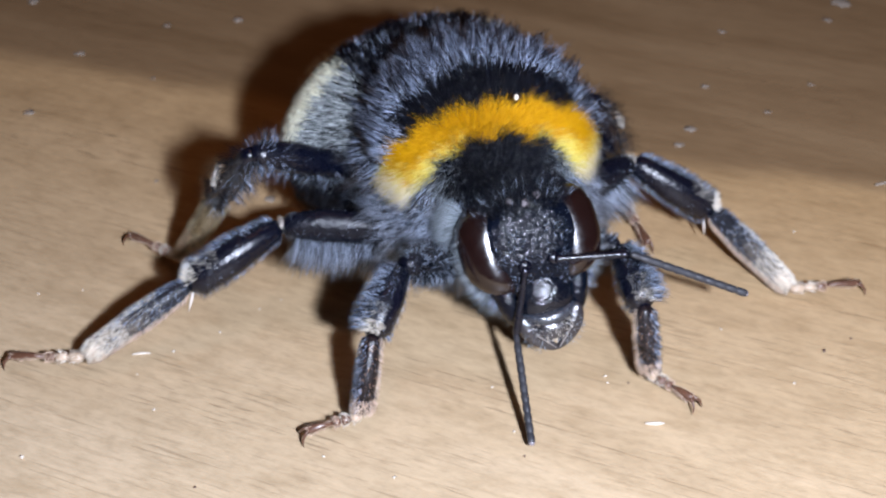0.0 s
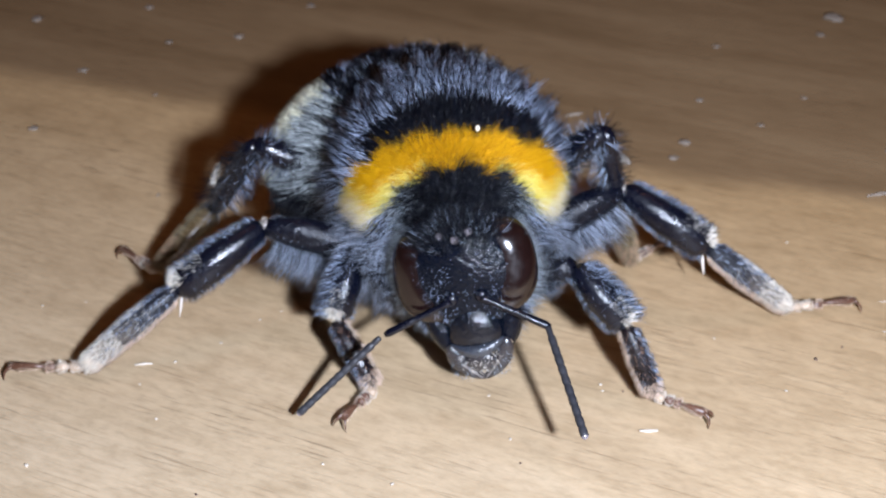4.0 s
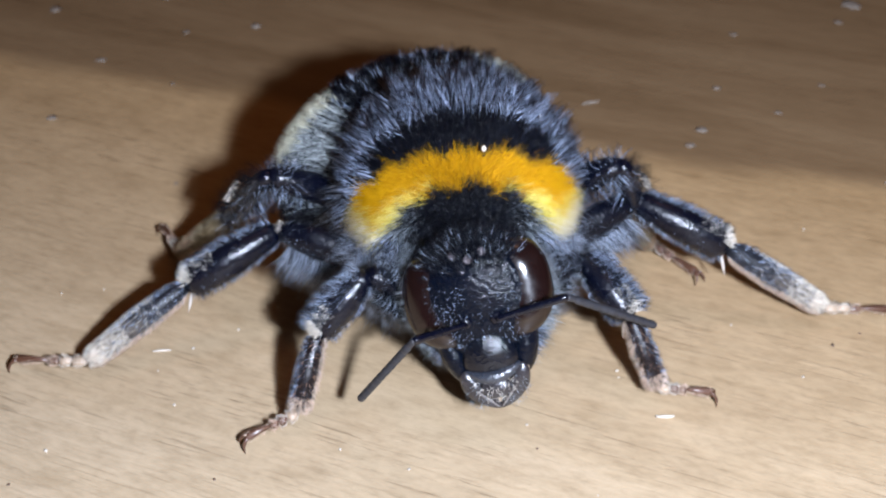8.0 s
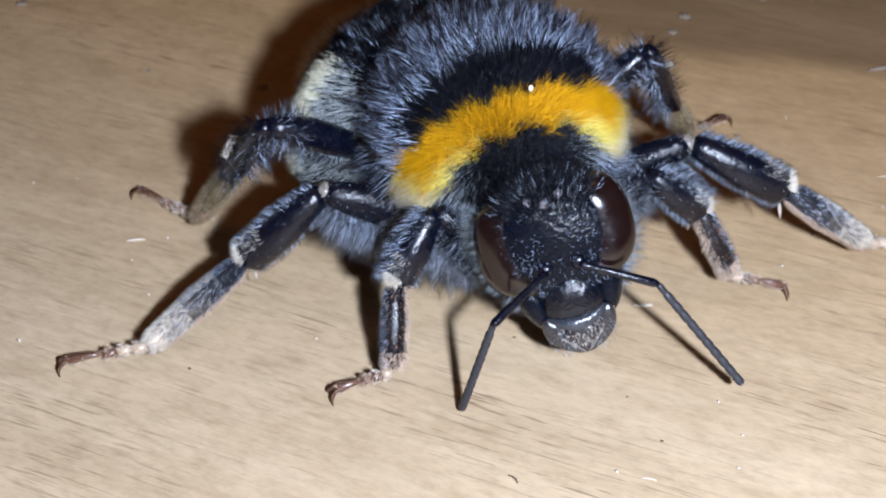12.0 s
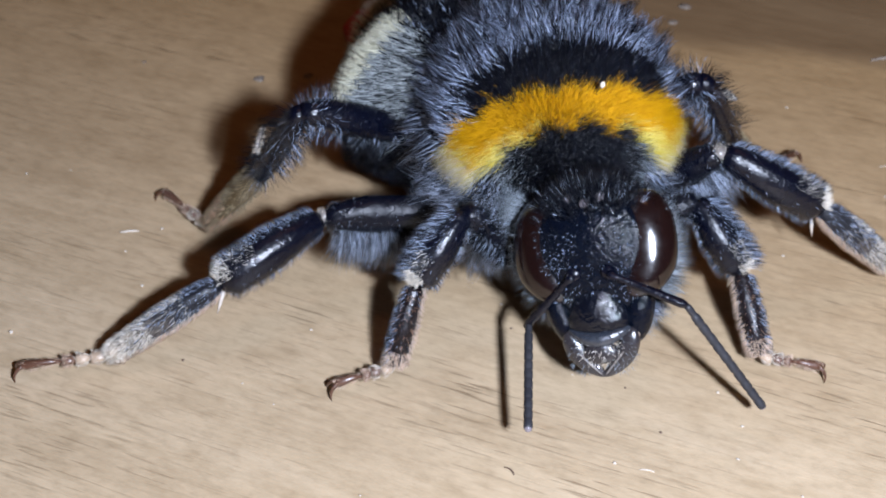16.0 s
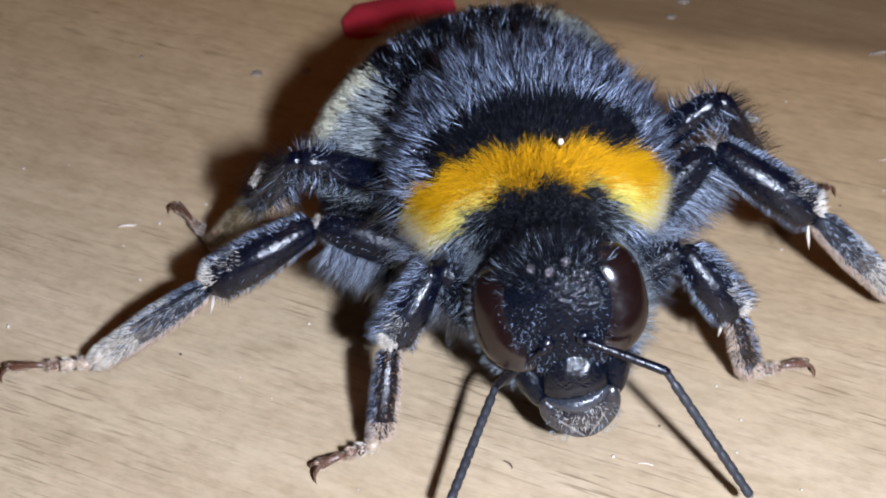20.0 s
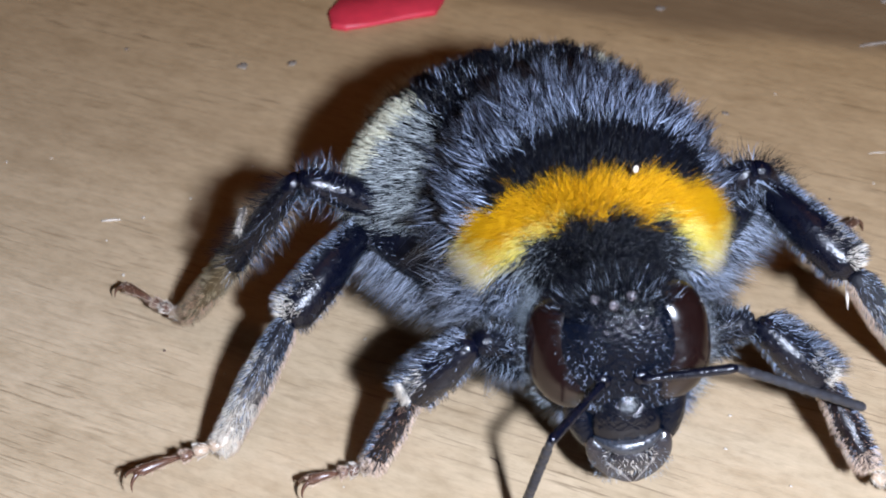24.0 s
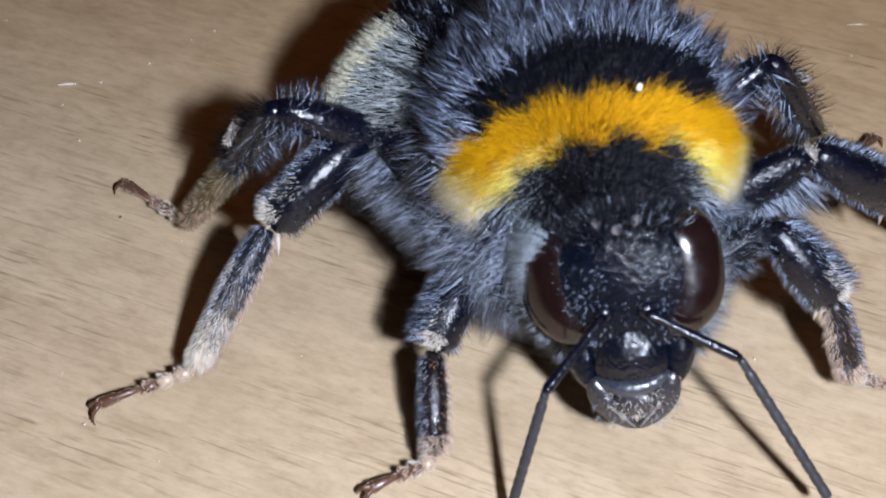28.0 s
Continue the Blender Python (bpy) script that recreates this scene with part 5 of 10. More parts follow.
    walk(LEGS["FL"]["basitarsus"], [
        (0, pose(-0.00461,-0.00517,-0.00243, 21.2,62.9,-120.9)), (0.5, pose(-0.00426,-0.00434,-0.00253, 32.1,57.7,-108.1)),
        (1, pose(-0.00402,-0.00375,-0.00278, 38.2,57.6,-102.0)), (1.5, pose(-0.00401,-0.00360,-0.00290, 40.1,57.7,-99.8)),
        (2, pose(-0.00405,-0.00350,-0.00304, 43.7,57.4,-95.0)), (2.5, pose(-0.00400,-0.00287,-0.00320, 51.9,55.1,-88.6)),
        (3, pose(-0.00395,-0.00226,-0.00335, 57.0,52.3,-76.8)), (3.5, pose(-0.00391,-0.00230,-0.00339, 70.3,47.1,-60.1)),
        (4, pose(-0.00387,-0.00240,-0.00338, 80.6,43.4,-50.9)), (4.5, pose(-0.00392,-0.00234,-0.00330, 91.1,45.8,-46.6)),
        (5.2, pose(-0.00417,-0.00258,-0.00275, 86.2,46.9,-60.9)), (6.1, pose(-0.00462,-0.00288,-0.00239, 30.2,52.4,-119.2)),
        (6.5, pose(-0.00479,-0.00285,-0.00240, 27.0,54.3,-124.9)), (7, pose(-0.00461,-0.00282,-0.00223, 32.1,53.7,-117.1)),
        (8, pose(-0.00459,-0.00331,-0.00231, 28.3,55.8,-121.1)), (8.5, pose(-0.00493,-0.00367,-0.00277, 21.2,56.7,-130.3)),
        (9, pose(-0.00543,-0.00385,-0.00335, 10.0,54.6,-145.9)), (9.5, pose(-0.00563,-0.00387,-0.00347, 4.3,48.8,-153.7)),
        (10, pose(-0.00576,-0.00376,-0.00327, 4.5,44.8,-155.2)), (10.5, pose(-0.00483,-0.00298,-0.00259, 11.2,42.5,-147.8)),
        (11, pose(-0.00410,-0.00190,-0.00236, 29.1,53.2,-136.2)), (11.5, pose(-0.00411,-0.00209,-0.00179, 31.6,41.9,-123.9)),
        (12, pose(-0.00419,-0.00251,-0.00187, 34.8,46.8,-116.9)), (12.5, pose(-0.00408,-0.00267,-0.00190, 42.3,49.3,-105.8)),
        (13.2, pose(-0.00396,-0.00271,-0.00205, 44.6,50.8,-101.8)), (13.9, pose(-0.00386,-0.00273,-0.00225, 47.9,53.0,-97.1)),
        (14.5, pose(-0.00384,-0.00274,-0.00240, 50.2,54.0,-94.6)), (15, pose(-0.00390,-0.00302,-0.00226, 54.1,55.7,-92.7)),
        (16, pose(-0.00451,-0.00337,-0.00224, 32.9,58.7,-124.7)), (17, pose(-0.00476,-0.00350,-0.00242, 32.2,55.0,-128.5)),
        (18, pose(-0.00481,-0.00371,-0.00236, 6.5,68.1,-165.5)), (18.5, pose(-0.00478,-0.00348,-0.00193, 19.7,54.0,-143.0)),
        (19, pose(-0.00466,-0.00321,-0.00213, 28.5,47.7,-121.6)), (19.5, pose(-0.00440,-0.00321,-0.00208, 31.8,46.7,-113.9)),
        (20, pose(-0.00418,-0.00325,-0.00201, 33.5,46.8,-108.7)), (20.5, pose(-0.00413,-0.00346,-0.00194, 36.1,55.5,-109.5)),
        (21, pose(-0.00427,-0.00332,-0.00196, 36.3,50.0,-109.5)), (21.5, pose(-0.00442,-0.00343,-0.00219, 38.0,48.0,-109.0)),
        (22, pose(-0.00457,-0.00363,-0.00236, 37.5,48.7,-111.6)), (22.5, pose(-0.00469,-0.00339,-0.00238, 31.8,54.9,-125.4)),
        (23.2, pose(-0.00470,-0.00308,-0.00242, 21.3,59.1,-142.6)), (23.8, pose(-0.00472,-0.00285,-0.00257, 10.3,61.8,-157.6)),
        (24.5, pose(-0.00467,-0.00291,-0.00275, -8.1,66.3,-178.1)), (25, pose(-0.00459,-0.00391,-0.00253, -14.1,81.7,-169.6)),
        (25.5, pose(-0.00447,-0.00314,-0.00269, 24.5,79.8,-133.5)), (25.75, pose(-0.00437,-0.00266,-0.00274, 37.9,67.6,-121.6)),
        (26, pose(-0.00427,-0.00229,-0.00277, 34.8,55.5,-124.7)), (26.25, pose(-0.00418,-0.00270,-0.00267, 32.6,46.8,-115.8)),
        (26.5, pose(-0.00415,-0.00311,-0.00304, 39.6,50.5,-100.5)), (27, pose(-0.00421,-0.00321,-0.00306, 43.4,57.6,-96.6)),
        (27.5, pose(-0.00405,-0.00282,-0.00330, 47.1,52.4,-96.3)), (28, pose(-0.00382,-0.00216,-0.00363, 45.4,43.1,-97.0))])
    walk(LEGS["FL"]["tarsus"], [
        (0, pose(-0.00517,-0.00611,-0.00457, -5.0,8.3,-177.0)), (0.5, pose(-0.00464,-0.00550,-0.00445, -6.4,8.3,-176.9)),
        (1, pose(-0.00429,-0.00504,-0.00486, -9.6,12.4,-176.3)), (1.5, pose(-0.00423,-0.00490,-0.00498, -8.5,10.8,-173.4)),
        (2, pose(-0.00416,-0.00483,-0.00512, -6.4,7.7,-169.0)), (2.5, pose(-0.00396,-0.00429,-0.00524, -2.4,4.0,-145.9)),
        (3, pose(-0.00361,-0.00372,-0.00529, -1.6,1.0,-122.5)), (3.5, pose(-0.00309,-0.00373,-0.00517, -0.5,-0.0,-123.5)),
        (4, pose(-0.00275,-0.00377,-0.00505, 0.3,-0.5,-129.1)), (4.5, pose(-0.00276,-0.00357,-0.00504, -1.2,2.5,-133.9)),
        (5.2, pose(-0.00354,-0.00371,-0.00413, -1.9,-3.0,-142.7)), (6.1, pose(-0.00522,-0.00395,-0.00398, -0.6,-1.0,-155.2)),
        (6.5, pose(-0.00558,-0.00400,-0.00434, 0.3,3.9,-154.8)), (7, pose(-0.00526,-0.00409,-0.00418, 1.9,6.0,-150.4)),
        (8, pose(-0.00530,-0.00448,-0.00431, 0.6,10.3,-158.4)), (8.5, pose(-0.00578,-0.00467,-0.00477, -1.3,12.5,-164.4)),
        (9, pose(-0.00658,-0.00464,-0.00531, -4.7,13.3,-173.7)), (9.5, pose(-0.00706,-0.00458,-0.00530, -8.5,8.7,171.7)),
        (10, pose(-0.00733,-0.00449,-0.00499, -6.0,4.4,170.4)), (10.5, pose(-0.00622,-0.00385,-0.00409, -3.9,4.9,177.2)),
        (11, pose(-0.00517,-0.00292,-0.00432, -1.8,13.4,-175.2)), (11.5, pose(-0.00494,-0.00334,-0.00314, -0.2,-0.0,-173.4)),
        (12, pose(-0.00494,-0.00399,-0.00364, -0.6,-0.9,-177.3)), (12.5, pose(-0.00452,-0.00420,-0.00375, -3.3,3.0,-178.9)),
        (13.2, pose(-0.00427,-0.00421,-0.00393, -1.6,3.5,-170.6)), (13.9, pose(-0.00404,-0.00416,-0.00417, 2.0,3.1,-158.3)),
        (14.5, pose(-0.00395,-0.00415,-0.00434, 4.0,3.4,-153.4)), (15, pose(-0.00397,-0.00439,-0.00426, 2.1,10.9,-163.4)),
        (16, pose(-0.00522,-0.00439,-0.00429, 2.2,11.0,-174.6)), (17, pose(-0.00562,-0.00458,-0.00441, -4.1,13.1,163.7)),
        (18, pose(-0.00567,-0.00393,-0.00458, 1.3,4.3,161.7)), (18.5, pose(-0.00565,-0.00414,-0.00344, 2.9,-3.0,169.5)),
        (19, pose(-0.00552,-0.00460,-0.00392, -2.7,4.3,178.9)), (19.5, pose(-0.00507,-0.00473,-0.00385, -3.0,7.3,-176.0)),
        (20, pose(-0.00472,-0.00484,-0.00380, -2.1,9.4,-169.0)), (20.5, pose(-0.00459,-0.00474,-0.00392, 0.2,6.7,-165.6)),
        (21, pose(-0.00479,-0.00479,-0.00382, -0.8,10.3,-169.9)), (21.5, pose(-0.00496,-0.00499,-0.00403, -0.8,13.9,-173.9)),
        (22, pose(-0.00517,-0.00513,-0.00420, -0.5,15.9,-176.2)), (22.5, pose(-0.00550,-0.00453,-0.00436, -0.2,14.6,-177.5)),
        (23.2, pose(-0.00558,-0.00376,-0.00428, -0.6,10.4,-178.3)), (23.8, pose(-0.00567,-0.00324,-0.00449, -1.6,8.6,-176.7)),
        (24.5, pose(-0.00564,-0.00294,-0.00494, -1.9,8.4,-170.8)), (25, pose(-0.00493,-0.00397,-0.00490, -1.7,2.1,-162.2)),
        (25.5, pose(-0.00476,-0.00345,-0.00504, 1.0,3.0,-151.9)), (25.75, pose(-0.00484,-0.00343,-0.00491, 1.0,10.1,-160.3)),
        (26, pose(-0.00505,-0.00342,-0.00476, 0.1,16.0,-167.0)), (26.25, pose(-0.00482,-0.00401,-0.00422, 0.2,9.5,-161.9)),
        (26.5, pose(-0.00443,-0.00461,-0.00488, -0.5,11.5,-155.1)), (27, pose(-0.00435,-0.00448,-0.00508, -2.2,11.2,-151.6)),
        (27.5, pose(-0.00421,-0.00427,-0.00520, -3.5,10.3,-156.2)), (28, pose(-0.00404,-0.00394,-0.00531, -5.1,8.7,-163.1))])
    walk(LEGS["FR"]["femur"], [
        (0, pose(0.00132,-0.00222,-0.00232, -5.5,-6.7,-25.3)), (0.5, pose(0.00132,-0.00222,-0.00237, -11.2,-18.5,-23.4)),
        (1, pose(0.00137,-0.00225,-0.00236, -14.8,-25.2,-21.1)), (1.5, pose(0.00133,-0.00227,-0.00236, -14.6,-18.1,-8.6)),
        (2, pose(0.00142,-0.00230,-0.00232, -11.5,-11.3,3.3)), (2.5, pose(0.00141,-0.00231,-0.00232, -14.2,-14.1,7.3)),
        (3, pose(0.00130,-0.00233,-0.00237, -15.8,-18.8,7.6)), (3.5, pose(0.00126,-0.00226,-0.00241, -10.1,-24.2,-8.8)),
        (4, pose(0.00142,-0.00226,-0.00235, -2.5,-27.4,-27.4)), (4.5, pose(0.00139,-0.00223,-0.00237, 2.0,-26.5,-34.7)),
        (5.2, pose(0.00115,-0.00217,-0.00250, -3.8,-28.2,-20.5)), (6.1, pose(0.00120,-0.00242,-0.00245, -21.2,-24.9,21.4)),
        (6.5, pose(0.00135,-0.00239,-0.00237, -26.0,-23.2,31.0)), (7, pose(0.00150,-0.00230,-0.00230, -21.1,-28.7,19.4)),
        (8, pose(0.00143,-0.00233,-0.00233, -18.8,-20.3,23.2)), (8.5, pose(0.00141,-0.00233,-0.00234, -19.3,-24.1,17.0)),
        (9, pose(0.00141,-0.00232,-0.00235, -19.8,-26.4,11.0)), (9.5, pose(0.00144,-0.00231,-0.00232, -16.9,-17.3,15.1)),
        (10, pose(0.00156,-0.00228,-0.00229, -22.6,-11.9,17.3)), (10.5, pose(0.00163,-0.00227,-0.00228, -13.4,-7.6,13.3)),
        (11, pose(0.00161,-0.00228,-0.00229, -8.8,-5.9,9.3)), (11.5, pose(0.00154,-0.00229,-0.00229, -15.3,-16.4,14.3)),
        (12, pose(0.00147,-0.00230,-0.00232, -11.4,-28.6,6.9)), (12.5, pose(0.00143,-0.00225,-0.00232, -4.5,-14.3,-33.7)),
        (13.2, pose(0.00143,-0.00227,-0.00232, -5.7,-17.0,-24.9)), (13.9, pose(0.00150,-0.00230,-0.00230, -9.4,-24.1,-14.7)),
        (14.5, pose(0.00155,-0.00231,-0.00227, -12.3,-28.4,-9.3)), (15, pose(0.00159,-0.00231,-0.00225, -13.2,-30.1,-7.7)),
        (16, pose(0.00152,-0.00230,-0.00229, -22.8,-36.1,-5.1)), (17, pose(0.00159,-0.00229,-0.00226, -25.7,-21.2,9.4)),
        (18, pose(0.00163,-0.00227,-0.00226, -22.3,-16.0,12.1)), (18.5, pose(0.00143,-0.00232,-0.00234, -20.2,-26.7,12.3)),
        (19, pose(0.00142,-0.00231,-0.00236, -11.8,-39.0,7.8)), (19.5, pose(0.00150,-0.00230,-0.00230, -9.1,-35.9,6.4)),
        (20, pose(0.00158,-0.00229,-0.00225, -8.2,-33.6,6.5)), (20.5, pose(0.00164,-0.00229,-0.00220, -7.6,-34.7,4.7)),
        (21, pose(0.00170,-0.00240,-0.00209, 18.2,-42.3,-27.1)), (21.5, pose(0.00147,-0.00229,-0.00232, 1.0,-39.0,-13.3)),
        (22, pose(0.00140,-0.00230,-0.00236, -13.3,-29.3,1.1)), (22.5, pose(0.00150,-0.00230,-0.00230, -12.2,-27.9,-11.1)),
        (23.2, pose(0.00154,-0.00231,-0.00228, -9.7,-24.9,-10.2)), (23.8, pose(0.00154,-0.00231,-0.00228, -8.0,-22.1,-7.3)),
        (24.5, pose(0.00164,-0.00230,-0.00225, -7.7,-19.1,0.4)), (25, pose(0.00167,-0.00226,-0.00225, -9.8,-16.7,14.1)),
        (25.5, pose(0.00165,-0.00227,-0.00225, -8.6,-17.9,10.0)), (25.75, pose(0.00168,-0.00227,-0.00223, -9.1,-20.6,9.4)),
        (26, pose(0.00171,-0.00226,-0.00221, -10.2,-23.9,9.5)), (26.25, pose(0.00164,-0.00227,-0.00223, -13.0,-26.8,10.5)),
        (26.5, pose(0.00159,-0.00228,-0.00225, -15.1,-27.9,11.1)), (27, pose(0.00158,-0.00230,-0.00227, -5.7,-23.4,3.0)),
        (27.5, pose(0.00163,-0.00229,-0.00224, -4.3,-24.2,3.2)), (28, pose(0.00173,-0.00227,-0.00218, -5.1,-28.0,6.9))])
    walk(LEGS["FR"]["tibia"], [
        (0, pose(0.00355,-0.00327,-0.00203, -9.8,12.4,-89.9)), (0.5, pose(0.00348,-0.00316,-0.00158, -18.3,31.8,-87.9)),
        (1, pose(0.00347,-0.00306,-0.00131, -20.5,44.8,-84.4)), (1.5, pose(0.00367,-0.00263,-0.00158, -18.0,39.7,-82.4)),
        (2, pose(0.00385,-0.00217,-0.00183, -15.3,32.9,-81.7)), (2.5, pose(0.00380,-0.00201,-0.00172, -14.5,34.9,-74.9)),
        (3, pose(0.00363,-0.00201,-0.00157, -11.6,37.7,-62.9)), (3.5, pose(0.00350,-0.00261,-0.00139, -7.7,37.5,-50.8)),
        (4, pose(0.00338,-0.00327,-0.00120, -3.4,38.0,-39.9)), (4.5, pose(0.00322,-0.00349,-0.00126, 4.1,43.6,-27.9)),
        (5.2, pose(0.00321,-0.00294,-0.00132, -1.9,42.9,-32.2)), (6.1, pose(0.00330,-0.00160,-0.00140, -16.5,37.6,-44.1)),
        (6.5, pose(0.00331,-0.00121,-0.00139, -19.8,36.4,-46.4)), (7, pose(0.00356,-0.00158,-0.00111, -24.3,36.3,-49.0)),
        (8, pose(0.00358,-0.00141,-0.00147, -21.3,27.3,-54.2)), (8.5, pose(0.00358,-0.00166,-0.00133, -21.4,29.7,-63.5)),
        (9, pose(0.00359,-0.00189,-0.00124, -24.2,34.1,-77.8)), (9.5, pose(0.00373,-0.00170,-0.00158, -26.7,31.8,-89.8)),
        (10, pose(0.00388,-0.00156,-0.00177, -23.7,24.4,-100.3)), (10.5, pose(0.00402,-0.00170,-0.00195, -21.7,16.9,-106.1)),
        (11, pose(0.00405,-0.00188,-0.00203, -24.1,12.9,-108.6)), (11.5, pose(0.00385,-0.00170,-0.00159, -39.0,30.2,-78.3)),
        (12, pose(0.00364,-0.00204,-0.00112, -0.3,50.8,-7.5)), (12.5, pose(0.00343,-0.00359,-0.00171, -7.0,40.7,-35.9)),
        (13.2, pose(0.00359,-0.00327,-0.00160, -7.8,36.4,-36.6)), (13.9, pose(0.00369,-0.00288,-0.00129, -9.3,30.8,-40.8)),
        (14.5, pose(0.00371,-0.00266,-0.00109, -9.4,28.1,-43.1)), (15, pose(0.00372,-0.00260,-0.00100, -9.3,26.0,-45.7)),
        (16, pose(0.00352,-0.00248,-0.00082, -12.0,40.1,-53.5)), (17, pose(0.00387,-0.00191,-0.00136, -20.9,23.1,-83.1)),
        (18, pose(0.00396,-0.00177,-0.00158, -20.2,13.2,-93.3)), (18.5, pose(0.00360,-0.00184,-0.00122, -35.4,34.7,-71.3)),
        (19, pose(0.00333,-0.00205,-0.00080, -23.4,51.6,-36.2)), (19.5, pose(0.00350,-0.00208,-0.00084, -25.8,49.8,-36.2)),
        (20, pose(0.00363,-0.00206,-0.00087, -29.2,47.4,-37.8)), (20.5, pose(0.00368,-0.00212,-0.00079, -35.7,46.9,-45.1)),
        (21, pose(0.00334,-0.00324,-0.00042, -3.4,57.5,0.4)), (21.5, pose(0.00335,-0.00274,-0.00076, -9.6,37.4,-17.4)),
        (22, pose(0.00356,-0.00226,-0.00114, -7.9,27.1,-29.1)), (22.5, pose(0.00366,-0.00272,-0.00114, -5.8,26.2,-44.0)),
        (23.2, pose(0.00376,-0.00271,-0.00124, -1.8,28.0,-37.7)), (23.8, pose(0.00382,-0.00260,-0.00135, 1.0,31.2,-33.2)),
        (24.5, pose(0.00399,-0.00228,-0.00144, 0.4,34.1,-31.4)), (25, pose(0.00398,-0.00168,-0.00153, -9.2,26.0,-44.5)),
        (25.5, pose(0.00397,-0.00186,-0.00149, -5.7,18.8,-39.6)), (25.75, pose(0.00398,-0.00189,-0.00136, -4.5,23.3,-31.9)),
        (26, pose(0.00395,-0.00189,-0.00120, -3.0,29.8,-24.9)), (26.25, pose(0.00382,-0.00187,-0.00111, -6.9,31.5,-34.1)),
        (26.5, pose(0.00374,-0.00186,-0.00109, -10.9,31.8,-43.4)), (27, pose(0.00386,-0.00218,-0.00128, -2.9,37.0,-26.8)),
        (27.5, pose(0.00389,-0.00217,-0.00122, -3.5,41.1,-25.0)), (28, pose(0.00390,-0.00201,-0.00101, -9.1,45.4,-28.6))])
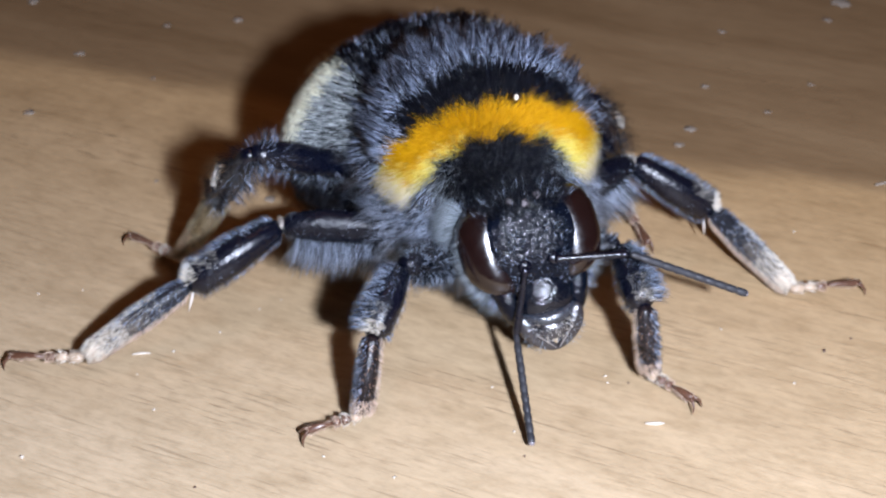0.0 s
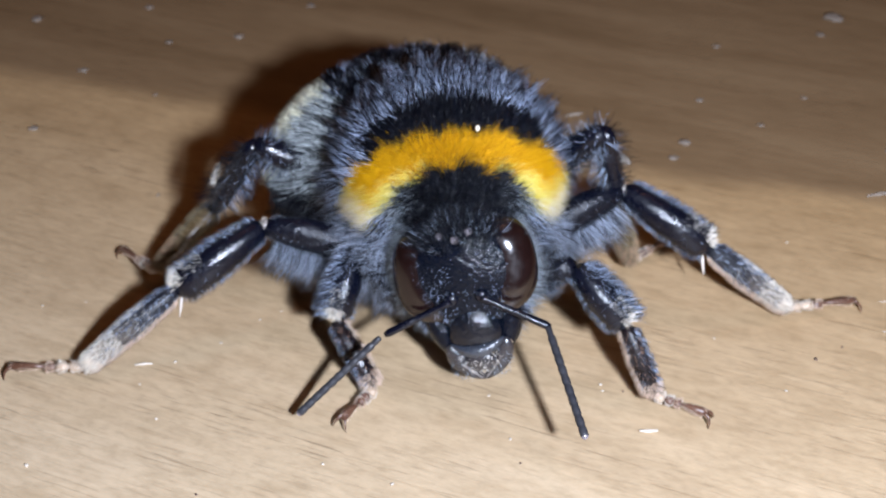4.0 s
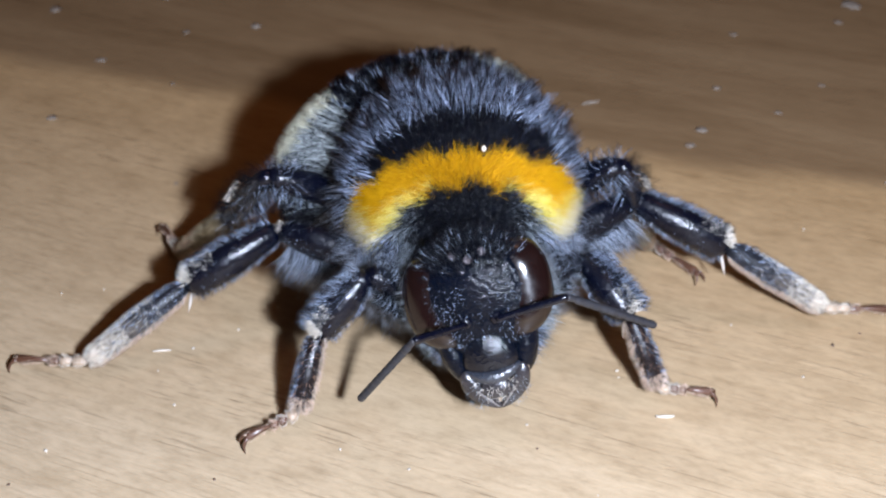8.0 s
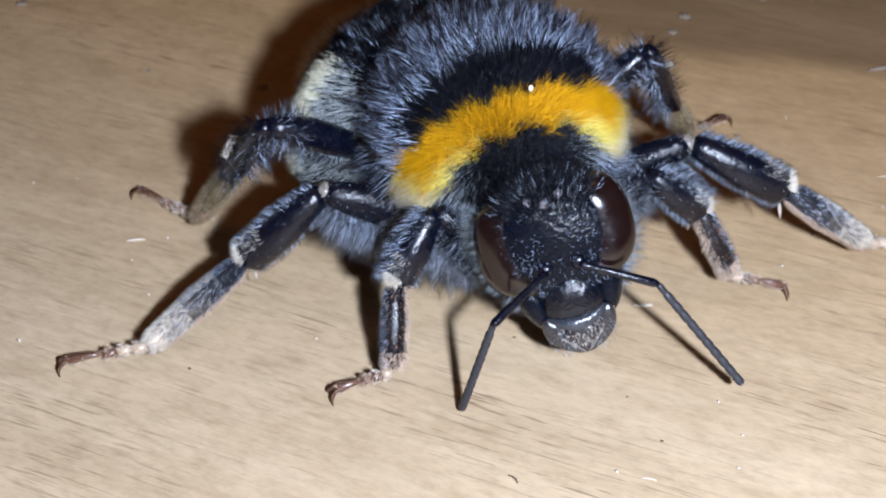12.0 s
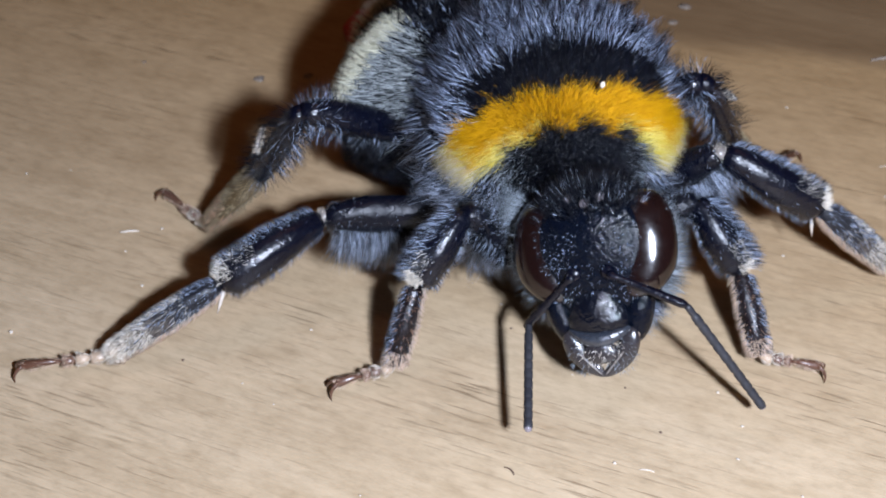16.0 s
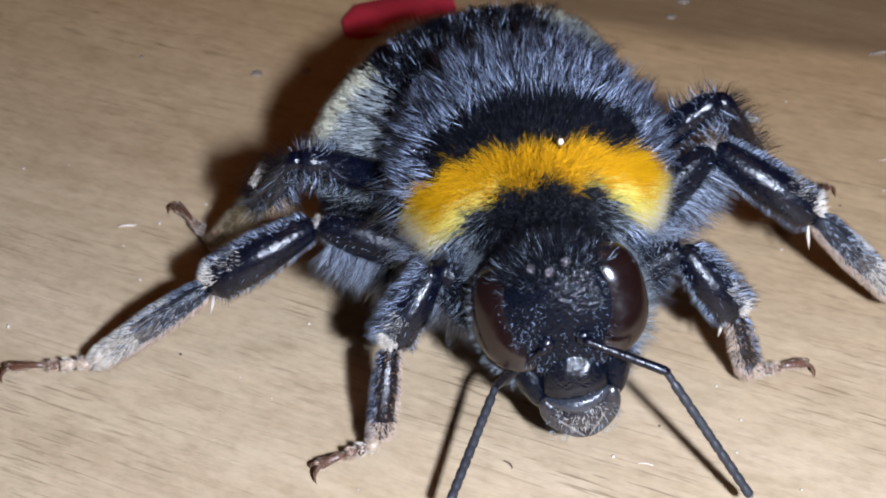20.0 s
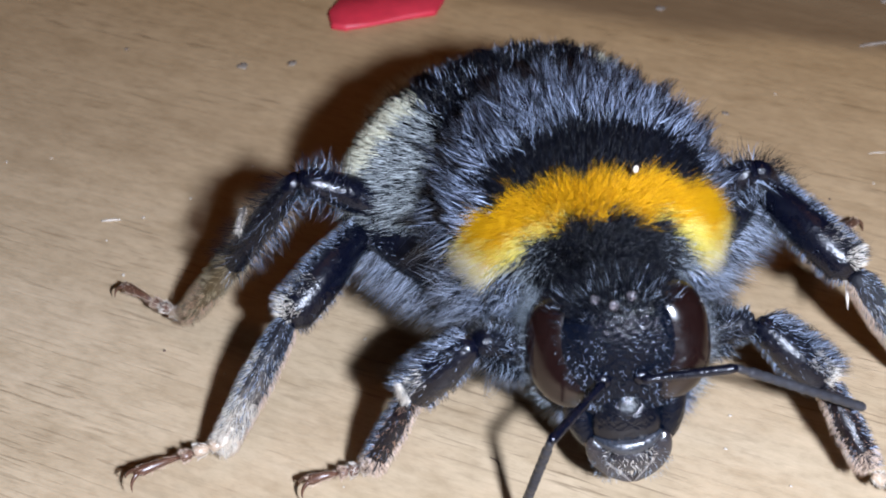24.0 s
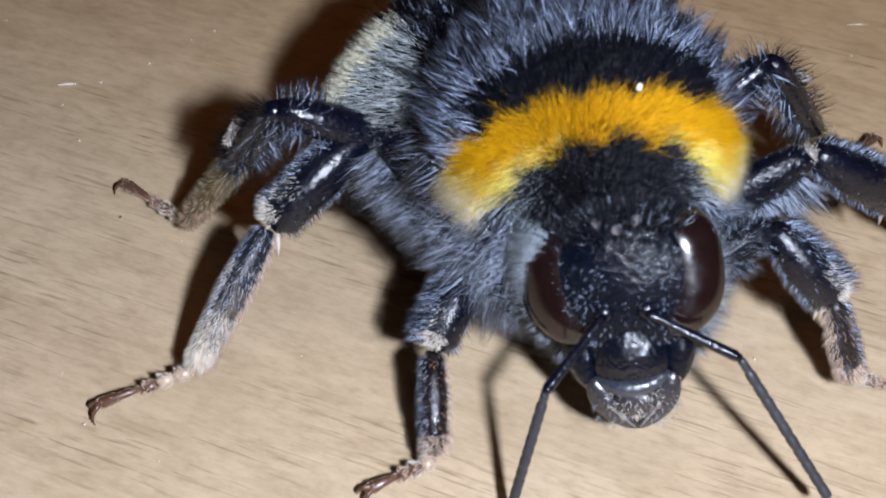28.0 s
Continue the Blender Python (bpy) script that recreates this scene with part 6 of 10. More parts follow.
    walk(LEGS["FR"]["basitarsus"], [
        (0, pose(0.00356,-0.00557,-0.00254, -1.0,79.7,-56.8)), (0.5, pose(0.00355,-0.00511,-0.00279, -19.2,79.1,-75.2)),
        (1, pose(0.00363,-0.00473,-0.00297, -34.3,77.1,-90.5)), (1.5, pose(0.00390,-0.00440,-0.00307, -46.5,71.7,-101.7)),
        (2, pose(0.00414,-0.00412,-0.00311, -49.8,67.1,-104.3)), (2.5, pose(0.00430,-0.00388,-0.00307, -40.6,62.8,-91.8)),
        (3, pose(0.00449,-0.00368,-0.00301, -30.9,56.6,-77.8)), (3.5, pose(0.00469,-0.00406,-0.00283, -18.8,59.3,-58.6)),
        (4, pose(0.00482,-0.00447,-0.00267, -5.8,61.1,-40.7)), (4.5, pose(0.00474,-0.00429,-0.00289, -13.4,58.1,-48.9)),
        (5.2, pose(0.00467,-0.00386,-0.00293, -21.2,54.9,-54.6)), (6.1, pose(0.00466,-0.00292,-0.00286, -32.9,50.7,-58.7)),
        (6.5, pose(0.00463,-0.00261,-0.00281, -35.4,48.9,-59.4)), (7, pose(0.00482,-0.00303,-0.00252, -25.6,56.6,-43.1)),
        (8, pose(0.00480,-0.00311,-0.00255, -30.7,57.7,-51.1)), (8.5, pose(0.00449,-0.00349,-0.00249, -18.2,65.4,-44.6)),
        (9, pose(0.00401,-0.00381,-0.00257, -3.4,75.7,-38.9)), (9.5, pose(0.00374,-0.00370,-0.00282, -67.5,77.3,-109.1)),
        (10, pose(0.00350,-0.00367,-0.00274, -89.2,75.8,-139.8)), (10.5, pose(0.00338,-0.00395,-0.00266, -126.5,80.0,-176.5)),
        (11, pose(0.00332,-0.00405,-0.00256, 175.8,77.2,130.0)), (11.5, pose(0.00414,-0.00307,-0.00240, 45.5,85.0,23.1)),
        (12, pose(0.00511,-0.00223,-0.00295, -37.3,66.1,-48.5)), (12.5, pose(0.00489,-0.00464,-0.00325, -9.3,59.4,-38.9)),
        (13.2, pose(0.00511,-0.00440,-0.00300, -12.9,54.6,-42.2)), (13.9, pose(0.00523,-0.00421,-0.00250, -13.6,48.6,-43.8)),
        (14.5, pose(0.00523,-0.00409,-0.00221, -14.1,44.7,-45.8)), (15, pose(0.00521,-0.00413,-0.00205, -19.6,45.1,-54.1)),
        (16, pose(0.00459,-0.00393,-0.00234, -33.5,41.1,-81.2)), (17, pose(0.00413,-0.00405,-0.00229, -37.1,47.7,-86.0)),
        (18, pose(0.00383,-0.00405,-0.00212, -46.4,62.8,-88.9)), (18.5, pose(0.00414,-0.00343,-0.00238, -54.4,74.6,-77.4)),
        (19, pose(0.00451,-0.00291,-0.00264, -19.5,81.0,-28.0)), (19.5, pose(0.00473,-0.00297,-0.00264, -1.4,78.0,-6.5)),
        (20, pose(0.00489,-0.00303,-0.00260, 4.9,74.8,2.9)), (20.5, pose(0.00481,-0.00326,-0.00250, 13.1,70.1,12.2)),
        (21, pose(0.00459,-0.00323,-0.00239, 21.2,63.7,27.2)), (21.5, pose(0.00493,-0.00323,-0.00203, -2.6,38.7,-6.0)),
        (22, pose(0.00541,-0.00329,-0.00222, -14.1,27.7,-41.2)), (22.5, pose(0.00518,-0.00420,-0.00218, -14.7,42.7,-53.5)),
        (23.2, pose(0.00536,-0.00395,-0.00232, -19.3,38.5,-63.0)), (23.8, pose(0.00548,-0.00368,-0.00255, -20.4,35.4,-67.1)),
        (24.5, pose(0.00566,-0.00330,-0.00276, -24.4,37.4,-67.8)), (25, pose(0.00556,-0.00322,-0.00261, -19.0,45.7,-48.4)),
        (25.5, pose(0.00575,-0.00333,-0.00227, -13.9,44.0,-40.0)), (25.75, pose(0.00583,-0.00304,-0.00230, -18.2,40.9,-45.8)),
        (26, pose(0.00581,-0.00276,-0.00238, -21.8,38.6,-50.8)), (26.25, pose(0.00548,-0.00300,-0.00234, -19.6,43.5,-47.6)),
        (26.5, pose(0.00520,-0.00324,-0.00233, -15.9,48.7,-43.2)), (27, pose(0.00554,-0.00303,-0.00270, -16.7,50.0,-41.7)),
        (27.5, pose(0.00547,-0.00291,-0.00275, -17.7,58.5,-38.0)), (28, pose(0.00535,-0.00280,-0.00269, -11.7,69.7,-25.7))])
    walk(LEGS["FR"]["tarsus"], [
        (0, pose(0.00379,-0.00592,-0.00489, -1.5,3.2,-57.5)), (0.5, pose(0.00366,-0.00555,-0.00514, 0.1,1.1,-57.7)),
        (1, pose(0.00363,-0.00526,-0.00529, 1.3,0.0,-57.7)), (1.5, pose(0.00375,-0.00514,-0.00533, 2.0,0.7,-57.4)),
        (2, pose(0.00391,-0.00503,-0.00532, 2.4,1.4,-55.9)), (2.5, pose(0.00427,-0.00496,-0.00517, 2.7,3.7,-50.9)),
        (3, pose(0.00476,-0.00497,-0.00502, 2.8,6.0,-43.7)), (3.5, pose(0.00532,-0.00510,-0.00487, 1.8,5.7,-36.2)),
        (4, pose(0.00569,-0.00523,-0.00476, 0.9,6.0,-29.7)), (4.5, pose(0.00557,-0.00525,-0.00492, 3.4,10.1,-20.1)),
        (5.2, pose(0.00547,-0.00498,-0.00488, 3.3,12.4,-15.5)), (6.1, pose(0.00544,-0.00421,-0.00471, 0.8,14.1,-11.8)),
        (6.5, pose(0.00544,-0.00397,-0.00463, 0.1,14.3,-9.8)), (7, pose(0.00578,-0.00393,-0.00451, -0.3,13.5,-3.3)),
        (8, pose(0.00560,-0.00410,-0.00457, -0.3,8.8,-4.5)), (8.5, pose(0.00520,-0.00419,-0.00466, 0.8,3.4,-19.4)),
        (9, pose(0.00447,-0.00418,-0.00487, 4.0,1.2,-34.8)), (9.5, pose(0.00357,-0.00420,-0.00515, 5.4,5.3,-31.2)),
        (10, pose(0.00305,-0.00405,-0.00507, 2.4,8.5,-47.9)), (10.5, pose(0.00297,-0.00397,-0.00498, 1.2,6.7,-47.6)),
        (11, pose(0.00298,-0.00365,-0.00489, -0.4,4.9,-46.9)), (11.5, pose(0.00428,-0.00301,-0.00424, -4.8,5.8,-40.6)),
        (12, pose(0.00575,-0.00296,-0.00513, -7.1,19.8,-21.0)), (12.5, pose(0.00583,-0.00540,-0.00531, -4.4,12.0,-27.7)),
        (13.2, pose(0.00613,-0.00533,-0.00494, -3.8,9.6,-26.1)), (13.9, pose(0.00637,-0.00530,-0.00429, -3.3,5.9,-25.5)),
        (14.5, pose(0.00642,-0.00531,-0.00389, -2.6,4.2,-23.3)), (15, pose(0.00620,-0.00550,-0.00374, -0.6,5.9,-14.1)),
        (16, pose(0.00486,-0.00571,-0.00391, -1.6,2.9,-19.4)), (17, pose(0.00425,-0.00569,-0.00409, 2.5,8.6,-15.3)),
        (18, pose(0.00385,-0.00515,-0.00425, 2.0,9.4,-15.2)), (18.5, pose(0.00427,-0.00404,-0.00462, -0.6,9.9,-9.7)),
        (19, pose(0.00484,-0.00309,-0.00500, -0.9,9.2,-2.9)), (19.5, pose(0.00523,-0.00303,-0.00499, -1.5,7.1,2.3)),
        (20, pose(0.00551,-0.00300,-0.00491, -2.5,5.0,7.5)), (20.5, pose(0.00560,-0.00309,-0.00475, -3.2,2.9,10.2)),
        (21, pose(0.00553,-0.00275,-0.00452, -3.2,1.2,14.3)), (21.5, pose(0.00638,-0.00339,-0.00319, -3.1,3.6,9.4)),
        (22, pose(0.00702,-0.00470,-0.00335, 0.9,19.1,-5.7)), (22.5, pose(0.00623,-0.00561,-0.00380, -0.9,6.6,-30.1)),
        (23.2, pose(0.00621,-0.00561,-0.00380, 1.9,9.8,-24.7)), (23.8, pose(0.00626,-0.00552,-0.00396, 4.7,15.9,-21.6)),
        (24.5, pose(0.00642,-0.00516,-0.00430, 7.0,21.5,-15.7)), (25, pose(0.00669,-0.00449,-0.00435, 5.9,21.4,-9.3)),
        (25.5, pose(0.00707,-0.00444,-0.00394, 4.8,19.4,-8.2)), (25.75, pose(0.00710,-0.00435,-0.00387, 5.1,17.8,-5.1)),
        (26, pose(0.00700,-0.00422,-0.00388, 5.0,16.1,-3.3)), (26.25, pose(0.00665,-0.00428,-0.00399, 4.4,15.9,-7.7)),
        (26.5, pose(0.00635,-0.00432,-0.00413, 3.7,15.7,-12.6)), (27, pose(0.00669,-0.00405,-0.00453, 4.8,12.2,-9.5)),
        (27.5, pose(0.00644,-0.00366,-0.00475, 5.9,15.3,-6.9)), (28, pose(0.00610,-0.00316,-0.00492, 7.0,20.0,-3.1))])
    walk(LEGS["ML"]["femur"], [
        (0, pose(-0.00237,-0.00035,-0.00253, 2.3,-8.8,173.7)), (0.5, pose(-0.00229,-0.00034,-0.00253, 0.1,-9.5,171.6)),
        (1, pose(-0.00224,-0.00034,-0.00254, -1.5,-10.3,169.8)), (1.5, pose(-0.00223,-0.00034,-0.00254, -2.1,-10.9,169.4)),
        (2, pose(-0.00221,-0.00035,-0.00254, -2.4,-11.6,170.0)), (2.5, pose(-0.00220,-0.00035,-0.00253, -1.5,-13.6,169.7)),
        (3, pose(-0.00217,-0.00035,-0.00252, -0.3,-15.3,169.8)), (3.5, pose(-0.00204,-0.00038,-0.00256, 1.6,-15.9,172.0)),
        (4, pose(-0.00195,-0.00039,-0.00259, 3.5,-16.6,172.6)), (4.5, pose(-0.00200,-0.00038,-0.00257, 3.2,-18.1,169.7)),
        (5.2, pose(-0.00198,-0.00038,-0.00257, 4.2,-19.8,168.0)), (6.1, pose(-0.00190,-0.00040,-0.00260, 7.2,-21.2,162.2)),
        (6.5, pose(-0.00190,-0.00040,-0.00260, 8.7,-20.8,159.6)), (7, pose(-0.00188,-0.00041,-0.00261, 10.6,-18.3,157.2)),
        (8, pose(-0.00188,-0.00041,-0.00261, 7.9,-15.6,160.8)), (8.5, pose(-0.00199,-0.00038,-0.00258, 2.3,-10.2,169.5)),
        (9, pose(-0.00229,-0.00036,-0.00256, -2.1,-5.2,174.8)), (9.5, pose(-0.00228,-0.00024,-0.00245, 2.5,-19.9,156.7)),
        (10, pose(-0.00205,-0.00040,-0.00254, 2.6,-21.0,179.6)), (10.5, pose(-0.00195,-0.00040,-0.00258, 4.6,-24.1,178.9)),
        (11, pose(-0.00192,-0.00040,-0.00259, 8.4,-26.9,173.2)), (11.5, pose(-0.00196,-0.00039,-0.00256, 8.7,-31.7,171.8)),
        (12, pose(-0.00193,-0.00040,-0.00258, 8.6,-34.1,169.5)), (12.5, pose(-0.00186,-0.00042,-0.00263, 15.8,-28.1,155.8)),
        (13.2, pose(-0.00187,-0.00041,-0.00261, 12.0,-25.6,164.6)), (13.9, pose(-0.00195,-0.00040,-0.00258, 7.8,-21.4,177.3)),
        (14.5, pose(-0.00208,-0.00041,-0.00254, 6.7,-18.0,-177.4)), (15, pose(-0.00204,-0.00039,-0.00257, 7.0,-11.7,177.8)),
        (16, pose(-0.00253,-0.00041,-0.00253, 5.5,-5.9,-178.7)), (17, pose(-0.00265,-0.00043,-0.00252, 3.7,-5.8,-177.9)),
        (18, pose(-0.00259,-0.00038,-0.00252, 3.8,-6.7,178.3)), (18.5, pose(-0.00229,-0.00032,-0.00249, 4.9,-15.2,168.9)),
        (19, pose(-0.00208,-0.00033,-0.00251, 8.1,-23.6,159.6)), (19.5, pose(-0.00205,-0.00035,-0.00253, 8.8,-22.1,160.8)),
        (20, pose(-0.00204,-0.00036,-0.00255, 9.3,-19.9,163.1)), (20.5, pose(-0.00204,-0.00037,-0.00255, 7.7,-19.0,168.7)),
        (21, pose(-0.00226,-0.00035,-0.00249, 6.2,-16.9,171.7)), (21.5, pose(-0.00236,-0.00037,-0.00252, 5.1,-9.9,176.2)),
        (22, pose(-0.00246,-0.00039,-0.00255, 5.1,-5.0,178.9)), (22.5, pose(-0.00246,0.00000,-0.00250, 7.3,-8.3,144.3)),
        (23.2, pose(-0.00241,0.00004,-0.00246, 9.7,-11.6,139.6)), (23.8, pose(-0.00221,-0.00014,-0.00250, 16.2,-14.2,140.0)),
        (24.5, pose(-0.00203,-0.00029,-0.00254, 25.9,-18.5,141.0)), (25, pose(-0.00208,-0.00023,-0.00246, 37.7,-28.9,136.7)),
        (25.5, pose(-0.00205,-0.00022,-0.00247, 42.5,-28.1,130.3)), (25.75, pose(-0.00207,-0.00019,-0.00248, 41.7,-24.8,129.7)),
        (26, pose(-0.00211,-0.00015,-0.00247, 40.0,-21.9,129.6)), (26.25, pose(-0.00200,-0.00029,-0.00253, 34.0,-23.6,132.0)),
        (26.5, pose(-0.00189,-0.00041,-0.00261, 29.5,-25.5,134.6)), (27, pose(-0.00193,-0.00037,-0.00258, 27.9,-24.6,133.9)),
        (27.5, pose(-0.00197,-0.00033,-0.00255, 27.4,-27.2,134.9)), (28, pose(-0.00204,-0.00026,-0.00248, 27.7,-31.2,135.9))])
    walk(LEGS["ML"]["tibia"], [
        (0, pose(-0.00651,0.00011,-0.00189, 5.5,21.1,-165.7)), (0.5, pose(-0.00640,0.00026,-0.00184, 2.3,20.6,-173.4)),
        (1, pose(-0.00632,0.00040,-0.00178, 0.1,20.6,-178.1)), (1.5, pose(-0.00630,0.00042,-0.00174, -0.5,22.0,-178.2)),
        (2, pose(-0.00627,0.00037,-0.00169, -0.7,23.5,-177.5)), (2.5, pose(-0.00623,0.00039,-0.00154, 0.7,25.1,-173.2)),
        (3, pose(-0.00617,0.00037,-0.00141, 2.6,26.0,-167.3)), (3.5, pose(-0.00605,0.00018,-0.00140, 4.9,27.0,-162.9)),
        (4, pose(-0.00595,0.00012,-0.00138, 7.1,27.4,-159.3)), (4.5, pose(-0.00594,0.00033,-0.00126, 6.5,23.7,-156.2)),
        (5.2, pose(-0.00585,0.00044,-0.00115, 5.7,22.8,-159.6)), (6.1, pose(-0.00564,0.00080,-0.00107, 5.2,21.5,-166.6)),
        (6.5, pose(-0.00560,0.00097,-0.00110, 5.9,21.2,-167.2)), (7, pose(-0.00557,0.00114,-0.00129, 7.8,20.5,-164.1)),
        (8, pose(-0.00571,0.00093,-0.00147, 7.9,23.6,-163.8)), (8.5, pose(-0.00607,0.00037,-0.00184, 4.4,27.1,-169.2)),
        (9, pose(-0.00647,0.00001,-0.00219, -0.7,29.2,-176.3)), (9.5, pose(-0.00592,0.00133,-0.00101, 0.3,28.4,-173.3)),
        (10, pose(-0.00598,-0.00037,-0.00103, -19.5,44.3,172.7)), (10.5, pose(-0.00579,-0.00032,-0.00086, -12.1,43.8,-179.4)),
        (11, pose(-0.00565,0.00005,-0.00068, -4.3,42.0,-171.8)), (11.5, pose(-0.00551,0.00012,-0.00035, -7.4,37.6,175.0)),
        (12, pose(-0.00536,0.00024,-0.00022, -4.5,36.6,172.1)), (12.5, pose(-0.00525,0.00110,-0.00064, 4.7,6.7,-141.4)),
        (13.2, pose(-0.00553,0.00060,-0.00079, 8.0,14.7,-146.9)), (13.9, pose(-0.00587,-0.00022,-0.00104, 6.3,31.7,-163.3)),
        (14.5, pose(-0.00608,-0.00059,-0.00124, 2.5,40.1,-170.5)), (15, pose(-0.00616,-0.00023,-0.00172, 12.1,16.9,-144.2)),
        (16, pose(-0.00672,-0.00051,-0.00210, 9.4,16.7,-156.8)), (17, pose(-0.00684,-0.00058,-0.00210, 8.3,16.8,-157.8)),
        (18, pose(-0.00677,-0.00025,-0.00203, 7.9,19.9,-161.8)), (18.5, pose(-0.00628,0.00046,-0.00139, 6.5,18.4,-166.2)),
        (19, pose(-0.00570,0.00102,-0.00083, 5.6,16.9,-169.7)), (19.5, pose(-0.00574,0.00094,-0.00095, 6.4,18.1,-167.7)),
        (20, pose(-0.00583,0.00079,-0.00111, 7.6,19.4,-165.6)), (20.5, pose(-0.00594,0.00041,-0.00118, 7.8,17.0,-164.2)),
        (21, pose(-0.00625,0.00023,-0.00126, 8.7,18.5,-161.9)), (21.5, pose(-0.00650,-0.00010,-0.00179, 9.2,19.4,-163.1)),
        (22, pose(-0.00666,-0.00031,-0.00218, 9.5,19.6,-164.7)), (22.5, pose(-0.00584,0.00244,-0.00189, 7.3,20.4,-177.1)),
        (23.2, pose(-0.00555,0.00271,-0.00161, 9.3,19.9,-160.5)), (23.8, pose(-0.00534,0.00249,-0.00146, 10.9,19.9,-138.0)),
        (24.5, pose(-0.00514,0.00222,-0.00120, 11.7,27.4,-133.0)), (25, pose(-0.00477,0.00230,-0.00042, 7.7,49.1,-152.4)),
        (25.5, pose(-0.00446,0.00262,-0.00049, 13.4,42.6,-148.1)), (25.75, pose(-0.00451,0.00275,-0.00071, 15.7,35.4,-141.1)),
        (26, pose(-0.00460,0.00287,-0.00090, 15.5,29.8,-137.2)), (26.25, pose(-0.00458,0.00258,-0.00085, 11.9,38.9,-151.0)),
        (26.5, pose(-0.00456,0.00230,-0.00079, 3.1,46.0,-168.3)), (27, pose(-0.00458,0.00239,-0.00082, 7.0,35.5,-156.3)),
        (27.5, pose(-0.00462,0.00233,-0.00062, 6.6,33.0,-155.1)), (28, pose(-0.00463,0.00225,-0.00030, 5.8,33.6,-156.8))])
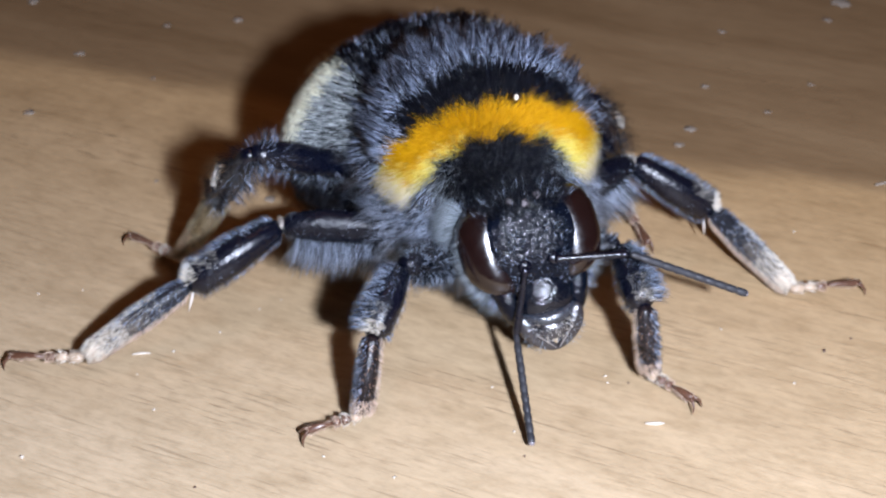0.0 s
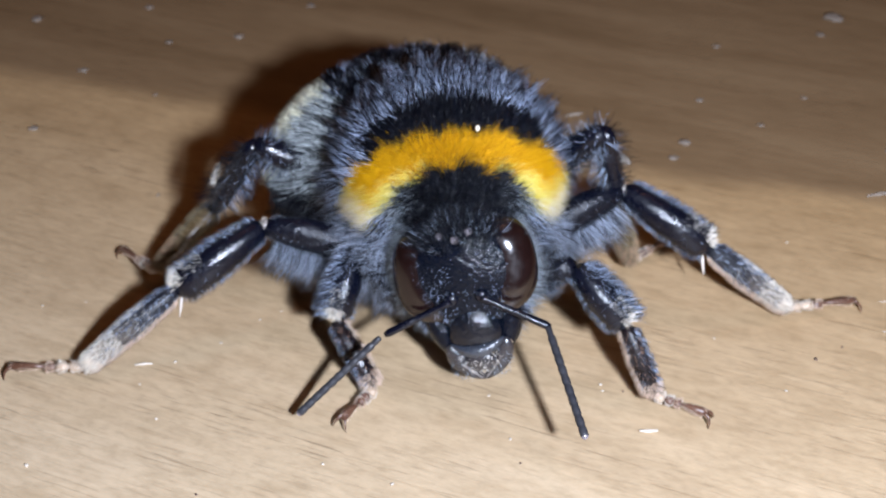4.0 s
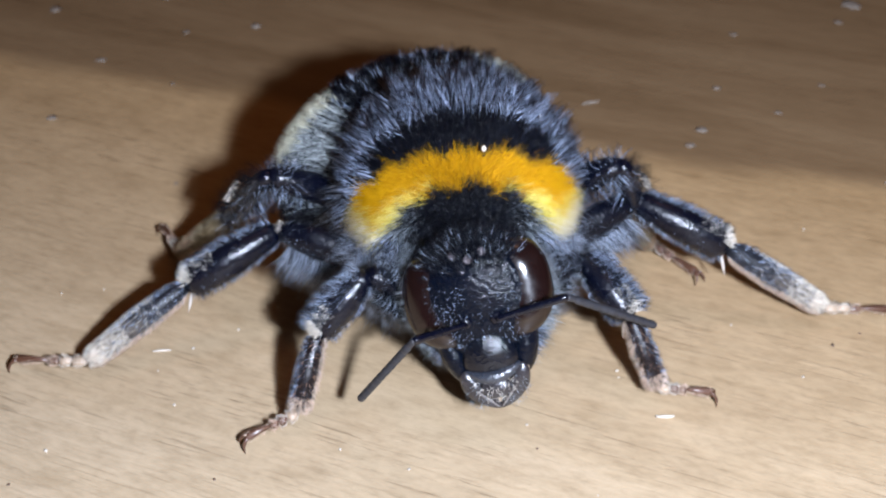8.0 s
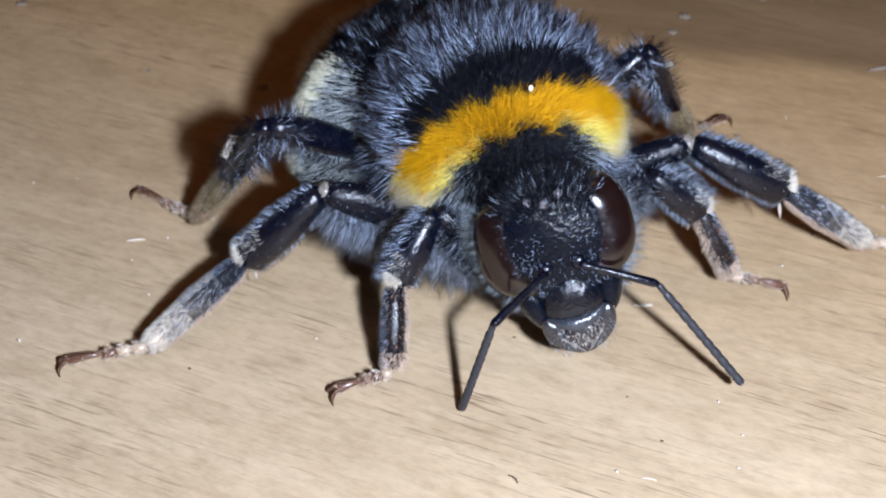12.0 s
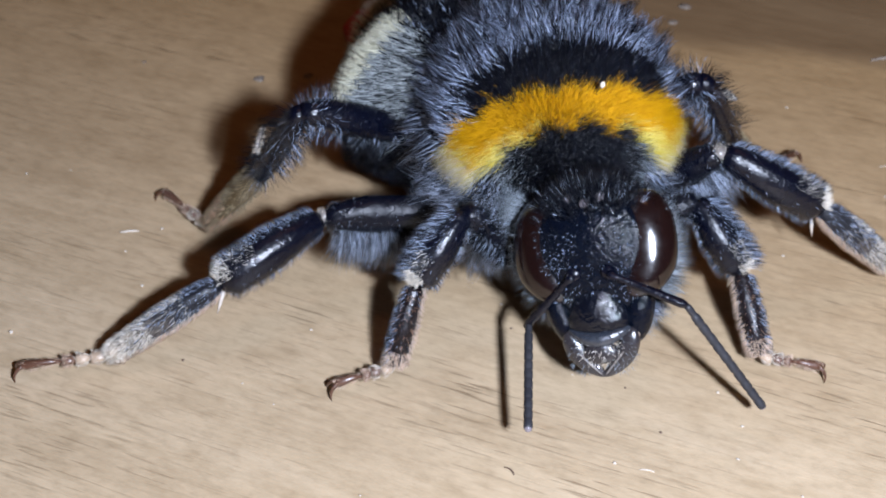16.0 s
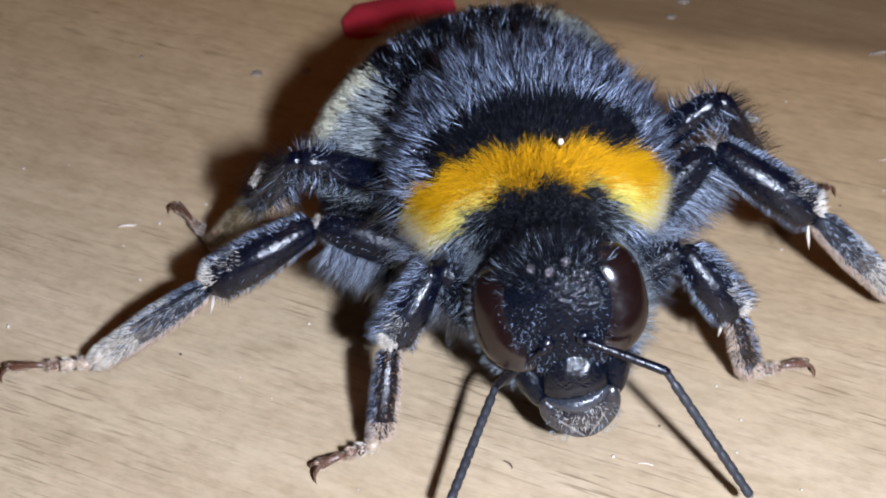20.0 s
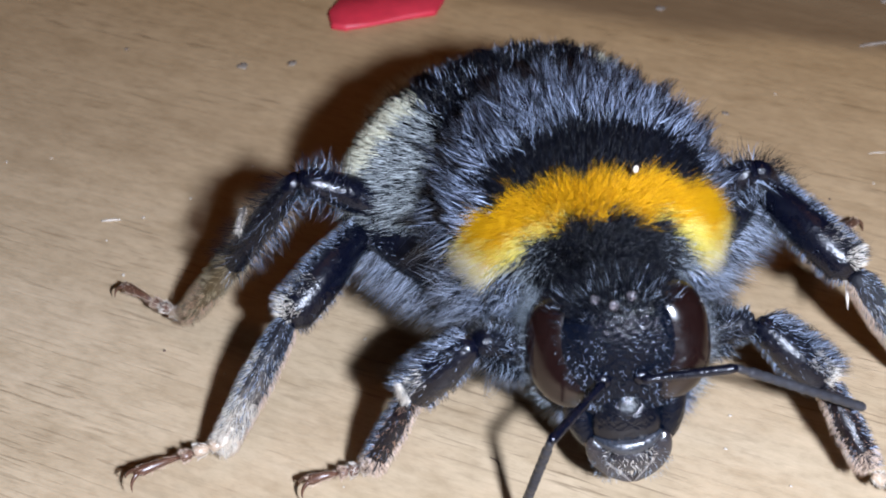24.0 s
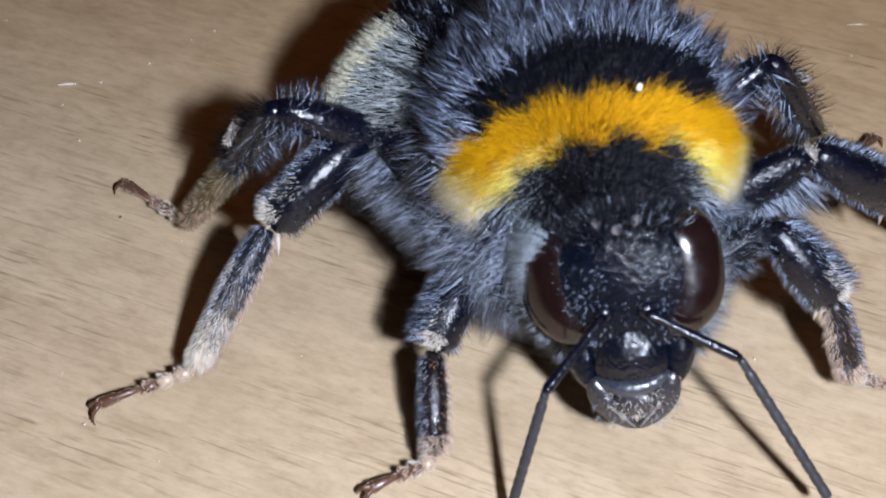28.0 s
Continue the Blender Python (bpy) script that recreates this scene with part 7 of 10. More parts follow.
    walk(LEGS["ML"]["basitarsus"], [
        (0, pose(-0.00959,-0.00068,-0.00311, 6.6,22.0,-163.6)), (0.5, pose(-0.00958,-0.00010,-0.00304, 5.6,24.3,-166.8)),
        (1, pose(-0.00953,0.00029,-0.00299, 4.9,25.8,-168.9)), (1.5, pose(-0.00946,0.00032,-0.00302, 4.5,26.5,-168.4)),
        (2, pose(-0.00940,0.00023,-0.00306, 4.5,27.0,-167.2)), (2.5, pose(-0.00931,0.00002,-0.00299, 6.0,28.2,-163.3)),
        (3, pose(-0.00917,-0.00031,-0.00291, 7.6,29.3,-158.9)), (3.5, pose(-0.00895,-0.00071,-0.00295, 8.4,30.5,-158.0)),
        (4, pose(-0.00878,-0.00094,-0.00295, 7.6,32.9,-160.8)), (4.5, pose(-0.00879,-0.00093,-0.00263, 2.6,38.5,-169.3)),
        (5.2, pose(-0.00879,-0.00065,-0.00246, 4.3,36.0,-167.8)), (6.1, pose(-0.00873,0.00006,-0.00232, 9.2,30.7,-162.6)),
        (6.5, pose(-0.00871,0.00027,-0.00234, 11.0,28.5,-160.0)), (7, pose(-0.00866,0.00026,-0.00249, 14.2,26.1,-153.7)),
        (8, pose(-0.00873,0.00005,-0.00285, 12.3,25.0,-155.1)), (8.5, pose(-0.00905,-0.00019,-0.00339, 9.2,27.0,-159.1)),
        (9, pose(-0.00944,-0.00018,-0.00385, 5.2,28.9,-164.2)), (9.5, pose(-0.00896,0.00098,-0.00267, 5.8,34.6,-165.7)),
        (10, pose(-0.00839,-0.00006,-0.00340, 7.4,24.0,-138.3)), (10.5, pose(-0.00823,-0.00035,-0.00319, 8.7,24.4,-139.1)),
        (11, pose(-0.00815,-0.00031,-0.00296, 10.6,24.7,-140.3)), (11.5, pose(-0.00813,0.00035,-0.00238, 6.3,10.7,-143.3)),
        (12, pose(-0.00807,0.00061,-0.00225, 5.8,8.0,-152.0)), (12.5, pose(-0.00788,-0.00100,-0.00104, 3.0,33.7,-169.1)),
        (13.2, pose(-0.00808,-0.00106,-0.00159, 5.8,28.2,-161.7)), (13.9, pose(-0.00846,-0.00099,-0.00271, 9.3,19.6,-152.1)),
        (14.5, pose(-0.00864,-0.00102,-0.00343, 11.0,18.4,-148.8)), (15, pose(-0.00880,-0.00214,-0.00270, 3.8,35.3,-168.5)),
        (16, pose(-0.00974,-0.00180,-0.00309, 5.7,29.1,-169.5)), (17, pose(-0.00990,-0.00183,-0.00309, 1.6,31.5,-177.2)),
        (18, pose(-0.00986,-0.00127,-0.00320, 6.1,22.9,-167.9)), (18.5, pose(-0.00943,-0.00032,-0.00247, 5.6,24.3,-171.2)),
        (19, pose(-0.00894,0.00043,-0.00183, 5.5,26.3,-174.3)), (19.5, pose(-0.00892,0.00025,-0.00202, 6.9,24.4,-169.8)),
        (20, pose(-0.00897,-0.00001,-0.00226, 8.8,22.9,-164.5)), (20.5, pose(-0.00911,-0.00049,-0.00218, 8.2,28.3,-168.2)),
        (21, pose(-0.00934,-0.00078,-0.00235, 5.6,28.7,-172.9)), (21.5, pose(-0.00955,-0.00102,-0.00292, 4.9,31.5,-175.8)),
        (22, pose(-0.00975,-0.00116,-0.00333, 4.1,33.9,-178.6)), (22.5, pose(-0.00916,0.00227,-0.00312, 11.8,28.3,-171.0)),
        (23.2, pose(-0.00821,0.00177,-0.00263, 12.4,27.6,-160.1)), (23.8, pose(-0.00760,0.00046,-0.00256, 18.6,33.8,-137.0)),
        (24.5, pose(-0.00719,0.00002,-0.00277, 25.6,41.0,-122.3)), (25, pose(-0.00674,0.00127,-0.00300, 23.3,31.5,-122.3)),
        (25.5, pose(-0.00659,0.00129,-0.00280, 35.9,41.5,-119.9)), (25.75, pose(-0.00664,0.00103,-0.00265, 35.2,43.7,-121.0)),
        (26, pose(-0.00675,0.00087,-0.00258, 32.6,43.6,-122.9)), (26.25, pose(-0.00683,0.00134,-0.00292, 30.8,36.7,-124.6)),
        (26.5, pose(-0.00687,0.00182,-0.00323, 28.0,30.1,-125.8)), (27, pose(-0.00714,0.00126,-0.00281, 27.4,39.6,-130.2)),
        (27.5, pose(-0.00726,0.00110,-0.00251, 25.6,43.1,-134.1)), (28, pose(-0.00731,0.00110,-0.00223, 23.2,44.3,-138.3))])
    walk(LEGS["ML"]["tarsus"], [
        (0, pose(-0.01297,-0.00167,-0.00454, -1.1,5.5,159.5)), (0.5, pose(-0.01294,-0.00089,-0.00460, -3.9,6.4,153.5)),
        (1, pose(-0.01286,-0.00036,-0.00463, -5.8,6.7,149.8)), (1.5, pose(-0.01275,-0.00035,-0.00469, -6.4,6.2,150.0)),
        (2, pose(-0.01266,-0.00051,-0.00476, -6.7,5.9,150.6)), (2.5, pose(-0.01248,-0.00093,-0.00477, -8.7,8.9,149.3)),
        (3, pose(-0.01222,-0.00149,-0.00474, -11.0,12.2,148.5)), (3.5, pose(-0.01193,-0.00191,-0.00484, -6.2,9.5,157.8)),
        (4, pose(-0.01171,-0.00197,-0.00496, -1.4,4.4,169.0)), (4.5, pose(-0.01163,-0.00147,-0.00492, -1.7,1.0,175.9)),
        (5.2, pose(-0.01169,-0.00128,-0.00462, -1.4,1.1,174.8)), (6.1, pose(-0.01175,-0.00088,-0.00420, -0.1,2.9,171.5)),
        (6.5, pose(-0.01178,-0.00085,-0.00411, 0.6,3.4,169.8)), (7, pose(-0.01168,-0.00123,-0.00414, 1.9,3.3,168.1)),
        (8, pose(-0.01183,-0.00138,-0.00444, 0.7,5.3,166.4)), (8.5, pose(-0.01215,-0.00137,-0.00508, -1.5,5.7,164.8)),
        (9, pose(-0.01259,-0.00107,-0.00565, -4.4,5.2,162.6)), (9.5, pose(-0.01201,0.00020,-0.00484, -5.8,10.4,171.1)),
        (10, pose(-0.01093,-0.00232,-0.00491, -2.9,3.9,-152.2)), (10.5, pose(-0.01079,-0.00258,-0.00473, -2.2,3.2,-160.8)),
        (11, pose(-0.01074,-0.00246,-0.00451, -1.1,3.3,-166.7)), (11.5, pose(-0.01112,-0.00188,-0.00308, 0.6,-2.4,-179.1)),
        (12, pose(-0.01128,-0.00110,-0.00276, 2.2,-2.2,173.4)), (12.5, pose(-0.01090,-0.00158,-0.00309, 0.8,-5.4,-178.2)),
        (13.2, pose(-0.01101,-0.00202,-0.00324, 1.7,-4.1,-177.3)), (13.9, pose(-0.01140,-0.00255,-0.00390, 3.3,0.4,-178.7)),
        (14.5, pose(-0.01163,-0.00283,-0.00459, 3.7,4.5,-178.6)), (15, pose(-0.01175,-0.00274,-0.00484, 3.7,5.5,-175.2)),
        (16, pose(-0.01292,-0.00239,-0.00488, 4.2,4.5,178.1)), (17, pose(-0.01304,-0.00198,-0.00502, 3.0,2.9,175.9)),
        (18, pose(-0.01321,-0.00199,-0.00465, 1.6,5.2,166.5)), (18.5, pose(-0.01277,-0.00084,-0.00400, 1.5,2.9,168.2)),
        (19, pose(-0.01226,0.00010,-0.00348, 1.3,0.5,170.9)), (19.5, pose(-0.01226,-0.00036,-0.00356, 2.0,0.9,172.7)),
        (20, pose(-0.01228,-0.00093,-0.00371, 3.0,1.8,173.3)), (20.5, pose(-0.01231,-0.00116,-0.00394, 3.2,2.8,171.3)),
        (21, pose(-0.01257,-0.00118,-0.00413, 3.0,2.3,171.5)), (21.5, pose(-0.01270,-0.00125,-0.00485, 3.8,2.4,172.1)),
        (22, pose(-0.01282,-0.00123,-0.00539, 4.6,2.5,173.9)), (22.5, pose(-0.01250,0.00174,-0.00495, 3.6,12.7,173.5)),
        (23.2, pose(-0.01096,0.00078,-0.00416, 1.4,5.6,-179.3)), (23.8, pose(-0.00955,-0.00137,-0.00435, -0.5,0.5,-164.1)),
        (24.5, pose(-0.00870,-0.00235,-0.00521, -1.3,1.0,-152.4)), (25, pose(-0.00842,-0.00139,-0.00492, -1.8,-0.7,-149.0)),
        (25.5, pose(-0.00796,-0.00110,-0.00524, 0.5,0.8,-155.1)), (25.75, pose(-0.00803,-0.00128,-0.00523, 1.5,4.8,-155.9)),
        (26, pose(-0.00823,-0.00140,-0.00516, 2.2,8.5,-155.5)), (26.25, pose(-0.00851,-0.00110,-0.00513, 2.1,8.8,-158.3)),
        (26.5, pose(-0.00874,-0.00078,-0.00509, 1.7,8.5,-160.9)), (27, pose(-0.00897,-0.00091,-0.00516, -1.0,6.8,-161.3)),
        (27.5, pose(-0.00915,-0.00085,-0.00505, -2.3,8.3,-165.1)), (28, pose(-0.00932,-0.00069,-0.00486, -3.5,10.9,-169.7))])
    walk(LEGS["MR"]["femur"], [
        (0, pose(0.00166,-0.00050,-0.00265, -8.9,-10.7,22.2)), (0.5, pose(0.00181,-0.00044,-0.00262, -9.2,-13.1,25.9)),
        (1, pose(0.00195,-0.00037,-0.00258, -9.6,-15.2,27.8)), (1.5, pose(0.00196,-0.00037,-0.00258, -9.6,-17.6,26.4)),
        (2, pose(0.00191,-0.00040,-0.00260, -8.9,-19.5,24.4)), (2.5, pose(0.00187,-0.00041,-0.00261, -8.4,-19.4,25.3)),
        (3, pose(0.00185,-0.00043,-0.00262, -7.4,-18.8,25.0)), (3.5, pose(0.00188,-0.00041,-0.00261, -6.9,-21.0,18.9)),
        (4, pose(0.00196,-0.00039,-0.00257, -6.7,-22.8,14.5)), (4.5, pose(0.00187,-0.00041,-0.00261, -4.8,-20.4,14.8)),
        (5.2, pose(0.00175,-0.00043,-0.00265, -3.7,-20.0,12.2)), (6.1, pose(0.00164,-0.00043,-0.00270, -2.2,-20.9,7.4)),
        (6.5, pose(0.00165,-0.00044,-0.00270, -2.7,-21.4,8.3)), (7, pose(0.00168,-0.00045,-0.00270, -4.9,-24.5,12.8)),
        (8, pose(0.00205,-0.00033,-0.00255, -9.5,-15.8,24.3)), (8.5, pose(0.00200,-0.00036,-0.00257, -9.4,-16.3,22.1)),
        (9, pose(0.00182,-0.00043,-0.00263, -8.5,-18.1,19.9)), (9.5, pose(0.00185,-0.00042,-0.00262, -11.7,-22.1,22.3)),
        (10, pose(0.00183,-0.00043,-0.00263, -15.6,-21.9,24.0)), (10.5, pose(0.00178,-0.00045,-0.00263, -10.8,-14.4,22.0)),
        (11, pose(0.00171,-0.00047,-0.00263, -5.8,-7.1,20.1)), (11.5, pose(0.00142,-0.00045,-0.00273, -8.8,-15.3,6.2)),
        (12, pose(0.00154,-0.00030,-0.00277, -2.3,-24.4,-15.9)), (12.5, pose(0.00160,-0.00029,-0.00274, 2.9,-23.0,-20.7)),
        (13.2, pose(0.00172,-0.00033,-0.00269, 2.9,-26.1,-21.8)), (13.9, pose(0.00187,-0.00039,-0.00262, 2.5,-31.7,-22.4)),
        (14.5, pose(0.00191,-0.00040,-0.00259, 2.8,-35.7,-22.3)), (15, pose(0.00187,-0.00039,-0.00263, 4.3,-38.8,-22.4)),
        (16, pose(0.00182,-0.00035,-0.00270, 11.6,-46.4,-33.1)), (17, pose(0.00178,-0.00032,-0.00275, 13.7,-47.8,-34.1)),
        (18, pose(0.00181,-0.00035,-0.00271, 13.2,-48.6,-27.7)), (18.5, pose(0.00178,-0.00035,-0.00271, 8.2,-40.2,-20.2)),
        (19, pose(0.00185,-0.00039,-0.00263, 4.2,-31.6,-14.5)), (19.5, pose(0.00182,-0.00041,-0.00265, -7.2,-32.7,6.1)),
        (20, pose(0.00200,-0.00035,-0.00253, -19.7,-31.6,25.5)), (20.5, pose(0.00170,-0.00043,-0.00269, -13.9,-24.5,7.8)),
        (21, pose(0.00183,-0.00041,-0.00265, -16.4,-35.3,7.4)), (21.5, pose(0.00180,-0.00042,-0.00268, -20.0,-38.1,10.8)),
        (22, pose(0.00176,-0.00044,-0.00272, -23.6,-39.7,14.2)), (22.5, pose(0.00176,-0.00046,-0.00273, -28.0,-39.9,24.3)),
        (23.2, pose(0.00190,-0.00040,-0.00260, -27.9,-38.0,29.2)), (23.8, pose(0.00199,-0.00035,-0.00252, -25.1,-36.9,28.4)),
        (24.5, pose(0.00212,-0.00028,-0.00243, -21.3,-34.7,28.0)), (25, pose(0.00209,-0.00030,-0.00245, -16.8,-34.2,27.0)),
        (25.5, pose(0.00204,-0.00033,-0.00248, -18.4,-38.2,27.0)), (25.75, pose(0.00208,-0.00033,-0.00246, -14.6,-35.5,23.0)),
        (26, pose(0.00208,-0.00034,-0.00248, -10.9,-32.9,18.9)), (26.25, pose(0.00184,-0.00039,-0.00265, 2.8,-40.9,-9.4)),
        (26.5, pose(0.00206,-0.00052,-0.00242, 19.5,-41.6,-37.8)), (27, pose(0.00194,-0.00042,-0.00256, 10.3,-39.9,-21.5)),
        (27.5, pose(0.00189,-0.00040,-0.00261, 8.6,-37.6,-13.2)), (28, pose(0.00185,-0.00040,-0.00264, 6.1,-35.4,-1.4))])
    walk(LEGS["MR"]["tibia"], [
        (0, pose(0.00550,0.00107,-0.00187, -3.7,33.4,-17.6)), (0.5, pose(0.00551,0.00135,-0.00167, -0.2,35.2,-14.1)),
        (1, pose(0.00555,0.00152,-0.00148, 2.9,36.7,-10.9)), (1.5, pose(0.00556,0.00141,-0.00130, 5.2,37.7,-7.2)),
        (2, pose(0.00552,0.00125,-0.00119, 6.0,37.0,-4.7)), (2.5, pose(0.00547,0.00128,-0.00121, -5.8,29.4,-25.8)),
        (3, pose(0.00546,0.00126,-0.00126, -10.0,20.0,-41.1)), (3.5, pose(0.00560,0.00086,-0.00110, -11.0,23.8,-32.9)),
        (4, pose(0.00572,0.00058,-0.00094, -11.4,27.8,-26.7)), (4.5, pose(0.00569,0.00060,-0.00115, -10.1,27.2,-26.9)),
        (5.2, pose(0.00562,0.00040,-0.00121, -10.5,28.6,-24.4)), (6.1, pose(0.00555,0.00007,-0.00120, -10.8,30.7,-18.0)),
        (6.5, pose(0.00553,0.00013,-0.00116, -11.5,31.0,-16.2)), (7, pose(0.00542,0.00040,-0.00096, -14.3,33.0,-15.5)),
        (8, pose(0.00575,0.00134,-0.00141, -9.5,24.4,-18.8)), (8.5, pose(0.00574,0.00116,-0.00139, -6.3,19.4,-27.4)),
        (9, pose(0.00559,0.00093,-0.00132, -4.3,21.5,-35.6)), (9.5, pose(0.00546,0.00106,-0.00103, -5.3,27.4,-37.9)),
        (10, pose(0.00540,0.00116,-0.00106, -8.0,26.8,-43.0)), (10.5, pose(0.00557,0.00108,-0.00158, -6.8,22.7,-42.6)),
        (11, pose(0.00563,0.00097,-0.00211, -7.2,21.6,-41.5)), (11.5, pose(0.00546,-0.00001,-0.00162, -10.5,28.3,-33.9)),
        (12, pose(0.00523,-0.00135,-0.00103, -9.3,35.1,-23.3)), (12.5, pose(0.00522,-0.00166,-0.00109, -5.4,34.9,-13.9)),
        (13.2, pose(0.00524,-0.00173,-0.00084, -4.8,30.5,-13.8)), (13.9, pose(0.00519,-0.00176,-0.00040, -4.5,27.0,-14.2)),
        (14.5, pose(0.00507,-0.00170,-0.00013, -5.2,26.3,-16.3)), (15, pose(0.00490,-0.00164,0.00001, -6.1,24.3,-18.7)),
        (16, pose(0.00425,-0.00193,0.00035, -5.8,27.0,-18.4)), (17, pose(0.00413,-0.00191,0.00037, -7.4,29.2,-23.4)),
        (18, pose(0.00428,-0.00165,0.00045, -9.0,31.3,-20.0)), (18.5, pose(0.00480,-0.00147,0.00001, -7.7,31.4,-15.9)),
        (19, pose(0.00532,-0.00129,-0.00043, -6.3,35.7,-13.1)), (19.5, pose(0.00534,-0.00003,-0.00038, -11.6,31.0,-21.8)),
        (20, pose(0.00524,0.00119,-0.00032, -16.4,28.1,-30.6)), (20.5, pose(0.00550,0.00009,-0.00094, -11.2,6.2,-57.9)),
        (21, pose(0.00525,0.00003,-0.00021, -16.4,12.7,-58.8)), (21.5, pose(0.00506,0.00020,-0.00008, -14.5,10.3,-59.9)),
        (22, pose(0.00490,0.00036,-0.00003, -13.1,8.4,-60.4)), (22.5, pose(0.00470,0.00087,-0.00003, -14.3,10.3,-58.8)),
        (23.2, pose(0.00480,0.00122,-0.00000, -14.6,13.4,-57.5)), (23.8, pose(0.00496,0.00125,0.00001, -14.9,16.3,-57.4)),
        (24.5, pose(0.00518,0.00135,-0.00003, -16.1,18.8,-55.8)), (25, pose(0.00520,0.00128,-0.00008, -15.9,20.4,-46.0)),
        (25.5, pose(0.00499,0.00117,0.00012, -11.6,21.1,-32.1)), (25.75, pose(0.00523,0.00102,-0.00002, -7.2,15.1,-28.1)),
        (26, pose(0.00543,0.00080,-0.00019, -5.5,13.9,-23.9)), (26.25, pose(0.00499,-0.00091,0.00010, -1.9,22.1,-12.0)),
        (26.5, pose(0.00455,-0.00245,0.00037, 6.0,33.1,-1.1)), (27, pose(0.00495,-0.00160,0.00014, 6.4,31.7,-1.4)),
        (27.5, pose(0.00514,-0.00116,-0.00003, 7.5,32.1,4.5)), (28, pose(0.00528,-0.00048,-0.00019, 7.8,35.6,10.2))])
    walk(LEGS["MR"]["basitarsus"], [
        (0, pose(0.00819,0.00022,-0.00373, -23.4,22.2,-59.6)), (0.5, pose(0.00820,0.00067,-0.00362, -22.6,22.4,-61.4)),
        (1, pose(0.00823,0.00100,-0.00352, -22.0,22.8,-62.6)), (1.5, pose(0.00826,0.00107,-0.00341, -21.6,24.4,-60.5)),
        (2, pose(0.00823,0.00102,-0.00324, -21.7,27.1,-56.4)), (2.5, pose(0.00798,0.00007,-0.00279, -13.5,36.7,-34.2)),
        (3, pose(0.00787,-0.00085,-0.00242, 0.2,40.5,-9.4)), (3.5, pose(0.00818,-0.00081,-0.00245, -0.8,39.3,-7.2)),
        (4, pose(0.00841,-0.00077,-0.00253, -2.2,38.6,-6.8)), (4.5, pose(0.00839,-0.00077,-0.00270, 0.7,39.4,-3.6)),
        (5.2, pose(0.00834,-0.00083,-0.00284, 3.5,39.6,2.8)), (6.1, pose(0.00831,-0.00083,-0.00293, 7.4,38.5,14.3)),
        (6.5, pose(0.00833,-0.00068,-0.00291, 5.9,38.8,14.3)), (7, pose(0.00817,-0.00036,-0.00280, -2.1,39.5,5.9)),
        (8, pose(0.00871,0.00032,-0.00283, -10.8,29.1,-18.9)), (8.5, pose(0.00860,-0.00032,-0.00252, -9.7,22.6,-32.8)),
        (9, pose(0.00819,-0.00093,-0.00258, -10.4,24.7,-45.9)), (9.5, pose(0.00788,-0.00083,-0.00263, -14.8,28.5,-54.2)),
        (10, pose(0.00765,-0.00094,-0.00261, -22.7,33.3,-60.6)), (10.5, pose(0.00790,-0.00106,-0.00291, -20.6,23.4,-67.8)),
        (11, pose(0.00803,-0.00115,-0.00337, -18.2,17.8,-69.5)), (11.5, pose(0.00790,-0.00165,-0.00320, -20.2,33.7,-47.1)),
        (12, pose(0.00779,-0.00245,-0.00299, 0.2,46.2,-8.8)), (12.5, pose(0.00795,-0.00233,-0.00304, 7.5,43.3,5.5)),
        (13.2, pose(0.00804,-0.00242,-0.00254, 4.7,38.5,1.9)), (13.9, pose(0.00807,-0.00248,-0.00192, 1.6,36.0,-3.8)),
        (14.5, pose(0.00800,-0.00256,-0.00164, 1.3,36.4,-4.8)), (15, pose(0.00785,-0.00263,-0.00139, 2.5,35.0,-2.2)),
        (16, pose(0.00714,-0.00289,-0.00120, 4.3,41.8,-2.6)), (17, pose(0.00686,-0.00309,-0.00130, 14.0,44.3,9.0)),
        (18, pose(0.00701,-0.00264,-0.00132, 13.8,46.3,13.7)), (18.5, pose(0.00751,-0.00224,-0.00171, 9.9,42.8,11.8)),
        (19, pose(0.00801,-0.00191,-0.00241, 7.1,45.5,7.0)), (19.5, pose(0.00805,-0.00112,-0.00213, -1.7,43.5,-3.8)),
        (20, pose(0.00783,-0.00034,-0.00193, -10.8,47.1,-15.5)), (20.5, pose(0.00730,-0.00278,-0.00131, -0.3,53.5,-12.4)),
        (21, pose(0.00697,-0.00282,-0.00096, -0.5,52.6,-13.0)), (21.5, pose(0.00675,-0.00270,-0.00069, -3.6,50.9,-17.6)),
        (22, pose(0.00657,-0.00258,-0.00053, -6.5,50.5,-21.7)), (22.5, pose(0.00645,-0.00201,-0.00064, -7.7,52.0,-20.3)),
        (23.2, pose(0.00662,-0.00163,-0.00081, -5.9,51.7,-17.8)), (23.8, pose(0.00675,-0.00155,-0.00097, -2.4,51.3,-15.1)),
        (24.5, pose(0.00699,-0.00131,-0.00112, 1.7,51.3,-8.6)), (25, pose(0.00741,-0.00101,-0.00127, 8.0,50.9,5.6)),
        (25.5, pose(0.00767,-0.00051,-0.00110, 0.6,44.9,-1.2)), (25.75, pose(0.00812,-0.00052,-0.00090, -0.4,38.0,-2.3)),
        (26, pose(0.00847,-0.00054,-0.00101, -1.3,37.1,-3.4)), (26.25, pose(0.00791,-0.00153,-0.00111, 2.3,35.2,-2.5)),
        (26.5, pose(0.00738,-0.00251,-0.00148, 7.2,39.3,-0.5)), (27, pose(0.00784,-0.00167,-0.00164, 2.4,38.0,-8.7)),
        (27.5, pose(0.00797,-0.00094,-0.00182, 3.7,36.4,-2.5)), (28, pose(0.00800,0.00001,-0.00218, 5.3,37.7,6.0))])
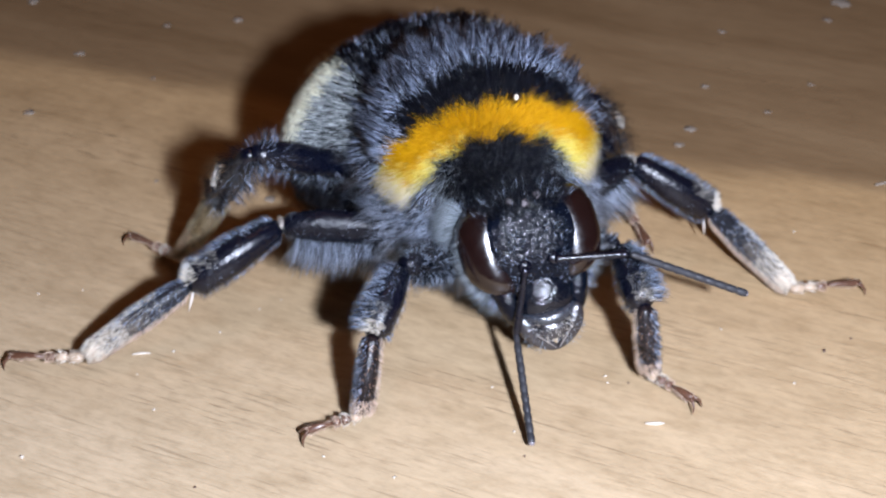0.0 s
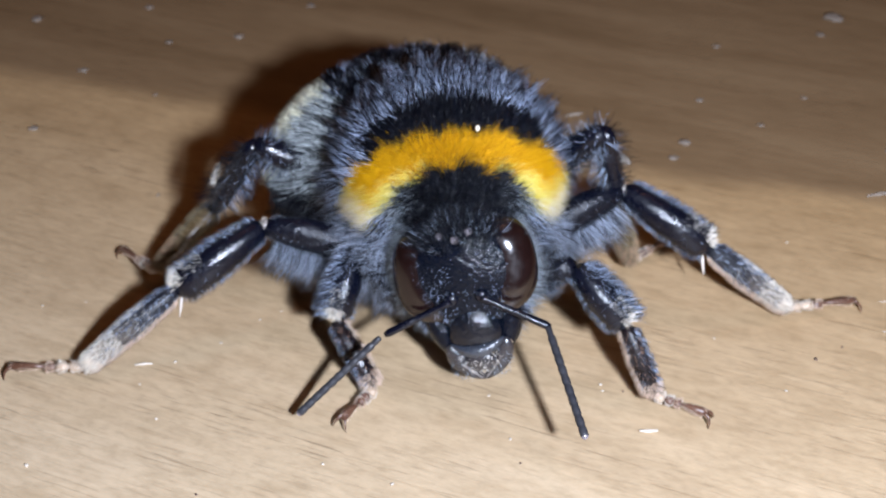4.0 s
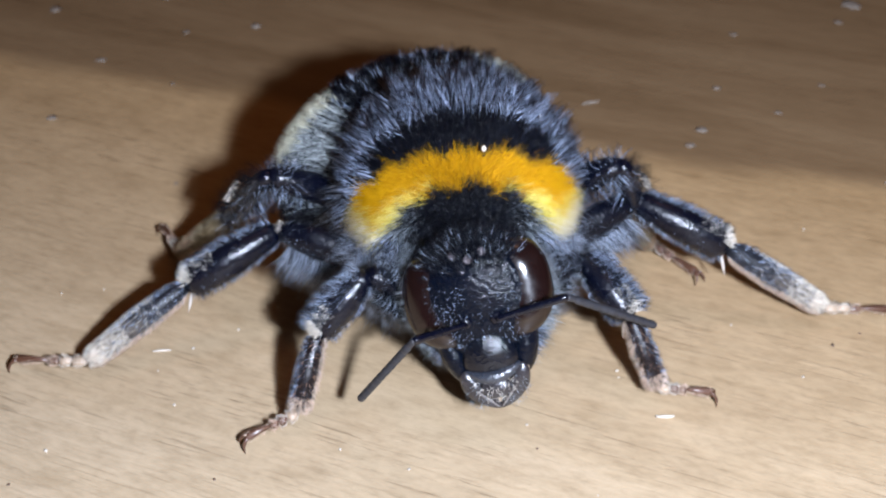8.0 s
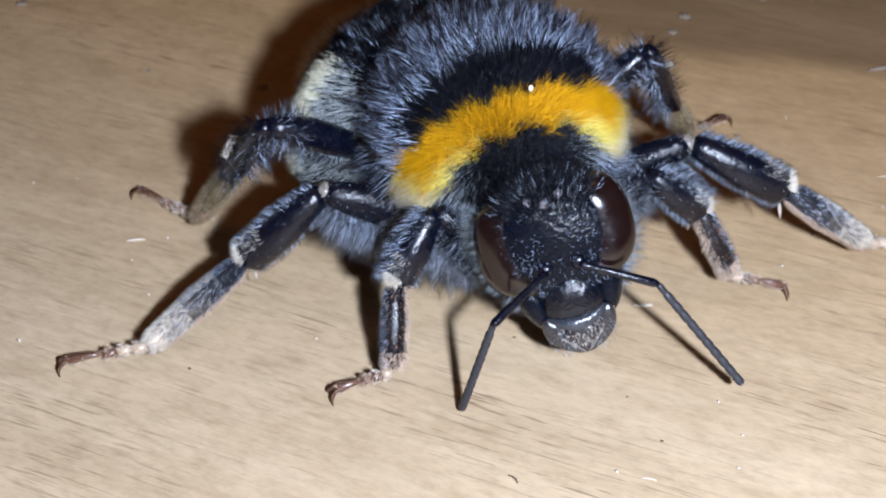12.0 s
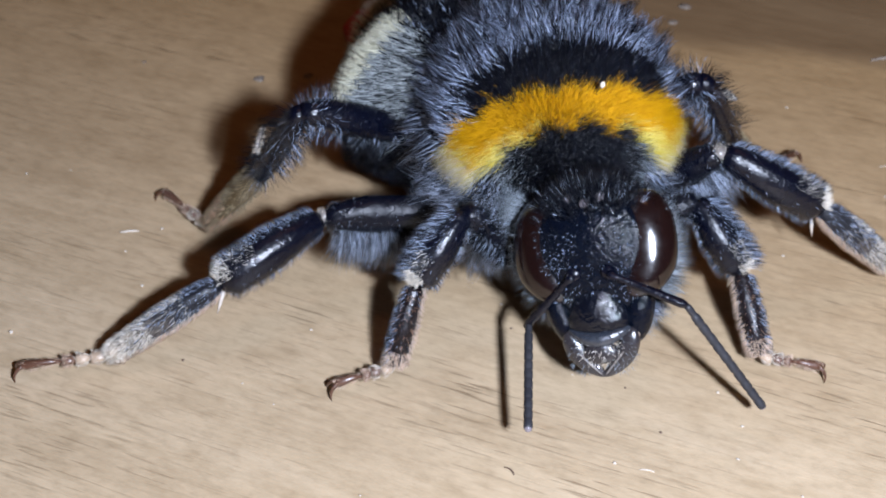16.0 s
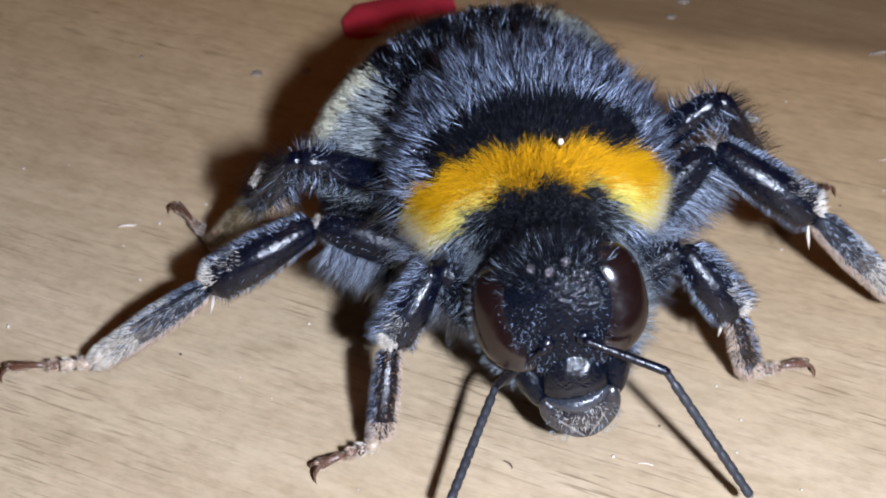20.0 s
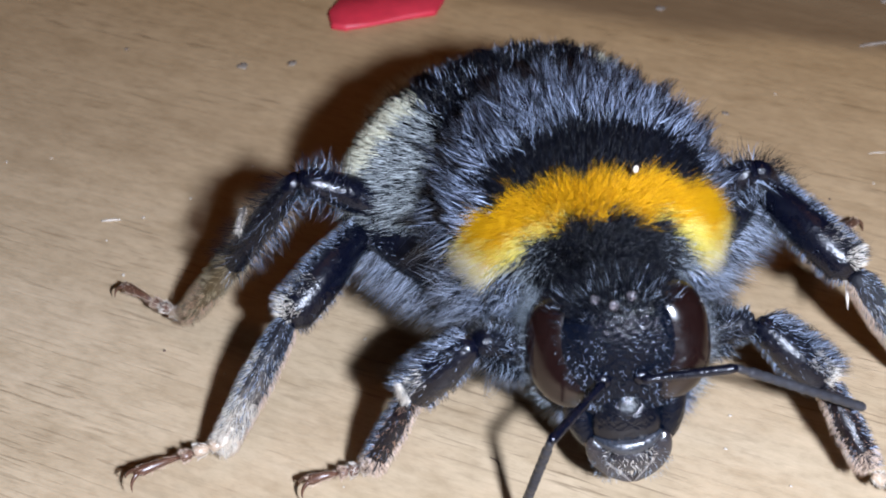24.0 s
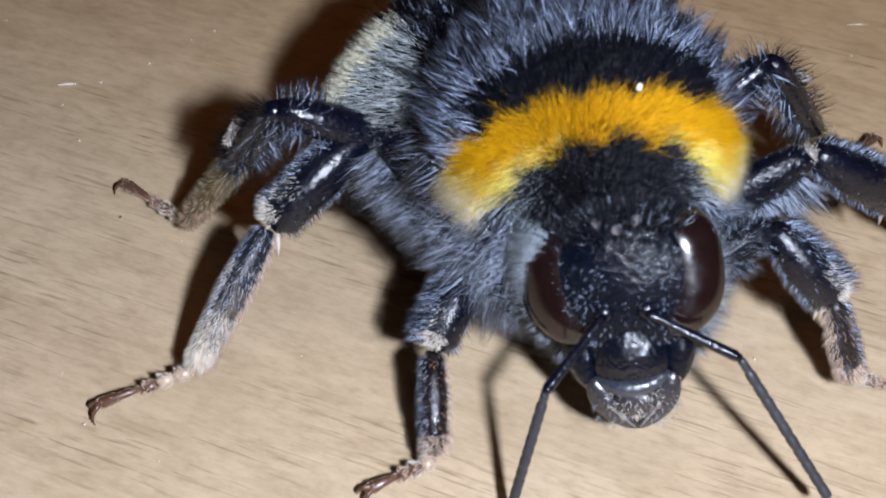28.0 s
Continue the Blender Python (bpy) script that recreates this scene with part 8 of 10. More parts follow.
    walk(LEGS["MR"]["tarsus"], [
        (0, pose(0.00994,-0.00276,-0.00514, -1.1,1.3,-5.2)), (0.5, pose(0.00983,-0.00233,-0.00503, 1.0,3.2,-9.6)),
        (1, pose(0.00979,-0.00200,-0.00494, 2.4,4.4,-12.6)), (1.5, pose(0.00991,-0.00185,-0.00493, 3.2,4.0,-11.7)),
        (2, pose(0.01005,-0.00170,-0.00492, 3.6,3.1,-9.2)), (2.5, pose(0.01029,-0.00150,-0.00487, 3.6,1.2,-6.7)),
        (3, pose(0.01064,-0.00130,-0.00482, 3.3,-0.3,-3.4)), (3.5, pose(0.01102,-0.00117,-0.00480, 1.6,-0.4,0.7)),
        (4, pose(0.01127,-0.00111,-0.00483, 0.2,0.1,3.0)), (4.5, pose(0.01124,-0.00095,-0.00505, 1.6,1.5,0.5)),
        (5.2, pose(0.01117,-0.00069,-0.00518, 1.1,2.7,0.1)), (6.1, pose(0.01113,-0.00011,-0.00524, -0.3,3.7,2.3)),
        (6.5, pose(0.01112,0.00002,-0.00523, -0.9,4.0,5.9)), (7, pose(0.01100,-0.00007,-0.00515, -1.6,4.0,18.5)),
        (8, pose(0.01180,-0.00074,-0.00465, -1.6,8.8,1.9)), (8.5, pose(0.01137,-0.00211,-0.00389, 0.9,5.8,-1.1)),
        (9, pose(0.01052,-0.00334,-0.00413, 5.5,7.5,0.0)), (9.5, pose(0.00977,-0.00345,-0.00439, 10.3,15.2,2.4)),
        (10, pose(0.00917,-0.00364,-0.00465, 8.8,15.8,0.1)), (10.5, pose(0.00916,-0.00417,-0.00435, 8.1,15.1,1.5)),
        (11, pose(0.00925,-0.00444,-0.00450, 7.8,17.3,2.0)), (11.5, pose(0.00974,-0.00363,-0.00500, 2.7,19.8,-1.9)),
        (12, pose(0.01032,-0.00284,-0.00565, -1.0,21.7,-5.6)), (12.5, pose(0.01063,-0.00207,-0.00558, 1.9,24.0,2.0)),
        (13.2, pose(0.01080,-0.00233,-0.00474, -0.1,17.3,-0.1)), (13.9, pose(0.01093,-0.00267,-0.00400, -2.5,9.6,-4.2)),
        (14.5, pose(0.01096,-0.00281,-0.00383, -2.7,7.5,-3.9)), (15, pose(0.01087,-0.00275,-0.00351, -1.3,10.0,0.5)),
        (16, pose(0.00989,-0.00302,-0.00366, -1.4,10.3,1.5)), (17, pose(0.00948,-0.00268,-0.00388, -0.5,12.8,-2.8)),
        (18, pose(0.00949,-0.00204,-0.00399, 1.5,18.3,6.0)), (18.5, pose(0.01002,-0.00171,-0.00409, 2.1,17.0,9.7)),
        (19, pose(0.01058,-0.00160,-0.00504, 3.1,20.8,8.0)), (19.5, pose(0.01064,-0.00129,-0.00459, -0.3,20.2,1.7)),
        (20, pose(0.01025,-0.00101,-0.00464, -4.4,22.0,-7.3)), (20.5, pose(0.00944,-0.00325,-0.00427, 0.8,19.1,-0.8)),
        (21, pose(0.00915,-0.00332,-0.00389, 3.3,18.2,6.1)), (21.5, pose(0.00897,-0.00341,-0.00356, 2.5,15.7,6.2)),
        (22, pose(0.00875,-0.00344,-0.00337, 1.6,13.8,6.0)), (22.5, pose(0.00857,-0.00279,-0.00354, 1.6,13.4,5.9)),
        (23.2, pose(0.00881,-0.00233,-0.00371, 3.3,14.6,4.6)), (23.8, pose(0.00898,-0.00215,-0.00386, 5.0,16.5,2.0)),
        (24.5, pose(0.00927,-0.00166,-0.00400, 4.9,18.3,-0.2)), (25, pose(0.00973,-0.00079,-0.00413, 2.5,19.0,-0.5)),
        (25.5, pose(0.01028,-0.00056,-0.00370, 0.4,15.9,-1.6)), (25.75, pose(0.01092,-0.00064,-0.00309, 1.0,15.7,1.3)),
        (26, pose(0.01142,-0.00072,-0.00325, 2.1,19.8,4.5)), (26.25, pose(0.01079,-0.00166,-0.00315, 3.2,15.0,4.3)),
        (26.5, pose(0.01022,-0.00253,-0.00380, 4.5,14.6,3.1)), (27, pose(0.01071,-0.00211,-0.00391, 6.3,19.0,1.9)),
        (27.5, pose(0.01086,-0.00106,-0.00395, 5.1,17.8,1.4)), (28, pose(0.01091,0.00031,-0.00443, 3.7,19.2,1.7))])
    walk(LEGS["HL"]["femur"], [
        (0, pose(-0.00337,0.00208,-0.00163, -21.6,-29.2,-157.3)), (0.5, pose(-0.00322,0.00227,-0.00172, -22.1,-30.1,-161.7)),
        (1, pose(-0.00313,0.00237,-0.00176, -22.7,-30.8,-164.9)), (1.5, pose(-0.00313,0.00237,-0.00177, -23.2,-30.6,-164.8)),
        (2, pose(-0.00313,0.00235,-0.00179, -23.1,-29.8,-164.0)), (2.5, pose(-0.00288,0.00248,-0.00194, -20.4,-30.1,-167.6)),
        (3, pose(-0.00256,0.00261,-0.00210, -16.9,-31.2,-172.9)), (3.5, pose(-0.00232,0.00264,-0.00223, -13.6,-32.7,-174.8)),
        (4, pose(-0.00219,0.00265,-0.00229, -11.4,-33.8,-175.7)), (4.5, pose(-0.00235,0.00265,-0.00219, -13.7,-34.7,-176.0)),
        (5.2, pose(-0.00238,0.00261,-0.00215, -16.5,-35.4,-172.0)), (6.1, pose(-0.00243,0.00251,-0.00211, -22.2,-35.0,-164.2)),
        (6.5, pose(-0.00243,0.00249,-0.00211, -23.1,-34.4,-162.5)), (7, pose(-0.00230,0.00250,-0.00222, -24.2,-33.2,-160.8)),
        (8, pose(-0.00223,0.00251,-0.00224, -27.7,-34.9,-159.2)), (8.5, pose(-0.00224,0.00256,-0.00223, -20.1,-36.0,-165.5)),
        (9, pose(-0.00241,0.00262,-0.00212, -11.2,-36.0,-172.8)), (9.5, pose(-0.00261,0.00256,-0.00203, -11.7,-33.2,-170.3)),
        (10, pose(-0.00300,0.00260,-0.00190, -8.6,-29.3,-173.9)), (10.5, pose(-0.00296,0.00262,-0.00201, -7.1,-26.1,-174.6)),
        (11, pose(-0.00294,0.00261,-0.00206, -6.5,-24.4,-174.3)), (11.5, pose(-0.00302,0.00249,-0.00177, -14.7,-33.1,-168.9)),
        (12, pose(-0.00294,0.00242,-0.00151, -27.8,-41.8,-164.9)), (12.5, pose(-0.00287,0.00238,-0.00160, -29.0,-41.1,-162.2)),
        (13.2, pose(-0.00285,0.00235,-0.00170, -27.2,-38.2,-160.8)), (13.9, pose(-0.00282,0.00234,-0.00185, -24.1,-33.7,-160.0)),
        (14.5, pose(-0.00286,0.00232,-0.00192, -21.6,-30.4,-159.8)), (15, pose(-0.00294,0.00231,-0.00195, -19.8,-27.5,-160.2)),
        (16, pose(-0.00315,0.00231,-0.00180, -16.0,-29.1,-162.8)), (17, pose(-0.00342,0.00218,-0.00157, -18.5,-30.5,-160.8)),
        (18, pose(-0.00354,0.00216,-0.00163, -15.7,-27.5,-161.4)), (18.5, pose(-0.00321,0.00234,-0.00162, -21.3,-33.3,-164.1)),
        (19, pose(-0.00283,0.00247,-0.00170, -27.1,-39.5,-166.4)), (19.5, pose(-0.00264,0.00245,-0.00185, -28.0,-39.2,-163.1)),
        (20, pose(-0.00252,0.00243,-0.00197, -27.7,-37.8,-160.1)), (20.5, pose(-0.00254,0.00242,-0.00197, -28.6,-36.9,-159.7)),
        (21, pose(-0.00286,0.00233,-0.00167, -28.6,-38.6,-160.2)), (21.5, pose(-0.00285,0.00236,-0.00168, -25.1,-38.6,-161.2)),
        (22, pose(-0.00284,0.00243,-0.00173, -17.5,-37.8,-164.7)), (22.5, pose(-0.00232,0.00286,-0.00239, 7.1,-18.6,164.2)),
        (23.2, pose(-0.00248,0.00288,-0.00227, 2.3,-23.3,167.1)), (23.8, pose(-0.00276,0.00274,-0.00206, -7.3,-28.0,179.3)),
        (24.5, pose(-0.00310,0.00251,-0.00183, -17.4,-29.8,-170.2)), (25, pose(-0.00294,0.00251,-0.00187, -20.3,-31.5,-169.4)),
        (25.5, pose(-0.00266,0.00265,-0.00207, -17.8,-30.0,-175.9)), (25.75, pose(-0.00255,0.00266,-0.00217, -16.9,-28.1,-176.8)),
        (26, pose(-0.00247,0.00267,-0.00224, -15.8,-26.2,-177.7)), (26.25, pose(-0.00253,0.00270,-0.00219, -16.1,-27.4,-179.2)),
        (26.5, pose(-0.00260,0.00272,-0.00212, -16.4,-29.5,179.2)), (27, pose(-0.00266,0.00270,-0.00202, -17.8,-32.7,-179.2)),
        (27.5, pose(-0.00275,0.00264,-0.00196, -20.0,-32.8,-175.7)), (28, pose(-0.00289,0.00255,-0.00188, -23.1,-32.0,-170.8))])
    walk(LEGS["HL"]["tibia"], [
        (0, pose(-0.00715,0.00050,0.00066, -39.0,49.5,111.1)), (0.5, pose(-0.00708,0.00099,0.00064, -37.2,48.8,112.2)),
        (1, pose(-0.00703,0.00132,0.00065, -36.2,48.4,112.8)), (1.5, pose(-0.00703,0.00131,0.00062, -36.7,47.9,112.8)),
        (2, pose(-0.00705,0.00123,0.00055, -37.2,47.6,113.3)), (2.5, pose(-0.00685,0.00161,0.00042, -36.8,47.9,115.0)),
        (3, pose(-0.00655,0.00211,0.00033, -34.8,49.2,118.9)), (3.5, pose(-0.00626,0.00228,0.00031, -30.3,53.5,127.0)),
        (4, pose(-0.00609,0.00236,0.00032, -26.6,55.7,132.4)), (4.5, pose(-0.00620,0.00238,0.00049, -28.2,52.9,128.3)),
        (5.2, pose(-0.00617,0.00207,0.00057, -26.0,51.7,128.3)), (6.1, pose(-0.00613,0.00146,0.00059, -22.8,49.4,126.5)),
        (6.5, pose(-0.00613,0.00132,0.00055, -22.5,47.7,124.5)), (7, pose(-0.00601,0.00121,0.00036, -21.3,46.2,121.6)),
        (8, pose(-0.00583,0.00114,0.00045, -22.4,48.3,122.3)), (8.5, pose(-0.00592,0.00161,0.00053, -27.9,54.9,128.3)),
        (9, pose(-0.00618,0.00214,0.00064, -36.0,64.9,134.3)), (9.5, pose(-0.00649,0.00190,0.00054, -40.1,63.6,133.9)),
        (10, pose(-0.00708,0.00217,0.00040, -37.8,57.7,133.6)), (10.5, pose(-0.00716,0.00222,0.00006, -40.1,57.4,129.2)),
        (11, pose(-0.00720,0.00219,-0.00012, -44.3,55.6,120.7)), (11.5, pose(-0.00688,0.00173,0.00080, -33.5,51.3,117.7)),
        (12, pose(-0.00632,0.00151,0.00162, -20.8,48.8,117.3)), (12.5, pose(-0.00624,0.00130,0.00149, -21.6,48.3,118.8)),
        (13.2, pose(-0.00634,0.00114,0.00121, -25.5,50.7,117.8)), (13.9, pose(-0.00650,0.00100,0.00076, -30.4,54.1,115.7)),
        (14.5, pose(-0.00666,0.00092,0.00046, -33.8,55.9,113.9)), (15, pose(-0.00686,0.00089,0.00022, -35.6,53.7,111.3)),
        (16, pose(-0.00707,0.00110,0.00049, -32.4,59.7,120.2)), (17, pose(-0.00725,0.00085,0.00081, -27.8,61.5,127.3)),
        (18, pose(-0.00749,0.00083,0.00054, -32.5,55.0,120.4)), (18.5, pose(-0.00699,0.00126,0.00096, -28.6,51.7,117.5)),
        (19, pose(-0.00635,0.00162,0.00129, -23.5,49.7,116.6)), (19.5, pose(-0.00612,0.00139,0.00112, -22.6,49.1,118.6)),
        (20, pose(-0.00601,0.00117,0.00091, -21.5,49.4,121.3)), (20.5, pose(-0.00607,0.00112,0.00085, -20.2,52.6,122.8)),
        (21, pose(-0.00632,0.00109,0.00126, -27.3,56.7,119.1)), (21.5, pose(-0.00633,0.00118,0.00125, -26.8,61.0,125.0)),
        (22, pose(-0.00642,0.00145,0.00115, -16.3,68.4,143.4)), (22.5, pose(-0.00661,0.00407,-0.00089, 48.9,23.5,-113.4)),
        (23.2, pose(-0.00669,0.00384,-0.00041, 49.2,38.5,-126.4)), (23.8, pose(-0.00691,0.00279,0.00014, 9.1,60.1,176.9)),
        (24.5, pose(-0.00712,0.00182,0.00051, -33.5,50.7,119.3)), (25, pose(-0.00688,0.00177,0.00059, -31.1,52.1,118.0)),
        (25.5, pose(-0.00672,0.00236,0.00028, -33.9,55.1,111.9)), (25.75, pose(-0.00669,0.00243,0.00004, -33.2,54.1,111.7)),
        (26, pose(-0.00668,0.00250,-0.00016, -32.3,52.9,112.0)), (26.25, pose(-0.00670,0.00264,-0.00003, -32.6,53.5,110.9)),
        (26.5, pose(-0.00669,0.00278,0.00019, -34.4,55.8,109.3)), (27, pose(-0.00661,0.00265,0.00052, -39.1,55.3,108.8)),
        (27.5, pose(-0.00669,0.00235,0.00059, -37.9,52.6,110.3)), (28, pose(-0.00682,0.00191,0.00061, -35.2,49.4,112.0))])
    walk(LEGS["HL"]["basitarsus"], [
        (0, pose(-0.00808,0.00290,-0.00236, 7.7,57.1,167.1)), (0.5, pose(-0.00807,0.00341,-0.00234, 11.5,54.7,171.5)),
        (1, pose(-0.00805,0.00376,-0.00233, 12.9,53.1,173.3)), (1.5, pose(-0.00806,0.00376,-0.00233, 11.4,53.7,172.2)),
        (2, pose(-0.00810,0.00369,-0.00238, 11.0,54.4,172.8)), (2.5, pose(-0.00798,0.00403,-0.00253, 22.5,48.9,-170.4)),
        (3, pose(-0.00780,0.00438,-0.00268, 31.0,40.1,-154.7)), (3.5, pose(-0.00767,0.00415,-0.00286, 31.8,36.8,-150.4)),
        (4, pose(-0.00760,0.00401,-0.00297, 31.5,35.3,-149.5)), (4.5, pose(-0.00769,0.00426,-0.00268, 31.4,37.2,-152.2)),
        (5.2, pose(-0.00770,0.00400,-0.00253, 23.6,40.5,-165.7)), (6.1, pose(-0.00765,0.00352,-0.00240, 5.5,42.5,163.1)),
        (6.5, pose(-0.00764,0.00353,-0.00240, 3.5,42.3,158.3)), (7, pose(-0.00745,0.00356,-0.00252, 6.5,42.8,158.6)),
        (8, pose(-0.00725,0.00338,-0.00252, 4.8,42.2,157.6)), (8.5, pose(-0.00723,0.00328,-0.00248, 14.6,39.0,-176.0)),
        (9, pose(-0.00736,0.00335,-0.00296, 33.2,43.0,-141.9)), (9.5, pose(-0.00772,0.00318,-0.00302, 25.1,42.1,-145.3)),
        (10, pose(-0.00855,0.00371,-0.00296, 30.0,34.5,-136.4)), (10.5, pose(-0.00849,0.00385,-0.00323, 26.4,26.0,-135.2)),
        (11, pose(-0.00835,0.00413,-0.00340, 24.4,20.1,-135.9)), (11.5, pose(-0.00804,0.00395,-0.00234, 24.6,40.1,-167.6)),
        (12, pose(-0.00752,0.00383,-0.00137, 2.0,49.1,146.2)), (12.5, pose(-0.00752,0.00362,-0.00148, 2.5,43.0,149.2)),
        (13.2, pose(-0.00752,0.00336,-0.00187, 2.4,42.5,151.4)), (13.9, pose(-0.00750,0.00310,-0.00245, 2.5,44.1,153.5)),
        (14.5, pose(-0.00757,0.00296,-0.00283, 2.0,45.6,154.2)), (15, pose(-0.00771,0.00308,-0.00299, -0.5,47.4,151.2)),
        (16, pose(-0.00808,0.00284,-0.00294, 12.2,52.5,170.8)), (17, pose(-0.00840,0.00236,-0.00267, 0.8,55.8,158.6)),
        (18, pose(-0.00864,0.00279,-0.00271, 11.3,53.4,171.7)), (18.5, pose(-0.00813,0.00346,-0.00217, 10.1,51.0,164.7)),
        (19, pose(-0.00750,0.00392,-0.00174, 7.3,48.3,155.6)), (19.5, pose(-0.00736,0.00368,-0.00188, 6.2,48.3,155.2)),
        (20, pose(-0.00735,0.00339,-0.00211, 4.8,48.3,154.5)), (20.5, pose(-0.00738,0.00315,-0.00231, 2.5,47.8,150.1)),
        (21, pose(-0.00738,0.00299,-0.00206, 7.2,50.8,159.2)), (21.5, pose(-0.00742,0.00274,-0.00219, 5.4,56.7,160.9)),
        (22, pose(-0.00759,0.00232,-0.00254, 4.4,63.7,165.3)), (22.5, pose(-0.00805,0.00073,-0.00246, 12.1,49.7,-168.8)),
        (23.2, pose(-0.00822,0.00176,-0.00246, 10.4,46.6,-174.3)), (23.8, pose(-0.00842,0.00287,-0.00249, 11.3,50.6,-178.8)),
        (24.5, pose(-0.00835,0.00401,-0.00257, 14.2,52.8,177.8)), (25, pose(-0.00802,0.00393,-0.00254, 2.7,46.1,159.7)),
        (25.5, pose(-0.00757,0.00447,-0.00298, 7.0,49.1,160.9)), (25.75, pose(-0.00756,0.00461,-0.00318, 6.3,47.7,159.7)),
        (26, pose(-0.00758,0.00472,-0.00334, 5.4,45.6,158.7)), (26.25, pose(-0.00753,0.00481,-0.00317, 8.6,45.3,162.1)),
        (26.5, pose(-0.00743,0.00490,-0.00309, 16.0,50.1,169.9)), (27, pose(-0.00734,0.00479,-0.00275, 26.9,53.9,-173.9)),
        (27.5, pose(-0.00752,0.00460,-0.00256, 17.6,55.2,176.3)), (28, pose(-0.00779,0.00431,-0.00241, 1.3,53.6,157.0))])
    walk(LEGS["HL"]["tarsus"], [
        (0, pose(-0.00964,0.00326,-0.00484, -0.2,3.2,130.3)), (0.5, pose(-0.00976,0.00366,-0.00476, -1.8,1.7,125.7)),
        (1, pose(-0.00981,0.00396,-0.00469, -3.0,0.5,123.2)), (1.5, pose(-0.00980,0.00400,-0.00472, -2.8,-1.2,124.4)),
        (2, pose(-0.00981,0.00391,-0.00478, -2.5,-2.5,125.7)), (2.5, pose(-0.00984,0.00372,-0.00470, -5.5,1.6,121.8)),
        (3, pose(-0.00987,0.00341,-0.00460, -10.1,6.0,116.3)), (3.5, pose(-0.00977,0.00296,-0.00467, -9.9,8.1,118.8)),
        (4, pose(-0.00971,0.00277,-0.00470, -8.5,9.5,122.7)), (4.5, pose(-0.00979,0.00315,-0.00449, -8.0,7.7,122.0)),
        (5.2, pose(-0.00979,0.00347,-0.00438, -5.0,5.9,123.5)), (6.1, pose(-0.00970,0.00414,-0.00436, -0.3,3.0,126.3)),
        (6.5, pose(-0.00969,0.00434,-0.00440, 0.8,2.9,126.9)), (7, pose(-0.00948,0.00436,-0.00454, 0.5,4.7,115.4)),
        (8, pose(-0.00928,0.00422,-0.00452, -7.0,11.3,111.2)), (8.5, pose(-0.00908,0.00315,-0.00399, -5.9,6.9,122.4)),
        (9, pose(-0.00908,0.00200,-0.00501, -10.2,11.7,141.5)), (9.5, pose(-0.00956,0.00191,-0.00504, -5.3,0.2,153.5)),
        (10, pose(-0.01032,0.00202,-0.00465, -3.9,0.1,152.6)), (10.5, pose(-0.01038,0.00199,-0.00452, -3.3,1.8,147.4)),
        (11, pose(-0.01034,0.00219,-0.00442, -2.6,3.3,141.0)), (11.5, pose(-0.00985,0.00356,-0.00390, 3.4,-0.9,133.9)),
        (12, pose(-0.00913,0.00491,-0.00361, 8.3,-4.8,128.8)), (12.5, pose(-0.00938,0.00473,-0.00350, 6.5,-2.5,127.9)),
        (13.2, pose(-0.00942,0.00440,-0.00386, 3.9,1.8,127.1)), (13.9, pose(-0.00941,0.00405,-0.00452, 0.2,7.1,123.7)),
        (14.5, pose(-0.00943,0.00387,-0.00495, -2.3,9.6,122.3)), (15, pose(-0.00947,0.00405,-0.00517, -2.0,8.7,125.5)),
        (16, pose(-0.00986,0.00313,-0.00529, 0.0,5.9,121.7)), (17, pose(-0.00994,0.00296,-0.00511, -2.4,7.9,124.4)),
        (18, pose(-0.01038,0.00305,-0.00508, 1.3,3.2,126.8)), (18.5, pose(-0.00992,0.00395,-0.00446, 2.4,1.7,122.8)),
        (19, pose(-0.00929,0.00473,-0.00395, 3.5,0.8,119.3)), (19.5, pose(-0.00916,0.00451,-0.00410, 3.5,1.8,120.2)),
        (20, pose(-0.00914,0.00424,-0.00433, 3.4,3.2,120.4)), (20.5, pose(-0.00911,0.00414,-0.00451, 1.7,4.8,112.0)),
        (21, pose(-0.00913,0.00366,-0.00436, -2.8,8.9,113.5)), (21.5, pose(-0.00887,0.00325,-0.00453, -2.0,8.8,122.8)),
        (22, pose(-0.00885,0.00265,-0.00519, -3.0,12.5,132.2)), (22.5, pose(-0.00994,0.00035,-0.00473, -13.0,17.8,132.6)),
        (23.2, pose(-0.01022,0.00156,-0.00458, -7.5,10.8,133.8)), (23.8, pose(-0.01023,0.00283,-0.00469, -4.0,4.0,134.6)),
        (24.5, pose(-0.01014,0.00408,-0.00493, -2.8,0.4,133.8)), (25, pose(-0.00995,0.00464,-0.00468, -1.3,-0.9,130.5)),
        (25.5, pose(-0.00941,0.00511,-0.00522, -2.1,1.1,125.9)), (25.75, pose(-0.00942,0.00530,-0.00537, -2.6,1.2,124.6)),
        (26, pose(-0.00951,0.00548,-0.00546, -2.7,1.1,124.3)), (26.25, pose(-0.00946,0.00544,-0.00522, -1.7,-1.0,121.1)),
        (26.5, pose(-0.00930,0.00523,-0.00537, -1.8,-0.6,118.5)), (27, pose(-0.00908,0.00461,-0.00515, -2.4,-2.4,124.4)),
        (27.5, pose(-0.00920,0.00471,-0.00498, -2.9,-2.5,128.3)), (28, pose(-0.00941,0.00499,-0.00479, -3.6,-1.7,131.9))])
